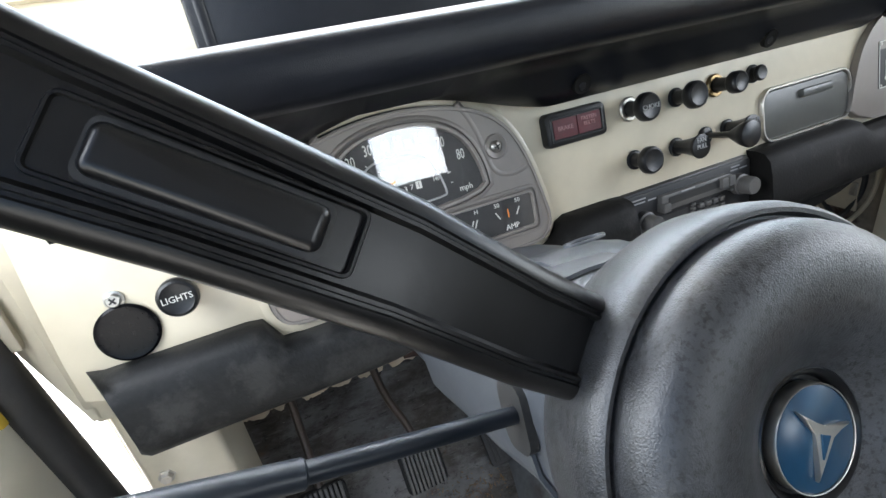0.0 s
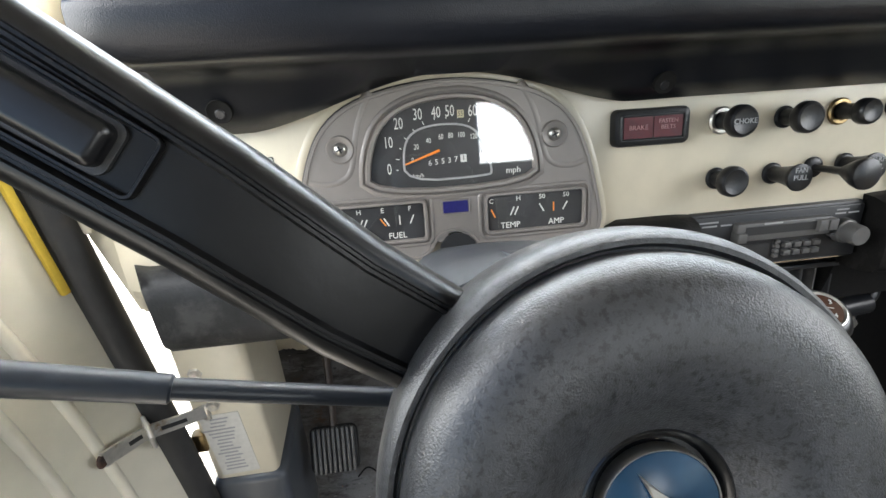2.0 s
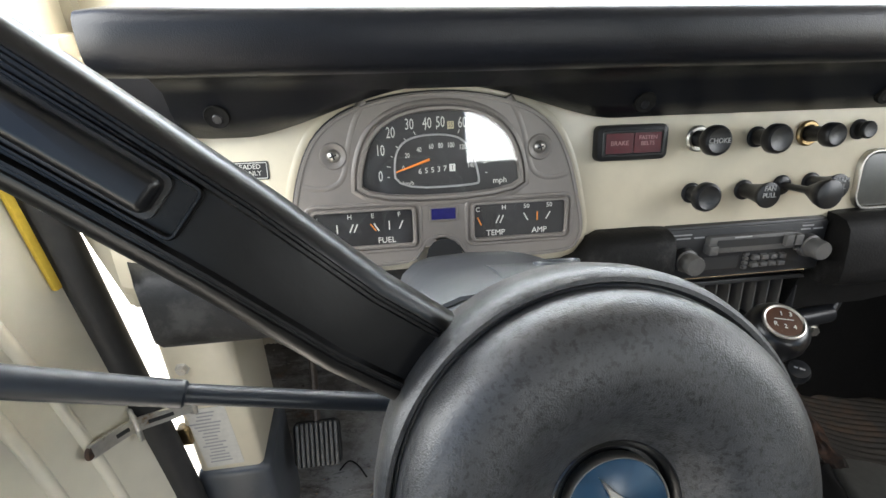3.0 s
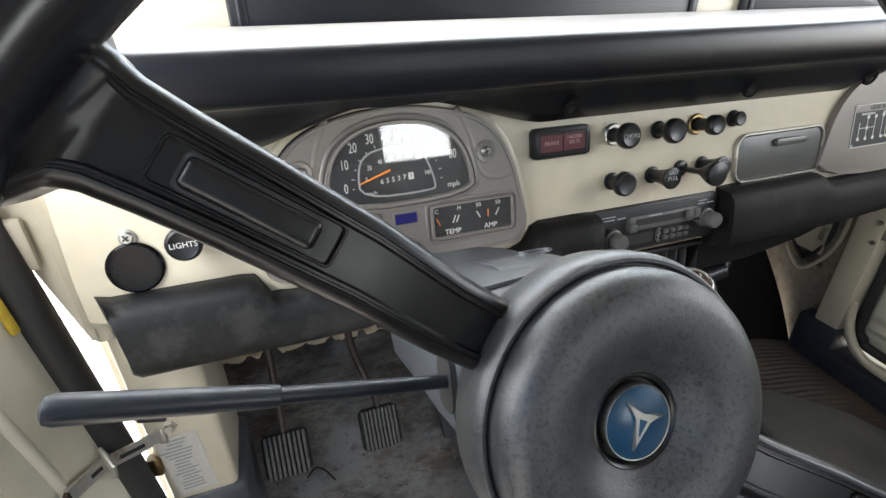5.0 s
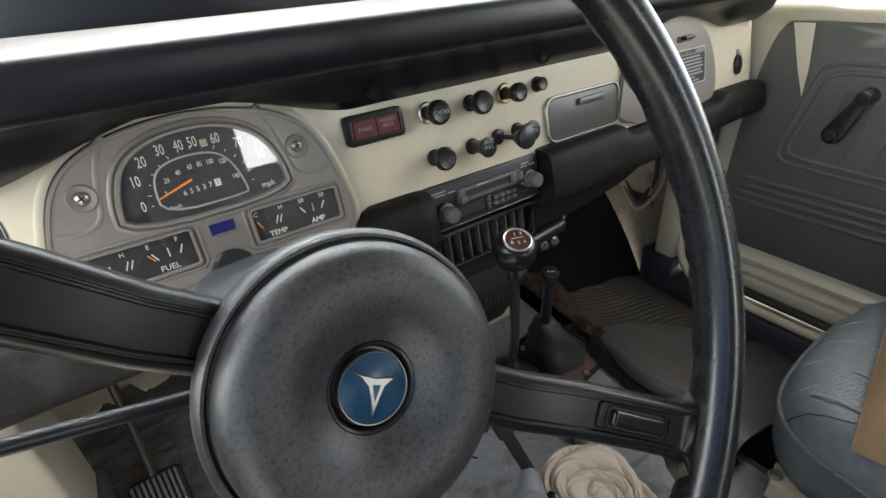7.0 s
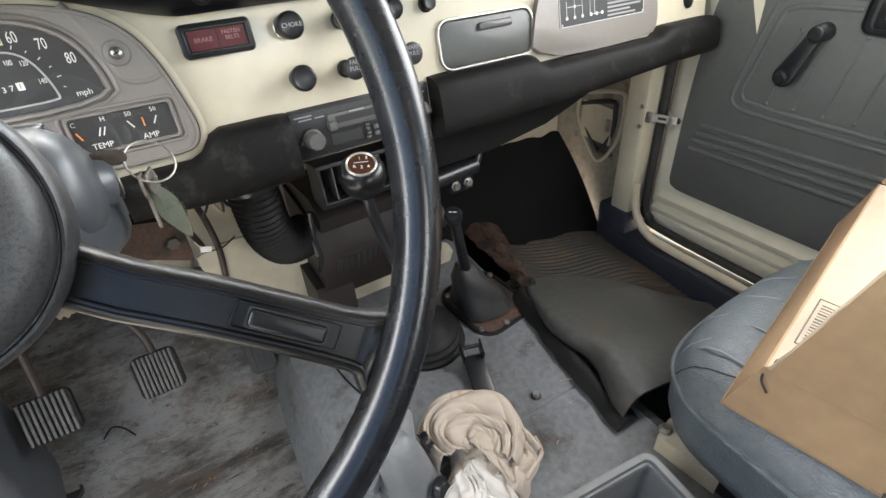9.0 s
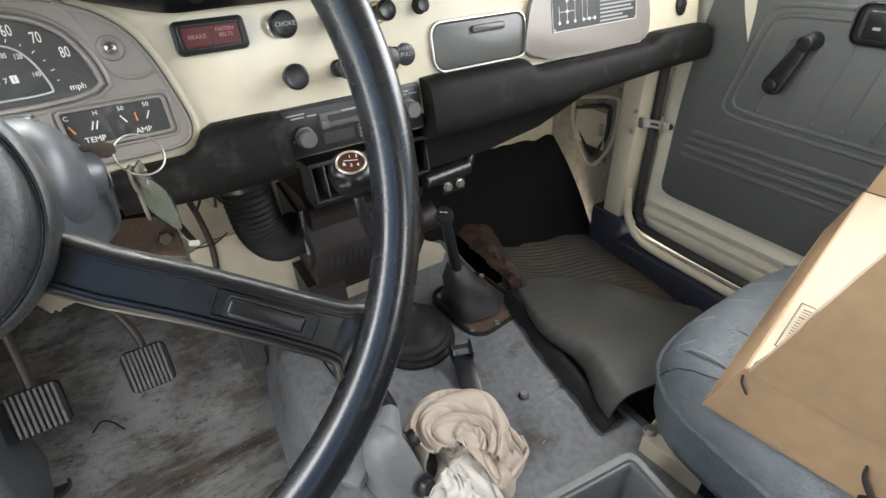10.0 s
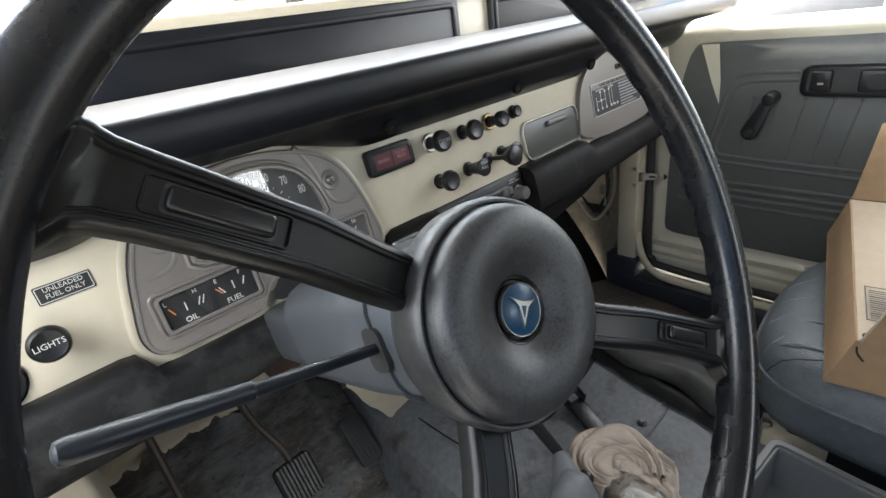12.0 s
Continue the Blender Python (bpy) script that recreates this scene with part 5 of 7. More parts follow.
    part("crank_knob", lathe([(0.0105, 0.024), (0.0120, 0.029), (0.0112, 0.037), (0.008, 0.0395), (0, 0.0395)], 24, CM @ Matrix.Translation((0.0285, -0.070, 0))), BLACKMETAL, cr)
    part("pull_handle", sweep(curve_points([F(-0.425, 0.40, 0.005), F(-0.42, 0.405, 0.03), F(-0.44, 0.42, 0.038), F(-0.50, 0.43, 0.038), F(-0.56, 0.43, 0.035), F(-0.57, 0.43, 0.005)], 6), 0.010, 12), BLACKMETAL, t, "black pull handle")
    return t


door("door_1", Matrix.Translation((1.056, 0.0, 0.0)), "closed cream door with grey padded trim and black window crank")
LEAN_IN = Matrix(((1, 0, -0.078, 0.054), (0, 1, 0, 0), (0, 0, 1, 0), (0, 0, 0, 1)))
LM = LEAN_IN @ Matrix.Translation((-0.372, -0.008, 0.0)) @ pose(0, 0, 0, 0, 0, -17) @ Matrix.Diagonal((-1, 1, 1, 1))
ld = door("door_2", LM, "driver's door standing ajar, cream with grey trim", -0.135, False)
part("edge_seal", (lambda b: (b.transform(LM), b)[1])(sweep(curve_points([(0.0, 0.018, 0.62), (0.0, 0.018, 0.35), (0.0, 0.016, 0.10), (0.0, 0.005, 0.03), (0.0, -0.03, 0.002), (0.0, -0.3, -0.006), (0.0, -0.9, -0.006)], 8), 0.0170, 14, flat=1.0)), RUBBER, ld, "black rubber edge seal")
for y_, z0_, z1_ in ((-0.055, 0.12, 0.60), (-0.100, 0.16, 0.60)):
    part("pressed_rib", (lambda b: (b.transform(LM), b)[1])(sweep(curve_points([(0.004, y_ - 0.03, z1_), (0.003, y_, (z0_ + z1_) / 2), (0.002, y_ + 0.004, z0_)], 8), 0.0065, 10)), DOOR_CREAM_LIT, ld)
part("foam_strip", (lambda b: (b.transform(LM), b)[1])(box_between((-0.004, -0.010, 0.45), (0.002, -0.002, 0.60), 0.002)), YELLOW, ld, "yellow foam strip")

# door check straps
def strap_band(pts, width, th):
    """A flat bar standing on edge along a path."""
    bm = BM()
    rows = []
    for i, p in enumerate(pts):
        d = (pts[min(i + 1, len(pts) - 1)] - pts[max(i - 1, 0)]).normalized()
        side = d.cross(Vector((0, 0, 1))).normalized() * th
        up = Vector((0, 0, width))
        rows.append([p - side - up, p + side - up, p + side + up, p - side + up])
    return bevel(loft(rows), 0.0008, 1)


def check_strap(p, q, tail, label):
    t = thing("door_check", tuple(p), label, "door check strap")
    p, q, tail = Vector(p), Vector(q), Vector(tail)
    pts = curve_points([p, p.lerp(q, 0.4) + Vector((0, -0.004, 0.002)), q, q.lerp(tail, 0.5) + Vector((0, 0.002, 0)), tail], 6)
    arm = part("arm", strap_band(pts, 0.0085, 0.0016), BRIGHTSTEEL, t, "bright worn strap")
    for k, n in ((0.28, 5), (0.62, 5)):
        i = int(k * (len(pts) - 1))
        part("slot", strap_band(pts[i:i + n], 0.0026, 0.0021), INKBLACK, arm)
    sx = 1 if p.x < 0 else -1
    part("bracket", box((0.010, 0.024, 0.024), Matrix.Translation(p + Vector((-0.004 * sx, 0.004, 0))), 0.003), STEEL, t)
    part("door_bracket", box((0.005, 0.030, 0.030), Matrix.Translation(q) @ pose(0, 0, 0, 25, 0, 35 * sx), 0.004), BRIGHTSTEEL, t)
    part("pin", rod(q + Vector((0, 0, -0.011)), q + Vector((0, 0, 0.013)), 0.0035, 0.0035, 12, 0.001), BRIGHTSTEEL, t)
    part("end_cap", rod(tail - Vector((0.002, 0, 0)), tail + Vector((0.002, 0, 0)), 0.007, 0.007, 16, 0.001), RUST, t)
    for dz in (0.022, -0.022):
        part("bolt", lathe([(0, 0.005), (0.005, 0.005), (0.0055, 0.001), (0.0075, 0.0008), (0.0075, 0)], 12, aim(p + Vector((0.002 * sx, 0.012, dz)), (sx, 0, 0))), STEEL, t)
    return t


check_strap((1.0, 0.043, 0.272), (1.034, 0.012, 0.266), (1.046, 0.0, 0.264), "bright steel check strap between pillar and door")
check_strap((-0.290, 0.032, 0.252), (-0.334, -0.018, 0.276), (-0.350, -0.070, 0.298), "bent bright steel check strap of the open door")
for x, z in ((-0.292, 0.310), (-0.284, 0.262)):
    b = thing("pillar_bolt", (x, 0.027, z), "steel hexagon bolt in the door pillar", "bolt", "pillar bolts")
    part("head", lathe([(0, 0.006), (0.0055, 0.006), (0.0062, 0.004), (0.0062, 0.0015), (0.0085, 0.001), (0.0085, 0), (0, 0)], 6, aim((x, 0.0272, z), (0, -1, 0))), STEEL, b)
hb = thing("rusty_bracket", (-0.345, 0.012, 0.50), "small rusty cream bracket between pillar and door", "bracket")
part("leaf", box((0.030, 0.008, 0.050), Matrix.Translation((-0.342, 0.015, 0.520)), 0.003), CREAM_WORN, hb)
part("barrel", rod((-0.352, 0.008, 0.492), (-0.352, 0.008, 0.548), 0.0075, 0.0075, 16, 0.001), RUST, hb)
slot_ = thing("strap_slot", (-0.300, 0.027, 0.27), "dark slot in the pillar where the strap goes in", "slot")
part("opening", prism(rrect(0.030, 0.010, 0.003), 0, 0.0012, Matrix.Translation((-0.2975, 0.0271, 0.281)) @ pose(0, 0, 0, 90, 0, 0) @ pose(0, 0, 0, 0, 0, -16)), INKBLACK, slot_)
vp = thing("data_plate", (-0.278, 0.027, 0.15), "worn pale data plate on the door pillar with unreadable print", "data plate")
vm = Matrix.Translation((-0.2795, 0.0269, 0.196)) @ pose(0, 0, 0, 90, 0, 0) @ pose(0, 0, 0, 0, 0, 3)
part("plate", prism(rrect(0.046, 0.102, 0.002), 0, 0.0007, vm @ pose(0, 0, 0, 0, 0, 0)), PAPER, vp)
rnd = random.Random(8)
for i in range(16):
    w = rnd.uniform(0.016, 0.038)
    part("text_bar", box((w, 0.0022, 0.0003), vm @ pose(-0.004 + rnd.uniform(-0.003, 0.003), 0.044 - 0.0057 * i, 0.0008)), INKGREY, vp)
hinge = thing("striker_block", (-0.313, 0.030, 0.19), "small tarnished brass block beside the pillar", "hinge")
part("block", box((0.016, 0.014, 0.030), Matrix.Translation((-0.313, 0.030, 0.205)), 0.004), BRASS, hinge)

# ---- heater under the dashboard ----
heater = thing("heater", (0.36, 0.08, 0.10), "dark brown plastic heater box with louvred grilles", "heater")
def tapered(x0, x1, pts):
    """A box whose side outline is pts in y, z."""
    return loft([[(x, y, z) for y, z in pts] for x in (x0, x1)])


body = bevel(tapered(0.252, 0.452, [(0.055, 0.275), (0.035, 0.225), (0.040, 0.175), (0.075, 0.11), (0.20, 0.11), (0.20, 0.285)]), 0.006)
part("body", body, HEATER, heater)
part("body_ledge", bevel(tapered(0.258, 0.449, [(0.020, 0.295), (0.030, 0.270), (0.2, 0.27), (0.2, 0.30), (0.06, 0.315)]), 0.004), HEATER, heater)
VM = aim((0.354, -0.004, 0.359), (0, -1, 0.17))
vent = part("vent_housing", ring(rrect(0.182, 0.054, 0.003), 0.0042, -0.050, 0.004, VM), VENTGREY, heater)
part("vent_back", prism(rrect(0.176, 0.048, 0.002), -0.050, -0.044, VM), DARK, vent)
part("vent_hood", prism(rrect(0.186, 0.006, 0.002), -0.06, 0.009, VM @ pose(0, 0.0275, 0), 0.0012), VENTGREY, vent)
part("vent_apron", bevel(tapered(0.266, 0.443, [(-0.002, 0.330), (0.018, 0.312), (0.06, 0.31), (0.06, 0.338), (0.012, 0.336)]), 0.003), VENTGREY, vent)
for k in range(9):
    part("vane", box((0.0018, 0.046, 0.030), VM @ pose(-0.0700 + 0.0175 * k, 0, -0.013), 0.0005), RADIOGREY, vent)
for bank in (0.273, 0.372):
    for k in range(7):
        lm = aim((bank + 0.004 + 0.0105 * k, 0.0365, 0.196), (0, -1.0, -0.1)) @ pose(0, 0, 0, 0, 0, -10)
        lv = part("louvre", box((0.0074, 0.026, 0.006), lm, 0.0018), INKBLACK, heater)
        part("louvre_lip", box((0.0022, 0.027, 0.010), lm @ pose(0.0042, 0, 0), 0.0008), HEATER, lv)
part("ridge", box((0.18, 0.003, 0.003), Matrix.Translation((0.354, 0.0345, 0.222)), 0.001), HEATER, heater)
part("pipe_stub", rod((0.44, 0.07, 0.20), (0.49, 0.07, 0.205), 0.026, 0.026, 20, 0.003), HEATER, heater)
part("lower_skirt", bevel(tapered(0.236, 0.300, [(0.060, 0.150), (0.056, 0.085), (0.070, 0.070), (0.150, 0.075), (0.150, 0.150)]), 0.008), HEATER, heater)
part("clip", box((0.012, 0.008, 0.03), Matrix.Translation((0.252, 0.05, 0.235)), 0.002), STEEL, heater)
part("lever_link", sweep(curve_points([(0.248, 0.03, 0.31), (0.246, 0.028, 0.27), (0.252, 0.035, 0.23), (0.246, 0.04, 0.20)], 6), 0.004, 8), BLACKMETAL, heater)
hose = thing("defroster_hose", (0.2, 0.08, 0.22), "black ribbed defroster hose", "hose")
path = curve_points([(0.185, 0.06, 0.40), (0.186, 0.055, 0.34), (0.192, 0.06, 0.285), (0.212, 0.07, 0.252), (0.246, 0.088, 0.242)], 14)
part("clamp", rod((0.1855, 0.0575, 0.372), (0.1858, 0.0565, 0.358), 0.0375, 0.0375, 28, 0.002), BLACKMETAL, hose, "dark steel hose clamp")
part("hose", sweep(path, lambda k: 0.034 + 0.0016 * (1 if int(k * 56) % 2 else -1), 20), BOOT, hose)
bar = thing("grab_bar_bracket", (0.50, 0.05, 0.30), "black metal bracket and bar below the dashboard", "bracket")
part("bar", rod((0.44, 0.0, 0.311), (0.528, 0.01, 0.311), 0.013, 0.013, 18, 0.002), BLACKMETAL, bar)
part("end_arm", sweep(curve_points([(0.526, 0.01, 0.312), (0.538, 0.02, 0.330), (0.528, 0.045, 0.35), (0.512, 0.08, 0.40)], 5), 0.009, 10), BLACKMETAL, bar)
part("plate", box((0.044, 0.008, 0.036), Matrix.Translation((0.500, 0.012, 0.289)), 0.003), BLACKMETAL, bar)
for dx in (-0.020, 0.004):
    part("bolt", lathe([(0, 0.006), (0.006, 0.006), (0.0065, 0.001), (0.009, 0.0008), (0.009, 0)], 6, aim((0.505 + dx, 0.005, 0.287), (0, -1, 0.1))), STEEL, bar)

# ---- gear lever ----
gear = thing("gear_lever", (0.385, -0.02, 0.014), "black gear lever with a ball knob and shift pattern", "gear lever")
kc = Vector((0.272, -0.149, 0.430))
kd = Vector((-0.12, -0.38, 0.92)).normalized()
part("rod", sweep(curve_points([kc - kd * 0.018, kc + Vector((0.012, 0.012, -0.07)), kc + Vector((0.055, 0.055, -0.20)), Vector((0.383, -0.022, 0.07))], 8), 0.0068, 14), BLACKMETAL, gear)
kn = part("knob", lathe([(0.011, -0.026), (0.016, -0.022), (0.0225, -0.012), (0.0255, 0.0), (0.0245, 0.009), (0.0215, 0.0145), (0.0175, 0.0175), (0.0150, 0.0182), (0, 0.0185)], 40, aim(kc, kd)), WHEEL, gear)
part("knob_ring", lathe([(0.0168, 0.0165), (0.0166, 0.0192), (0.0154, 0.0199), (0.0140, 0.0190), (0.0140, 0.017)], 40, aim(kc, kd)), STEEL, kn)
disc = part("shift_disc", lathe([(0.0141, 0.0175), (0.0141, 0.0188), (0, 0.0193)], 36, aim(kc, kd)), material("brown_shift_disc", (0.06, 0.025, 0.015), 0.25, vary=0.2), kn)
km = aim(kc + kd * 0.0195, kd, (0.35, 0.93, 0.4))
for text, x, y in (("1", -0.001, 0.0072), ("3", 0.0062, 0.0072), ("R", -0.0072, -0.0034), ("2", 0.0, -0.0050), ("4", 0.0070, -0.0050)):
    part("lettering", words(text, 0.0056, km @ pose(x, y, 0.0)), INK, disc)
part("gate_line", box((0.015, 0.0006, 0.0003), km @ pose(0.0, 0.0018, 0)), INK, disc)
rows = []
for f, r, lift in ((0, 0.073, 0.0), (0.0, 0.075, 0.003), (0.0, 0.074, 0.008), (0.0, 0.068, 0.0095), (0.0, 0.0665, 0.012), (0.0, 0.0705, 0.0145), (0.0, 0.070, 0.020), (0.02, 0.0625, 0.0215), (0.03, 0.0605, 0.0245), (0.04, 0.0640, 0.027), (0.06, 0.0625, 0.033), (0.10, 0.054, 0.036), (0.20, 0.050, 0.042), (0.42, 0.042, 0.050), (0.56, 0.032, 0.064), (0.72, 0.023, 0.078), (0.88, 0.015, 0.090), (1.0, 0.0085, 0.098)):
    c = Vector((0.385 - 0.010 * f, -0.020 - 0.012 * f, 0.0146 + lift))
    rows.append([c + Vector((r * (1 + 0.05 * math.sin(5 * q + f * 6) * min(f * 5, 1)) * math.cos(q), r * (1.05 + 0.05 * math.cos(4 * q - f * 9) * min(f * 5, 1)) * math.sin(q), 0)) for q in [2 * math.pi * i / 40 for i in range(40)]])
part("boot", loft(rows), BOOT, gear, "wrinkled black rubber boot", sharp=60)

# ---- transfer lever with its boot ----
tl = thing("transfer_lever", (0.53, 0.0, 0.014), "black transfer lever with leather boot on a rusty plate", "lever")
part("plate", prism(rrect(0.125, 0.145, 0.03, 0, 0, 5), 0, 0.006, Matrix.Translation((0.535, -0.005, 0.016)) @ pose(0, 0, 0, 6, 0, 8), 0.002), RUST, tl, "rusty black boot plate")
part("plate_rim", ring(rrect(0.137, 0.157, 0.036, 0, 0, 5), 0.010, 0, 0.009, Matrix.Translation((0.535, -0.005, 0.016)) @ pose(0, 0, 0, 6, 0, 8)), BOOT, tl)
rows = []
for k in range(9):
    f = k / 8
    r = 0.037 * (1 - f) ** 0.85 + 0.014
    c = Vector((0.527 - 0.028 * f, 0.002 + 0.010 * f, 0.022 + 0.098 * f))
    row = []
    for a in [2 * math.pi * i / 32 for i in range(32)]:
        cs, sn = math.cos(a), math.sin(a)
        sq = (abs(cs) ** 3.2 + abs(sn) ** 3.2) ** (-1 / 3.2)
        wr = 1.0 + 0.05 * math.sin(3 * a + k * 1.3) * math.sin(math.pi * f) + 0.03 * math.cos(5 * a - k)
        row.append(c + Vector((r * sq * wr * cs, r * 1.12 * sq * wr * sn, 0.004 * math.sin(2 * a + k) * f)))
    rows.append(row)
part("boot", loft(rows), LEATHERBOOT, tl, "creased dull leather boot", sharp=60)
part("rod", rod((0.502, 0.010, 0.10), (0.447, -0.046, 0.262), 0.0105, 0.0085, 14), BLACKMETAL, tl)
tk = part("knob", lathe([(0.009, -0.012), (0.0135, -0.004), (0.0145, 0.006), (0.012, 0.013), (0, 0.0145)], 24, aim((0.445, -0.048, 0.268), (-0.3, -0.35, 0.9))), BLACKMETAL, tl)
for dx, w in ((-0.004, 0.004), (0.003, 0.006)):
    part("text_bar", box((w, 0.002, 0.0006), aim((0.445, -0.048, 0.268), (-0.3, -0.35, 0.9)) @ pose(dx, 0.0, 0.0144)), INKGREY, tk)
for dx, dy in ((-0.05, -0.058), (0.05, -0.05), (-0.055, 0.05), (0.0, -0.068), (0.052, 0.055)):
    part("bolt", lathe([(0, 0.005), (0.0045, 0.005), (0.0058, 0.003), (0.0062, 0), (0, 0)], 12, Matrix.Translation((0.535 + dx, -0.005 + dy, 0.022 + dy * 0.1))), STEEL, tl)

# ---- pedals ----
def pedal(name, cx, label, w=0.066, arm_x=None, ribs=9):
    t = thing(name, (cx, 0.095, 0.09), label, "pedal", "pedals")
    m = aim((cx, 0.092, 0.088), (0, -0.86, 0.52))
    p = part("pad", prism(rrect(w, 0.068, 0.010), -0.008, 0.0, m, 0.003), BOOT, t)
    for k in range(ribs):
        x = -w / 2 + 0.007 + (w - 0.014) * k / (ribs - 1)
        part("rib", box((0.0042, 0.064, 0.0065), m @ pose(x, 0, 0.0018), 0.0012), RUBBERWORN, p)
    ax = arm_x if arm_x is not None else cx
    part("arm", sweep(curve_points([(cx, 0.105, 0.092), (cx, 0.128, 0.13), (ax, 0.165, 0.22), (ax, 0.19, 0.42)], 6), 0.006, 10, flat=1.5), PEDALARM, t, "dark steel pedal arm")
    return t


pedal("clutch_pedal", -0.172, "clutch pedal with a ribbed black rubber pad", 0.070)
pedal("brake_pedal", -0.026, "brake pedal with a ribbed black rubber pad", 0.064, -0.05)
ac = thing("accelerator_pedal", (0.125, 0.2, -0.01), "dark accelerator pedal on the toe board", "pedal", "pedals")
am = aim((0.122, 0.165, 0.0), (0, -0.75, 0.66))
ap = part("pad", prism(rrect(0.045, 0.10, 0.008), -0.004, 0.004, am, 0.002), RUBBER, ac)
for k in range(4):
    part("rib", box((0.004, 0.085, 0.003), am @ pose(-0.0135 + 0.009 * k, 0, 0.0045), 0.001), RUBBER, ap)

# ---- passenger floor mat ----
fm = thing("rubber_floor_mat", (0.8, 0.0, -0.10), "grey rubber floor mat, crumpled and folded back on itself", "floor mat")
def mat_base(u, v):
    # ribbed part reaching up the toe board
    left = Vector((0.64, 0.20, 0.03)).lerp(Vector((0.62, -0.10, 0.0)), v)
    right = Vector((1.0, 0.14, -0.07)).lerp(Vector((1.0, -0.20, -0.095)), v)
    p = left.lerp(right, u)
    p.z -= 0.055 * math.sin(math.pi * min(u * 1.2, 1)) * (1 - u) + 0.0
    p.z += 0.012 * noise.noise(Vector((p.x * 6, p.y * 6, 1))) + 0.0024 * math.sin((p.y + 0.28 * p.x) * 2 * math.pi / 0.0135)
    p.x += 0.012 * noise.noise(Vector((v * 9, u * 3, 4))) * (1 if u > 0.95 or u < 0.05 else 0)
    return p


part("ribbed_half", sheet(mat_base, 40, 240, 0.004), MATRIB, fm, "ribbed underside of the mat")
def mat_fold(u, v):
    # smooth half folded over towards the seat, its free edge curling up
    def along(a, b, c):
        return (a * (1 - v) + b * v) * (1 - v) + (b * (1 - v) + c * v) * v
    L = along(Vector((0.632, -0.015, 0.032)), Vector((0.545, -0.19, 0.062)), Vector((0.560, -0.345, 0.066)))
    R = along(Vector((0.985, -0.205, -0.070)), Vector((1.0, -0.26, -0.085)), Vector((0.99, -0.37, -0.085)))
    L.x += 0.036 * math.exp(-((v - 0.68) / 0.2) ** 2)
    r = 0.008 + 0.028 * v ** 1.5
    if u < 0.22:
        k = u / 0.22
        a = radians(262 - 172 * k)
        p = L + Vector((r * math.cos(a) + r * 0.3, 0.004 * (1 - k), -r + r * math.sin(a)))
    else:
        k = (u - 0.22) / 0.78
        p = (L + Vector((r * 0.3, 0, 0))).lerp(R, k)
        e = k * k * (3 - 2 * k)
        p.z = L.z + (R.z - L.z) * (0.35 * k + 0.65 * e)
        p.y += 0.050 * math.sin(math.pi * k) * (1 - v)
        p.z += 0.014 * math.exp(-((k - 0.62) / 0.13) ** 2 - ((v - 0.12) / 0.14) ** 2)
    p.z += 0.008 * noise.noise(Vector((p.x * 5, p.y * 5, 9))) * min(1, u * 3)
    return p


# black sheet: lower ply, also painting in the deep shade of the gap
part("ply_and_gap_shade", sheet(lambda u, v: Vector((0.592 - 0.072 * v ** 0.7 + 0.045 * u + 0.006 * noise.noise(Vector((v * 8, u, 7))), -0.02 - 0.33 * v, 0.020 + 0.012 * math.sin(math.pi * u) + 0.004 * noise.noise(Vector((v * 11, u * 3, 1))))), 10, 50, 0.003), BOOT, fm, "dark sheet for the lower ply and the shaded gap under the folded edge")
part("folded_half", sheet(mat_fold, 72, 48, 0.004), MATGREY, fm)
rs_ = thing("rusty_strip", (0.635, 0.1, 0.02), "rusty metal strip along the edge of the gearbox cover", "metal strip")
part("strip", sheet(lambda u, v: Vector((0.620 + 0.012 * (1 - v) + (0.082 - 0.062 * v) * u + 0.010 * noise.noise(Vector((v * 7, u * 2, 2))), 0.240 - 0.275 * v - 0.05 * u * (1 - v), 0.034 + 0.012 * math.sin(math.pi * u) - 0.006 * v + 0.006 * noise.noise(Vector((v * 14, u * 6, 3))))), 14, 50, 0.003), RUST, rs_)

# ---- loose things on the gearbox cover ----
bk = thing("belt_buckle", (0.43, -0.13, 0.014), "black seat belt stub with a black pin", "seat belt")
bmx = Matrix.Translation((0.420, -0.135, 0.030)) @ pose(0, 0, 0, 14, 0, -18)
part("strap", box((0.034, 0.075, 0.012), bmx @ pose(0, -0.02, 0), 0.004), BLACKMETAL, bk)
for sx in (-1, 1):
    part("cheek", box((0.004, 0.03, 0.026), bmx @ pose(sx * 0.017, 0.022, 0.008), 0.0015), BLACKMETAL, bk)
part("pin", rod(bmx @ Vector((-0.02, 0.028, 0.013)), bmx @ Vector((0.02, 0.028, 0.013)), 0.0035, 0.0035, 12), BLACKMETAL, bk)
for x, y in ((0.47, -0.231), (0.262, -0.050)):
    fb = thing("floor_bolt", (x, y, 0.014), "dull steel bolt and washer in the gearbox cover", "bolt", "floor bolts")
    part("washer", lathe([(0, 0.0016), (0.0085, 0.0016), (0.009, 0)], 20, Matrix.Translation((x, y, 0.0142))), PEDALARM, fb)
    part("head", lathe([(0, 0.008), (0.0055, 0.008), (0.006, 0.0065), (0.006, 0.0015), (0, 0.0015)], 6, Matrix.Translation((x, y, 0.0142))), CAST, fb)

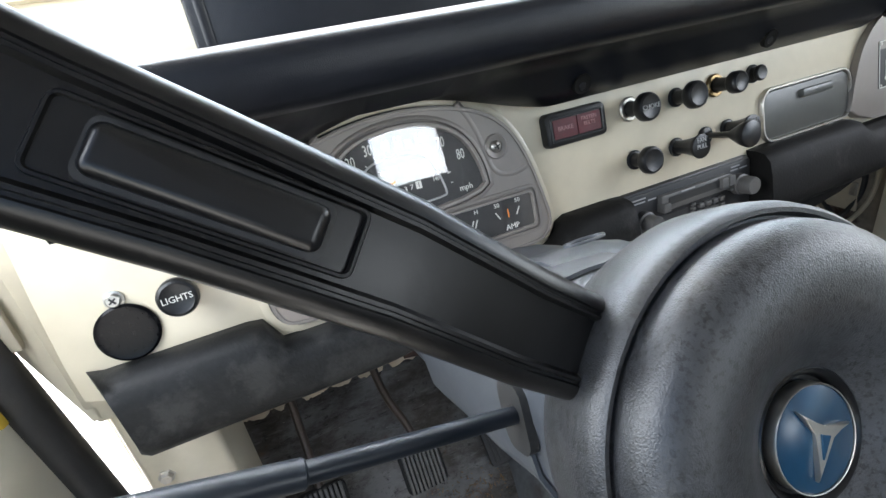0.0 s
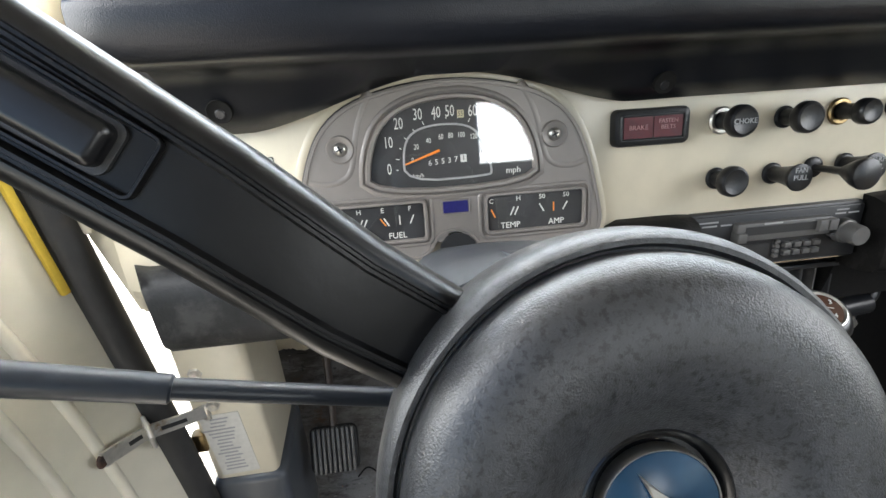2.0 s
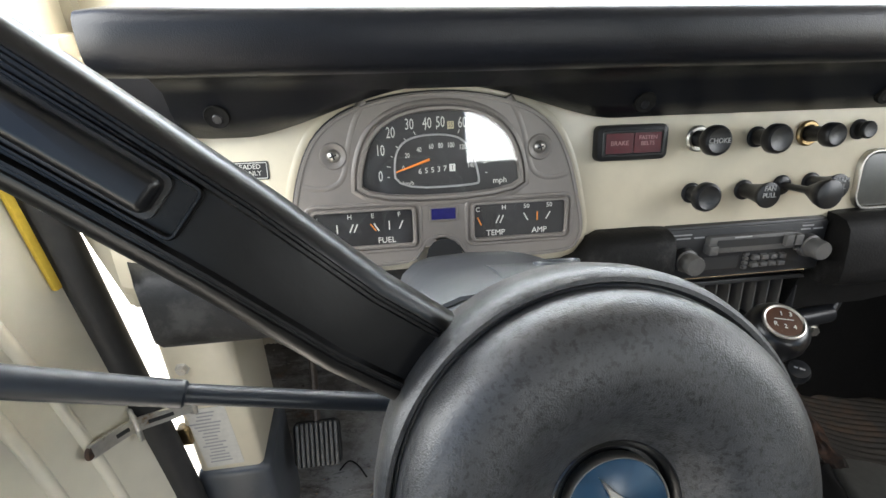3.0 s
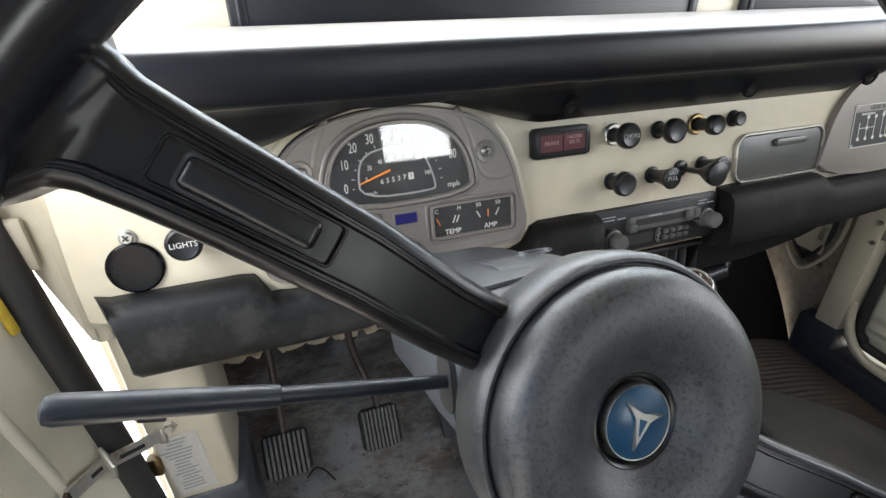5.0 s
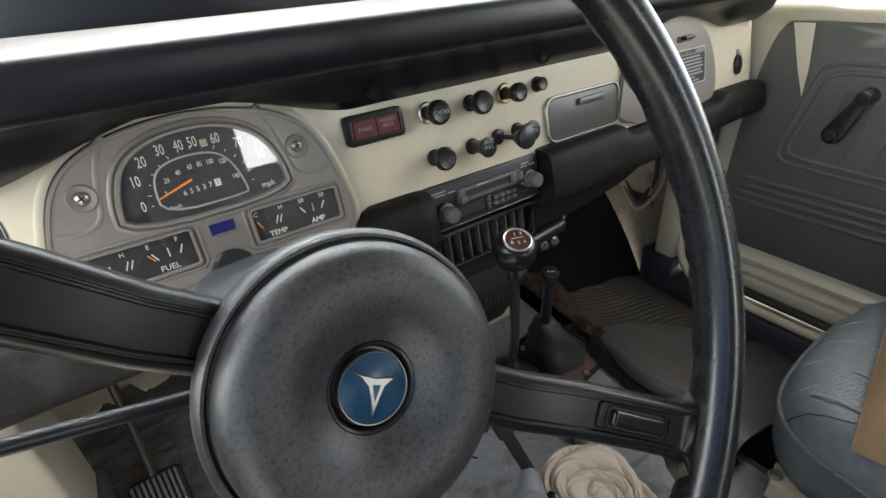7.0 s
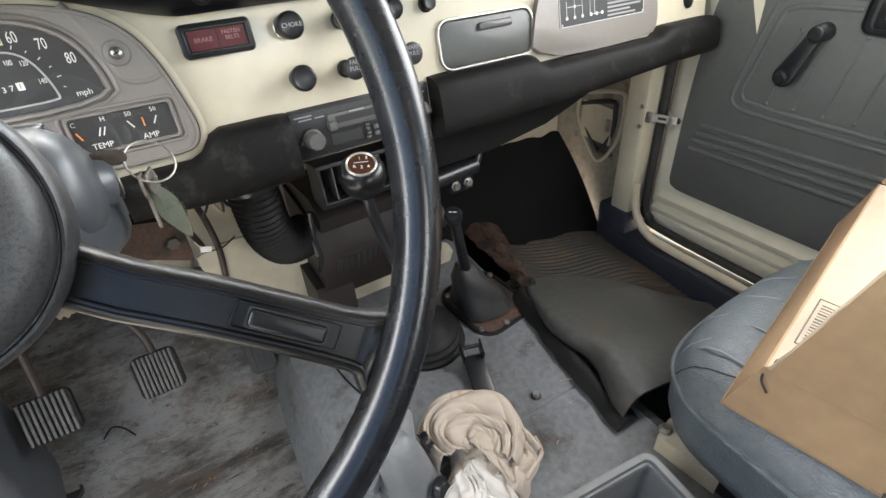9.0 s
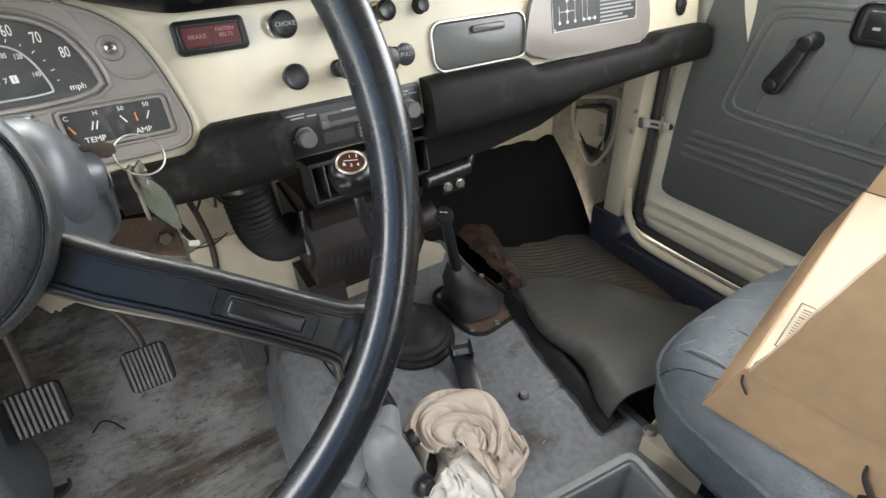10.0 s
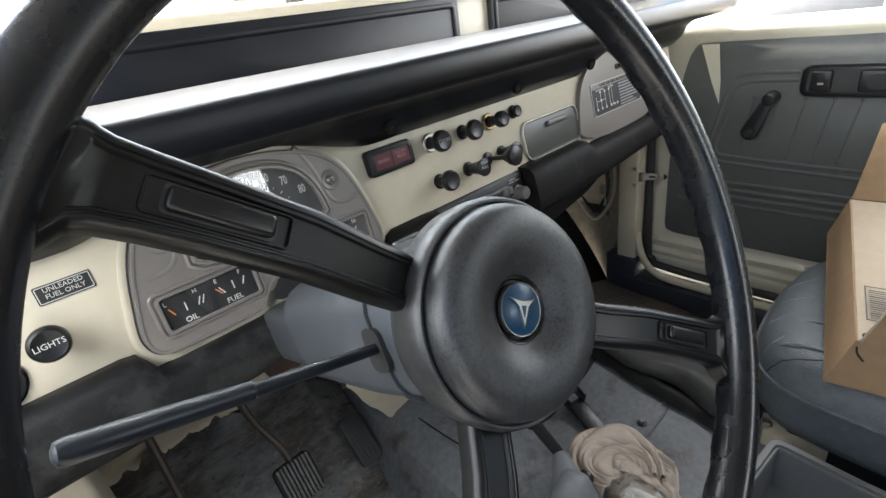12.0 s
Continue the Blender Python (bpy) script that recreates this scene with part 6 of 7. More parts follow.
# hand lever casting
hl = thing("lever_casting", (0.22, -0.26, 0.014), "grey cast lever mount with bolts and a dark rod", "lever mount")
cm = Matrix.Translation((0.230, -0.245, 0.05)) @ pose(0, 0, 0, 0, -8, 18)
part("casting", loft([[cm @ Vector((x * k, y * k2, z)) for x, y in rrect(0.06, 0.08, 0.027, 0, 0, 8)] for k, k2, z in ((1.18, 1.14, -0.036), (1.12, 1.06, -0.028), (1.02, 0.97, -0.015), (0.96, 0.90, 0.005), (0.90, 0.82, 0.025), (0.82, 0.70, 0.045), (0.72, 0.58, 0.060), (0.56, 0.46, 0.070), (0.34, 0.3, 0.076), (0.05, 0.05, 0.078))]), CAST, hl)
part("neck", rod(cm @ Vector((0.004, 0.006, 0.045)), (0.255, -0.203, 0.110), 0.024, 0.0125, 24, 0.004), CAST, hl)
part("ear", box((0.05, 0.03, 0.02), cm @ pose(-0.03, 0.035, -0.005, 0, 0, 20), 0.006), CAST, hl)
part("rod", rod((0.256, -0.205, 0.105), (0.238, -0.135, 0.195), 0.0085, 0.0095, 14), BOOT, hl)
part("sleeve", rod((0.2465, -0.168, 0.152), (0.236, -0.128, 0.204), 0.0125, 0.0135, 16, 0.002), BOOT, hl)
for p, d, r in (((0.034, -0.005, 0.02), (1, 0, 0.3), 0.012), ((-0.05, 0.05, 0.008), (0, 0.3, 1), 0.009), ((0.01, -0.045, -0.015), (0.4, -1, 0.3), 0.012)):
    b = part("bolt", lathe([(0, 0.012), (r * 0.85, 0.012), (r, 0.009), (r, 0.002), (r * 1.3, 0.0015), (r * 1.3, 0)], 24, aim(cm @ Vector(p), d)), BLACKMETAL if r > 0.01 else STEEL, hl)
    part("socket", lathe([(0, 0.0123), (r * 0.5, 0.0123), (r * 0.5, 0.0115)], 6, aim(cm @ Vector(p), d)), INKBLACK, b)

# towel
tw = thing("towel", (0.34, -0.27, 0.014), "crumpled beige and white cloth lying on the gearbox cover", "cloth")
def heap(cx, cy, rx, ry, h, turn, seed, wave, n=110, deep=0.012):
    """A gathered cloth: rounded folds with tight valleys that run over a low heap."""
    bm = BM()
    ca, sa = math.cos(turn), math.sin(turn)
    rows = []
    for i in range(n + 1):
        a = 2 * math.pi * i / n
        edge = 1 + 0.16 * noise.noise(Vector((math.cos(a) * 1.6, math.sin(a) * 1.6, seed))) + 0.05 * math.sin(7 * a + seed)
        row = []
        for j in range(56):
            r = j / 55
            x, y = math.cos(a) * r, math.sin(a) * r
            w1 = noise.noise(Vector((x * 1.1 + seed, y * 1.1, 0.3)))
            w2 = noise.noise(Vector((x * 2.4, y * 2.4 + seed, 1.7)))
            q = (x * ca + y * sa) * wave + 3.4 * w1 + 0.9 * w2
            p = (-x * sa + y * ca) * wave * 0.30 + 4.0 * w1 + 2.0 * w2 + seed
            fold = abs(math.sin(q)) ** 0.8 * (0.55 + 0.6 * abs(math.sin(p * 0.5)))
            cross = abs(math.sin(p)) ** 0.7
            body = max(1 - r ** 1.8, 0) ** 0.8
            z = h * body * (0.80 + 0.25 * w1) + (deep * fold + 0.0035 * cross + 0.0022 * (1 - abs(noise.noise(Vector((x * 4.2 + 2 * w1, y * 4.2, seed)))) * 2.2) + 0.0018 * noise.noise(Vector((x * 11, y * 11, seed)))) * min(1, 5 * (1 - r) + 0.15) + 0.0015
            row.append(bm.verts.new((cx + rx * x * edge + 0.004 * math.cos(q), cy + ry * y * edge + 0.004 * math.sin(q), 0.0146 + max(z - 0.008 * (r > 0.97), 0.001))))
        rows.append(row)
    for i in range(n):
        for j in range(55):
            vs = (rows[i][j], rows[i + 1][j], rows[i + 1][j + 1], rows[i][j + 1])
            bm.faces.new(vs)
    bmesh.ops.remove_doubles(bm, verts=bm.verts, dist=0.00002)
    return bm


def flap(a, b, c, d, sag, waves, seed, nu=80, nv=70):
    """A loose end of cloth from edge a-b down to edge d-c, bulging and waved towards its free edge."""
    a, b, c, d = map(Vector, (a, b, c, d))
    def fn(u, v):
        p = a.lerp(b, u).lerp(d.lerp(c, u), v)
        w = noise.noise(Vector((u * 2.2, v * 2.2, seed)))
        p.z += sag * math.sin(math.pi * v * 0.9) + 0.008 * v * math.sin(waves * u * math.pi + 2.5 * w + 1.2 * v) + 0.003 * w
        crease = abs(math.sin(waves * 1.3 * (u * 3 + v * 0.8) + 4 * w)) ** 0.6
        p.z += 0.0075 * (crease - 0.5) * min(1, 4 * v) + 0.0025 * abs(noise.noise(Vector((u * 9 + w * 3, v * 5, seed))))
        p += (d - a).normalized() * (0.010 * noise.noise(Vector((u * 3.0, seed, 2))) * v) + (b - a).normalized() * 0.006 * noise.noise(Vector((v * 3, seed, 6)))
        p.z = max(p.z, 0.0165)
        return p
    return sheet(fn, nu, nv, 0.0016)


def swirl(u, v):
    """The gathered cloth lies in an arc; its folds run along the arc and close up towards one end."""
    a = radians(172 - 232 * u)
    w = noise.noise(Vector((u * 2.6, v * 2.0, 4.1)))
    n2 = noise.noise(Vector((u * 6.0, v * 3.5, 8.7)))
    outer = 0.062 + 0.036 * math.sin(math.pi * min(u * 1.15, 1)) ** 0.7 + 0.010 * noise.noise(Vector((u * 5, 0.5, 2)))
    inner = 0.002 + 0.010 * u
    f = v ** 0.85
    r = outer + (inner - outer) * f
    body = min(v / 0.22, 1.0)
    body = math.sqrt(max(1 - (1 - body) ** 2, 0.0)) * (1 - 0.28 * max(v - 0.45, 0) / 0.55)
    q = v * (2.6 + 1.6 * u) + 0.55 * w + 0.9 * u
    fold = abs(math.sin(math.pi * q)) ** 0.55
    q2 = v * 7.0 - u * 3.0 + 1.4 * w
    small = abs(math.sin(math.pi * q2)) ** 0.7
    live = min(1.0, v / 0.12) * min(1.0, (1 - v) / 0.05 + 0.3)
    z = 0.0156 + (0.046 + 0.010 * math.sin(math.pi * u)) * body + live * (0.011 * (fold - 0.6) + 0.0032 * (small - 0.5) + 0.004 * n2)
    r += 0.004 * w + 0.003 * n2
    return Vector((0.325 + r * math.cos(a), -0.272 + r * math.sin(a), max(z, 0.0156)))


part("towel_fold", sheet(swirl, 150, 110, 0.0016), TOWEL, tw, "stained beige ribbed cloth gathered in an arc", sharp=180)
part("towel_core", heap(0.338, -0.292, 0.066, 0.056, 0.030, 0.9, 5.2, 5.0, 150, 0.010), TOWEL, tw, sharp=180)
part("towel_flap", flap((0.318, -0.266, 0.062), (0.384, -0.246, 0.056), (0.408, -0.314, 0.022), (0.332, -0.340, 0.034), 0.010, 2.4, 3.0), TOWEL, tw, "loose beige end with a rolled hem")
part("hem", sweep(curve_points([(0.332, -0.340, 0.034), (0.360, -0.336, 0.031), (0.388, -0.325, 0.026), (0.408, -0.313, 0.022), (0.416, -0.290, 0.020)], 6), 0.0036, 10), TOWEL, tw)
part("towel_end", heap(0.302, -0.312, 0.052, 0.046, 0.030, 2.2, 7.1, 6.0, 170, 0.0125), WHITECLOTH, tw, "white cloth end", sharp=180)
part("white_flap", flap((0.280, -0.288, 0.046), (0.325, -0.285, 0.052), (0.338, -0.372, 0.018), (0.262, -0.350, 0.018), 0.010, 3.1, 9.0), WHITECLOTH, tw, "white loose end")

# ---- passenger seat, box, console ----
seat = thing("passenger_seat", (0.77, -0.62, 0.05), "blue-grey vinyl passenger seat with pleats and white wear marks", "seat")
so = chaikin([(0.540, -0.46), (0.556, -0.395), (0.61, -0.352), (0.72, -0.338), (0.86, -0.338), (0.95, -0.36), (0.992, -0.42), (1.0, -0.60), (1.0, -0.98), (0.54, -0.98), (0.535, -0.60)], 3)
cen = Vector((0.77, -0.66))
rows = []
for k, z in ((0.93, 0.05), (0.975, 0.055), (0.995, 0.075), (1.0, 0.10), (1.004, 0.128), (1.010, 0.134), (1.004, 0.140), (0.995, 0.150), (0.97, 0.167), (0.93, 0.178), (0.86, 0.185), (0.72, 0.188), (0.5, 0.188), (0.25, 0.186), (0.02, 0.185)):
    rows.append([(cen.x + (x - cen.x) * k, cen.y + (y - cen.y) * k, z) for x, y in so])
part("cushion", loft(rows), SEATVINYL, seat, sharp=70)
for i in range(5):
    x = 0.600 + 0.075 * i
    part("pleat_seam", sweep(curve_points([(x, -0.352 - (0.03 if i == 0 else 0.0), 0.166), (x + 0.003, -0.40, 0.1845), (x + 0.005, -0.48, 0.1885), (x + 0.006, -0.95, 0.1885)], 6), 0.0016, 6), material("pale_seam_wear", (0.22, 0.24, 0.26), 0.6) if i == 0 else bpy.data.materials["pale_seam_wear"], seat)
part("piping", sweep([Vector((cen.x + (x - cen.x) * 1.008, cen.y + (y - cen.y) * 1.008, 0.134)) for x, y in so], 0.0042, 8, True), SEATVINYL, seat)
CRACK = [(0.572, -0.379), (0.574, -0.396), (0.577, -0.420), (0.584, -0.445)]
def seat_top(x, y, lift=0.0004):
    """The cushion's height over a point of the plan."""
    d = Vector((x, y)) - cen
    best = min(so, key=lambda q: (Vector(q) - cen).angle(d))
    k = d.length / (Vector(best) - cen).length
    prof = ((1.004, 0.140), (0.995, 0.150), (0.97, 0.167), (0.93, 0.178), (0.86, 0.185), (0.72, 0.188), (0.0, 0.188))
    for (k1, z1), (k0, z0) in zip(prof, prof[1:]):
        if k >= k0:
            return Vector((x, y, z0 + (z1 - z0) * min((k - k0) / (k1 - k0), 1) + lift))
    return Vector((x, y, 0.188 + lift))


for x0, y0, x1, y1 in ((0.594, -0.366, 0.625, -0.385), (0.661, -0.355, 0.685, -0.370), (0.733, -0.353, 0.761, -0.396), (0.793, -0.350, 0.831, -0.383)):
    part("wear_line", sweep([seat_top(x0 + (x1 - x0) * k / 6, y0 + (y1 - y0) * k / 6 + 0.002 * math.sin(k)) for k in range(7)], lambda k: 0.0004 + 0.0008 * math.sin(math.pi * k), 6, flat=0.6), bpy.data.materials["pale_seam_wear"], seat)
part("crack", sweep([seat_top(x, y) for x, y in chaikin(CRACK, 2, False)], 0.0009, 6), INKBLACK, seat, "dark crack in the vinyl")
part("worn_patch", prism(chaikin([(-0.02, -0.006), (0.0, 0.004), (0.022, 0.007), (0.026, 0.0), (0.005, -0.008)], 2), 0, 0.0006, Matrix.Translation((0.775, -0.400, 0.1835)) @ pose(0, 0, 0, 14, 0, -25)), material("pale_wear", (0.42, 0.45, 0.47), 0.6), seat, "white worn patch")
part("frame", box_between((0.56, -0.95, 0.0), (0.98, -0.42, 0.05), 0.01), BLACKMETAL, seat)
part("bracket", bevel(loft([[(0.545, -0.395, z), (0.585, -0.385, z), (0.60, -0.46, z), (0.555, -0.48, z)] for z in (0.012, 0.045)]), 0.004), CREAM_WORN, seat, "chipped cream seat bracket")
part("bracket_bolt", lathe([(0, 0.008), (0.006, 0.008), (0.007, 0.002), (0.010, 0.0015), (0.010, 0)], 12, Matrix.Translation((0.561, -0.395, 0.045))), STEEL, seat)

bx = thing("cardboard_box", (0.75, -0.58, 0.19), "brown cardboard box, pale top and raised flaps, on the seat", "box")
A = Vector((0.533, -0.454, 0.187))
Fd = Vector((0.407, 0.084, 0.043))
Sd = Vector((0.058, -0.31, -0.008))
Ud = Vector((0.010, -0.021, 0.073))


def quad_slab(a, b, c, d, th, bev=0.001):
    a, b, c, d = map(Vector, (a, b, c, d))
    nn = (b - a).cross(d - a).normalized() * th
    return bevel(loft([[a, b, c, d], [a + nn, b + nn, c + nn, d + nn]]), bev)


def worn_slab(a, b, c, d, th, amp, seed):
    """A board whose far edge, from d to c, is torn and uneven."""
    a, b, c, d = map(Vector, (a, b, c, d))
    def fn(u, v):
        e = amp * noise.noise(Vector((u * 14, seed, 0))) + amp * 0.5 * noise.noise(Vector((u * 45, seed, 3)))
        return (a.lerp(b, u)).lerp(d.lerp(c, u), v + (e * v if v > 0.9 else 0)) + (b - a).cross(d - a).normalized() * 0.003 * noise.noise(Vector((u * 3, v * 3, seed)))
    return sheet(fn, 60, 12, th)


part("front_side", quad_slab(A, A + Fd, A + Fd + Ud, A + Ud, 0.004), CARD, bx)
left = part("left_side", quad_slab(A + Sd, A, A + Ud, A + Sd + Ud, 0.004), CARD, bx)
part("base", quad_slab(A, A + Sd, A + Sd + Fd, A + Fd, 0.003), CARD, bx)
part("back_side", quad_slab(A + Sd + Fd, A + Sd, A + Sd + Ud, A + Sd + Fd + Ud, 0.004), CARD, bx)
part("right_side", quad_slab(A + Fd, A + Fd + Sd, A + Fd + Sd + Ud, A + Fd + Ud, 0.004), CARD, bx)
T0 = A + Ud + Vector((0.002, -0.002, 0.001))
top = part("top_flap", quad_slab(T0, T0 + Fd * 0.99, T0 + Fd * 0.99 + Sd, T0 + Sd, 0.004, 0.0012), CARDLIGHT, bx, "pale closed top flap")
F0 = A + Ud + Sd * 0.02
part("raised_flap", worn_slab(F0, F0 + Sd * 0.98, F0 + Sd * 0.98 + Vector((-0.004, -0.04, 0.185)), F0 + Vector((-0.002, -0.050, 0.183)), 0.004, 0.012, 2.0), CARD, bx, "worn brown flap standing up")
part("crease", sweep([F0 + Sd * (0.97 * k / 8) + Vector((-0.001, 0, 0.001)) for k in range(9)], 0.0018, 6), CARDLIGHT, bx)
part("worn_edge", sweep([F0 + Vector((-0.002, -0.050, 0.182)) + (Sd * 0.98 + Vector((-0.002, 0.010, 0.002))) * (k / 12) + Vector((0, 0, 0.0015 * noise.noise(Vector((k * 0.9, 2, 1))))) for k in range(13)], 0.0026, 6), CARDLIGHT, bx, "frayed pale edge")
part("worn_edge", sweep([F0 + Vector((-0.002, -0.050, 0.182)) * (k / 10) + Vector((0, 0.002 * noise.noise(Vector((k * 1.3, 5, 1))), 0)) for k in range(11)], 0.0024, 6), CARDLIGHT, bx, "frayed pale edge")
E0 = T0 + Fd
part("end_flap", worn_slab(E0, E0 + Sd, E0 + Sd + Vector((0.055, 0, 0.13)), E0 + Vector((0.050, -0.012, 0.13)), 0.004, 0.01, 5.0), CARD, bx, "cardboard flap standing up")
bu, bv = Fd.normalized(), Sd.normalized()
bmt = Matrix((bu, -bv, bu.cross(-bv).normalized())).transposed().to_4x4()
bmt.translation = A + Ud + Fd * 0.215 + Sd * 0.12 + bu.cross(-bv).normalized() * 0.0060
part("barcode_frame", ring(rrect(0.082, 0.056, 0.001), 0.0016, 0.0, 0.0006, bmt @ pose(-0.006, -0.001, 0)), INKBLACK, top)
rnd = random.Random(3)
for i in range(14):
    part("barcode_bar", box((rnd.choice((0.0009, 0.0016, 0.0024)), 0.046, 0.0004), bmt @ pose(-0.040 + 0.0050 * i, -0.001, 0.0002)), INKBLACK, top)
LS = lambda s, u: A + Sd * s + Ud * u + Vector((-0.0052, 0, 0))
part("pen_mark", sweep(curve_points([LS(0.015, 0.93), LS(0.03, 0.80), LS(0.065, 0.66)], 5), 0.0012, 6), INKBLACK, left, "black pen stroke")
part("pen_mark", sweep(curve_points([LS(0.40, 0.62), LS(0.43, 0.40), LS(0.50, 0.12), LS(0.53, 0.02)], 6), lambda k: 0.0010 + 0.0014 * math.sin(math.pi * k), 8), INKBLACK, left, "black pen stroke")
part("torn_corner", lathe([(0, 0.002), (0.004, 0.0025), (0.006, 0.001), (0.0065, -0.001), (0, -0.001)], 9, Matrix.Translation(T0 + Fd * 0.012 + Sd * 0.03 + Vector((0, 0, 0.006)))), INKBLACK, bx)

con = thing("console_bin", (0.48, -0.47, 0.014), "grey plastic console bin with an open top", "console")
co = rrect(0.15, 0.20, 0.02, 0, 0, 5)
cmx = Matrix.Translation((0.400, -0.508, 0.0)) @ pose(0, 0, 0, 0, 0, -6)
part("bin", ring(co, 0.016, 0.0145, 0.101, cmx), CONSOLE, con)
part("base", prism(inset_outline(co, 0.004), 0.0145, 0.024, cmx), CONSOLE, con)
part("lip", ring(inset_outline(co, 0.012), 0.005, 0.090, 0.0965, cmx), CONSOLE, con)

# seam of the access plate in the gearbox cover
sm = thing("cover_seam", (0.28, -0.08, 0.014), "dark sealed seam of the access plate", "seam")
part("bead", sweep(curve_points([(0.222, 0.10, 0.0155), (0.226, 0.0, 0.0150), (0.238, -0.065, 0.0150), (0.252, -0.090, 0.0150)], 8), 0.0017, 6, flat=0.6), DARK, sm)

# ---- small things ----
# dust, grit and plant bits on the driver's floor
rnd = random.Random(21)
bits = BM()
for i in range(420):
    near = rnd.random() < 0.5
    if near:
        x, y = rnd.gauss(0.06, 0.05), rnd.gauss(0.13, 0.03)
    else:
        x, y = rnd.uniform(-0.27, 0.11), rnd.uniform(-0.15, 0.22)
    x = min(max(x, -0.28), 0.112)
    z = -0.101 if y < 0.03 else (-0.100 + (y - 0.03) * 0.16 if y < 0.10 else -0.088 + (y - 0.09) * 0.62)
    ln_, w_ = rnd.choice((0.002, 0.003, 0.004, 0.009)), rnd.choice((0.0007, 0.0010, 0.0014))
    add(bits, box((ln_, w_, 0.0010), Matrix.Translation((x, y, z + 0.004)) @ pose(0, 0, 0, rnd.uniform(0, 40), rnd.uniform(-20, 20), rnd.uniform(0, 180))))
single("floor_debris", bits, material("dry_plant_bits", (0.20, 0.13, 0.07), 0.9, vary=0.5, scale=60), "dry plant bits and grit scattered on the footwell floor", "debris", kind="stuff")
leaf = thing("dry_twig", (-0.13, 0.14, -0.06), "thin dark curled twig lying on the footwell floor", "twig")
part("stem", sweep(curve_points([(-0.154, 0.148, -0.048), (-0.138, 0.158, -0.040), (-0.122, 0.150, -0.044), (-0.108, 0.132, -0.054)], 5), 0.0014, 6), DARK, leaf)
hole = thing("drain_plug", (-0.216, 0.03, -0.10), "dark oval drain hole with a raised rubber edge", "drain hole")
part("edge", lathe([(0.017, 0.0), (0.017, 0.004), (0.0145, 0.005), (0.012, 0.003), (0.012, 0.0)], 28, Matrix.Translation((-0.214, 0.098, -0.084)) @ pose(0, 0, 0, 12, 0, 0)), RUBBER, hole)
part("hole", lathe([(0, 0.0025), (0.0122, 0.0025), (0.0122, 0.0)], 28, Matrix.Translation((-0.214, 0.098, -0.084)) @ pose(0, 0, 0, 12, 0, 0)), INKBLACK, hole)
# grit on the gearbox cover
bits = BM()
for i in range(110):
    x, y = rnd.uniform(0.24, 0.56), rnd.uniform(-0.42, 0.05)
    ln_ = rnd.choice((0.0015, 0.002, 0.003, 0.007))
    add(bits, box((ln_, 0.0009, 0.0008), Matrix.Translation((x, y, 0.0150)) @ pose(0, 0, 0, 0, 0, rnd.uniform(0, 180))))
single("cover_debris", bits, material("pale_grit", (0.30, 0.25, 0.18), 0.9, vary=0.4, scale=60), "pale grit and straw scattered on the gearbox cover", "debris", kind="stuff")
straw = thing("straw", (0.53, -0.25, 0.0146), "thin curved straw lying on the gearbox cover", "straw")
part("stem", sweep(curve_points([(0.520, -0.232, 0.0156), (0.540, -0.240, 0.0160), (0.548, -0.262, 0.0156)], 6), 0.0008, 6), CARDLIGHT, straw)
# red tipped cable by the gear lever
cab = thing("red_tipped_cable", (0.315, 0.01, 0.0146), "black cable with a red sleeve beside the gear lever boot", "cable")
part("sleeve", rod((0.300, 0.100, 0.036), (0.304, 0.018, 0.026), 0.0062, 0.0062, 14, 0.001), REDPAINT, cab, "bright red sleeve")
part("cable", sweep(curve_points([(0.304, 0.018, 0.026), (0.306, -0.030, 0.018), (0.300, -0.058, 0.017), (0.272, -0.04, 0.017), (0.262, 0.02, 0.018), (0.27, 0.09, 0.022)], 8), 0.0026, 8), BLACKMETAL, cab)
# wires under the dashboard
wires = thing("hanging_wires", (0.17, 0.09, 0.40), "thin wires hanging behind the column under the dashboard", "wires")
for k, (dx, col) in enumerate(((0.0, CARDLIGHT), (0.012, BLACKMETAL), (0.024, YELLOW), (-0.012, BLACKMETAL), (0.034, BRASS))):
    part("wire", sweep(curve_points([(0.135 + dx, 0.10, 0.42), (0.130 + dx * 1.4, 0.085, 0.36 - 0.01 * k), (0.142 + dx, 0.09, 0.32 + 0.008 * k), (0.150 + dx * 0.6, 0.16, 0.33), (0.15 + dx, 0.33, 0.30)], 8), 0.0020, 6), col, wires)
pp = thing("brake_pipe", (0.115, 0.14, 0.20), "tarnished brown pipe bent down the firewall", "pipe")
part("pipe", sweep(curve_points([(0.112, 0.330, 0.40), (0.111, 0.18, 0.372), (0.112, 0.146, 0.325), (0.118, 0.144, 0.285), (0.121, 0.144, 0.235), (0.116, 0.144, 0.185), (0.110, 0.146, 0.150)], 8), 0.0048, 12), PEDALARM, pp)
part("clip_wire", sweep(curve_points([(0.100, 0.146, 0.236), (0.112, 0.136, 0.240), (0.128, 0.137, 0.240), (0.150, 0.148, 0.246)], 6), 0.0013, 8), RUST, pp)
br = thing("column_bracket", (0.055, 0.09, 0.30), "rusty brown column bracket under the dashboard", "bracket")
part("plate", bevel(loft([[(x, 0.075, z0), (x, 0.078, z1), (x, 0.115, z1), (x, 0.112, z0)] for x, z0, z1 in ((-0.02, 0.300, 0.345), (0.035, 0.290, 0.345), (0.085, 0.268, 0.335))]), 0.004), RUST, br)
part("nut", lathe([(0, 0.010), (0.008, 0.010), (0.0095, 0.008), (0.0095, 0), (0, 0)], 6, aim((0.068, 0.076, 0.305), (0.1, -1, 0.2))), PEDALARM, br)
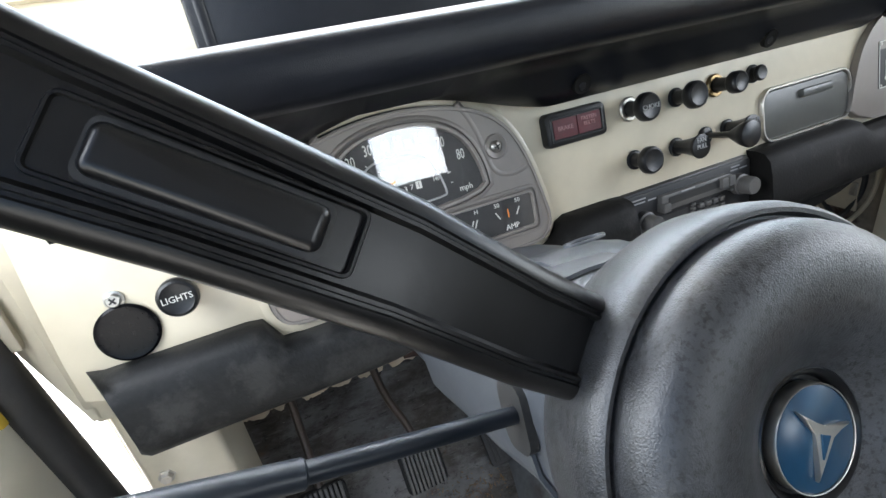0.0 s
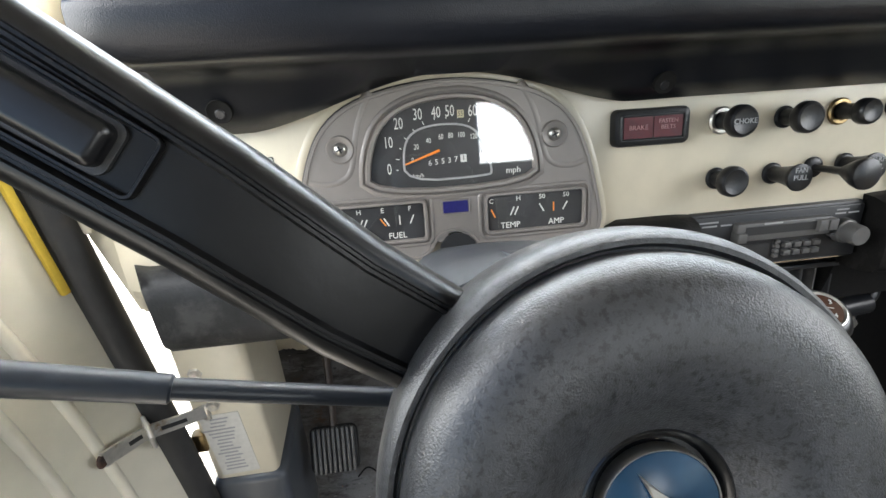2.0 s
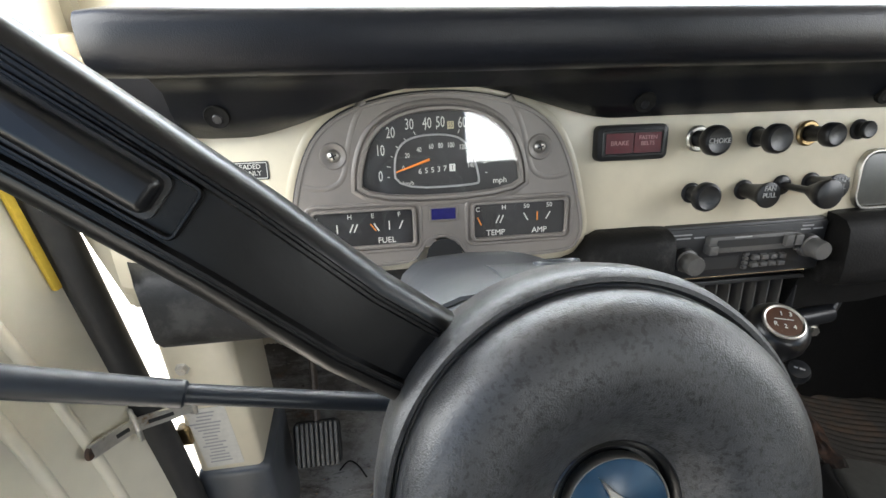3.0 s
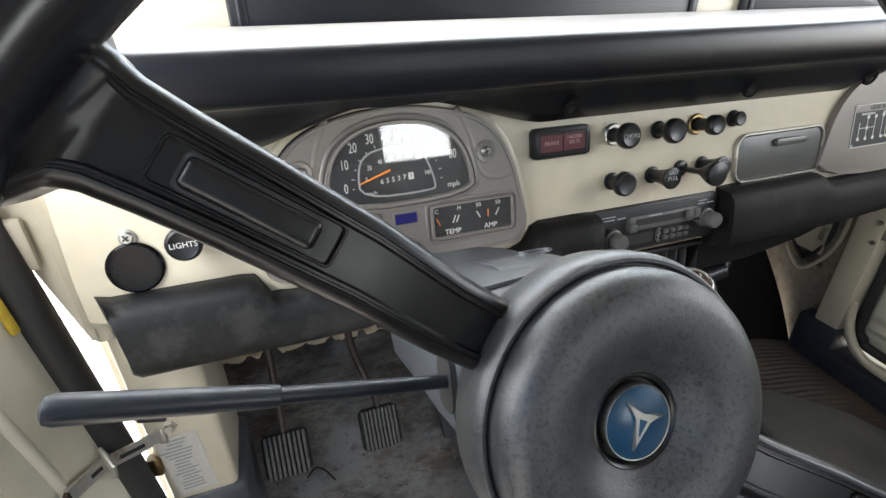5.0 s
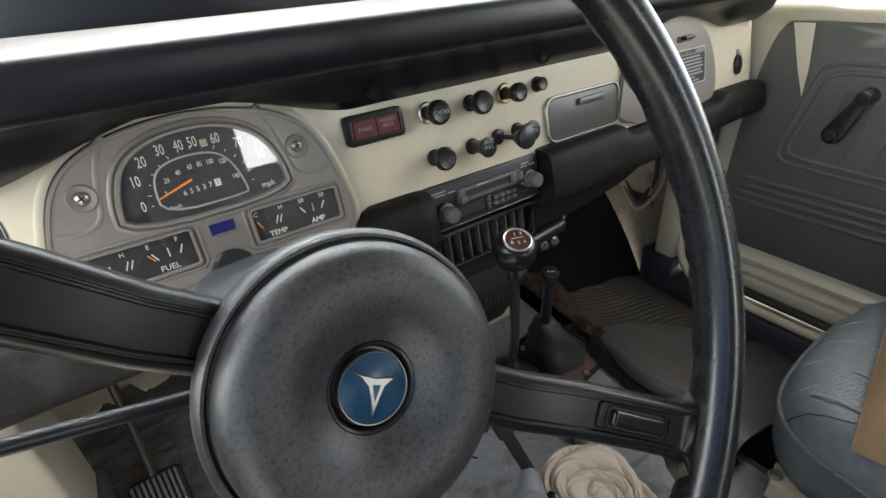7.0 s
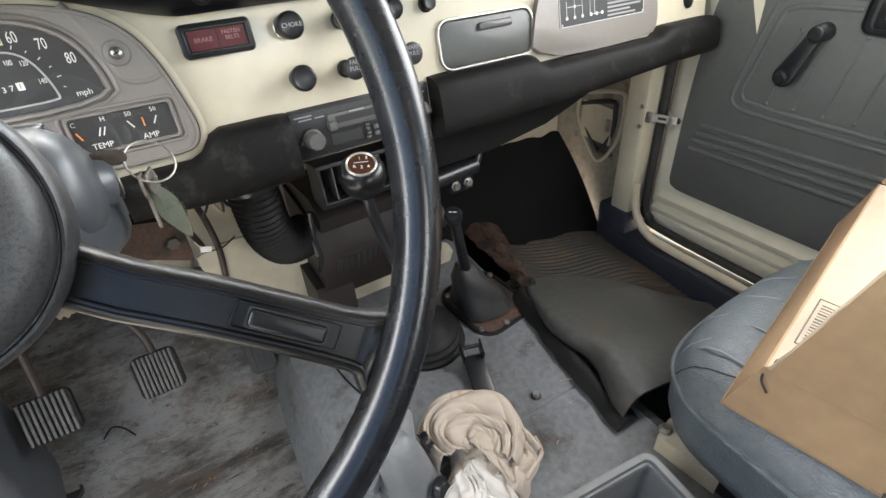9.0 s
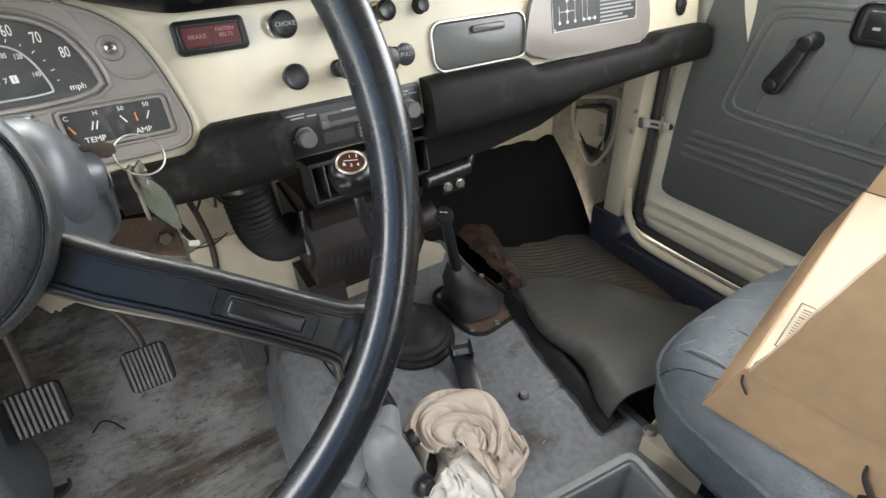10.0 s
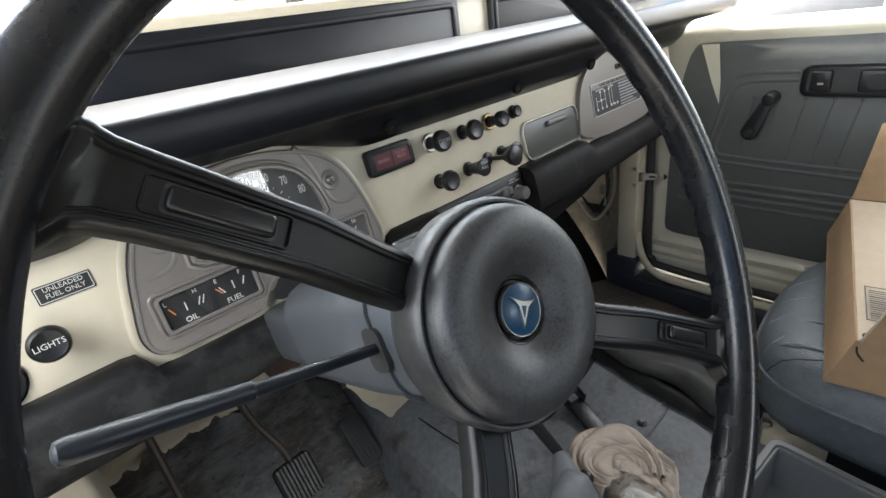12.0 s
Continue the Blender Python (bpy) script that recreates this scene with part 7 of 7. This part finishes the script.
part("stay", rod((0.082, 0.080, 0.345), (0.100, 0.120, 0.262), 0.0045, 0.0045, 10), PEDALARM, br)
# black pouch on the seat beside the box
bag = thing("black_pouch", (0.60, -0.62, 0.19), "black plastic pouch with blue print lying on the seat", "pouch")


def pouch(u, v):
    p = Vector((0.548 + 0.15 * u, -0.600 - 0.16 * v + 0.02 * u, 0.190))
    p.z += 0.030 * (math.sin(math.pi * u) * math.sin(math.pi * v)) ** 0.5 + 0.004 * noise.noise(Vector((u * 5, v * 5, 2)))
    return p


part("body", sheet(pouch, 24, 24, 0.002), BLACKMETAL, bag)
part("print_stripe", sweep([pouch(0.10 + 0.5 * k / 12, 0.16 + 0.10 * math.sin(k / 3)) + Vector((0, 0, 0.003)) for k in range(13)], 0.003, 6, flat=0.4), material("blue_print", (0.05, 0.30, 0.45), 0.5), bag)
# parked car outside the passenger window
car = thing("parked_car", (6.2, 1.2, -0.78), "pale parked car with a red line along its side", "car")


def car_row(y, pts):
    return [(x, y, z) for x, z in pts]


body_ = [(5.5, -0.55), (5.48, -0.1), (5.55, 0.12), (7.1, 0.12), (7.15, -0.1), (7.15, -0.55)]
part("body", bevel(loft([car_row(y, [(6.3 + (x - 6.3) * k, z) for x, z in body_]) for y, k in ((-1.2, 0.92), (-1.0, 1.0), (2.6, 1.0), (2.9, 0.92))]), 0.04), WHITEPAINT, car)
cabin = part("cabin", bevel(loft([car_row(-0.4, [(5.62, 0.10), (6.98, 0.10), (6.9, 0.12), (5.7, 0.12)]), car_row(0.1, [(5.60, 0.10), (7.0, 0.10), (6.75, 0.62), (5.85, 0.62)]), car_row(1.3, [(5.60, 0.10), (7.0, 0.10), (6.75, 0.64), (5.85, 0.64)]), car_row(1.9, [(5.62, 0.10), (6.98, 0.10), (6.9, 0.14), (5.7, 0.14)])]), 0.03), WHITEPAINT, car)
part("side_window", box((0.02, 1.0, 0.34), Matrix.Translation((5.735, 0.7, 0.36)) @ pose(0, 0, 0, 0, 26, 0), 0.005), CONSOLE, cabin)
part("red_line", box((0.02, 3.5, 0.05), Matrix.Translation((5.49, 0.8, 0.03)), 0.005), REDPAINT, car)
for wy in (-0.6, 2.1):
    tyre = part("wheel", rod((5.50, wy, -0.47), (5.72, wy, -0.47), 0.31, 0.31, 28, 0.03), RUBBER, car)
    part("rim", rod((5.495, wy, -0.47), (5.52, wy, -0.47), 0.19, 0.19, 24, 0.01), STEEL, tyre)
# wiper arm outside the windscreen
wp = thing("wiper", (0.15, 0.095, 0.752), "black wiper arm and blade outside the windscreen", "wiper")
part("arm", sweep([Vector((0.09, 0.100, 0.765)), Vector((0.20, 0.098, 0.760)), Vector((0.36, 0.096, 0.790))], 0.004, 8), BLACKMETAL, wp)
part("blade", box((0.30, 0.006, 0.010), Matrix.Translation((0.30, 0.096, 0.775)) @ pose(0, 0, 0, 0, -7, 0), 0.002), RUBBER, wp)
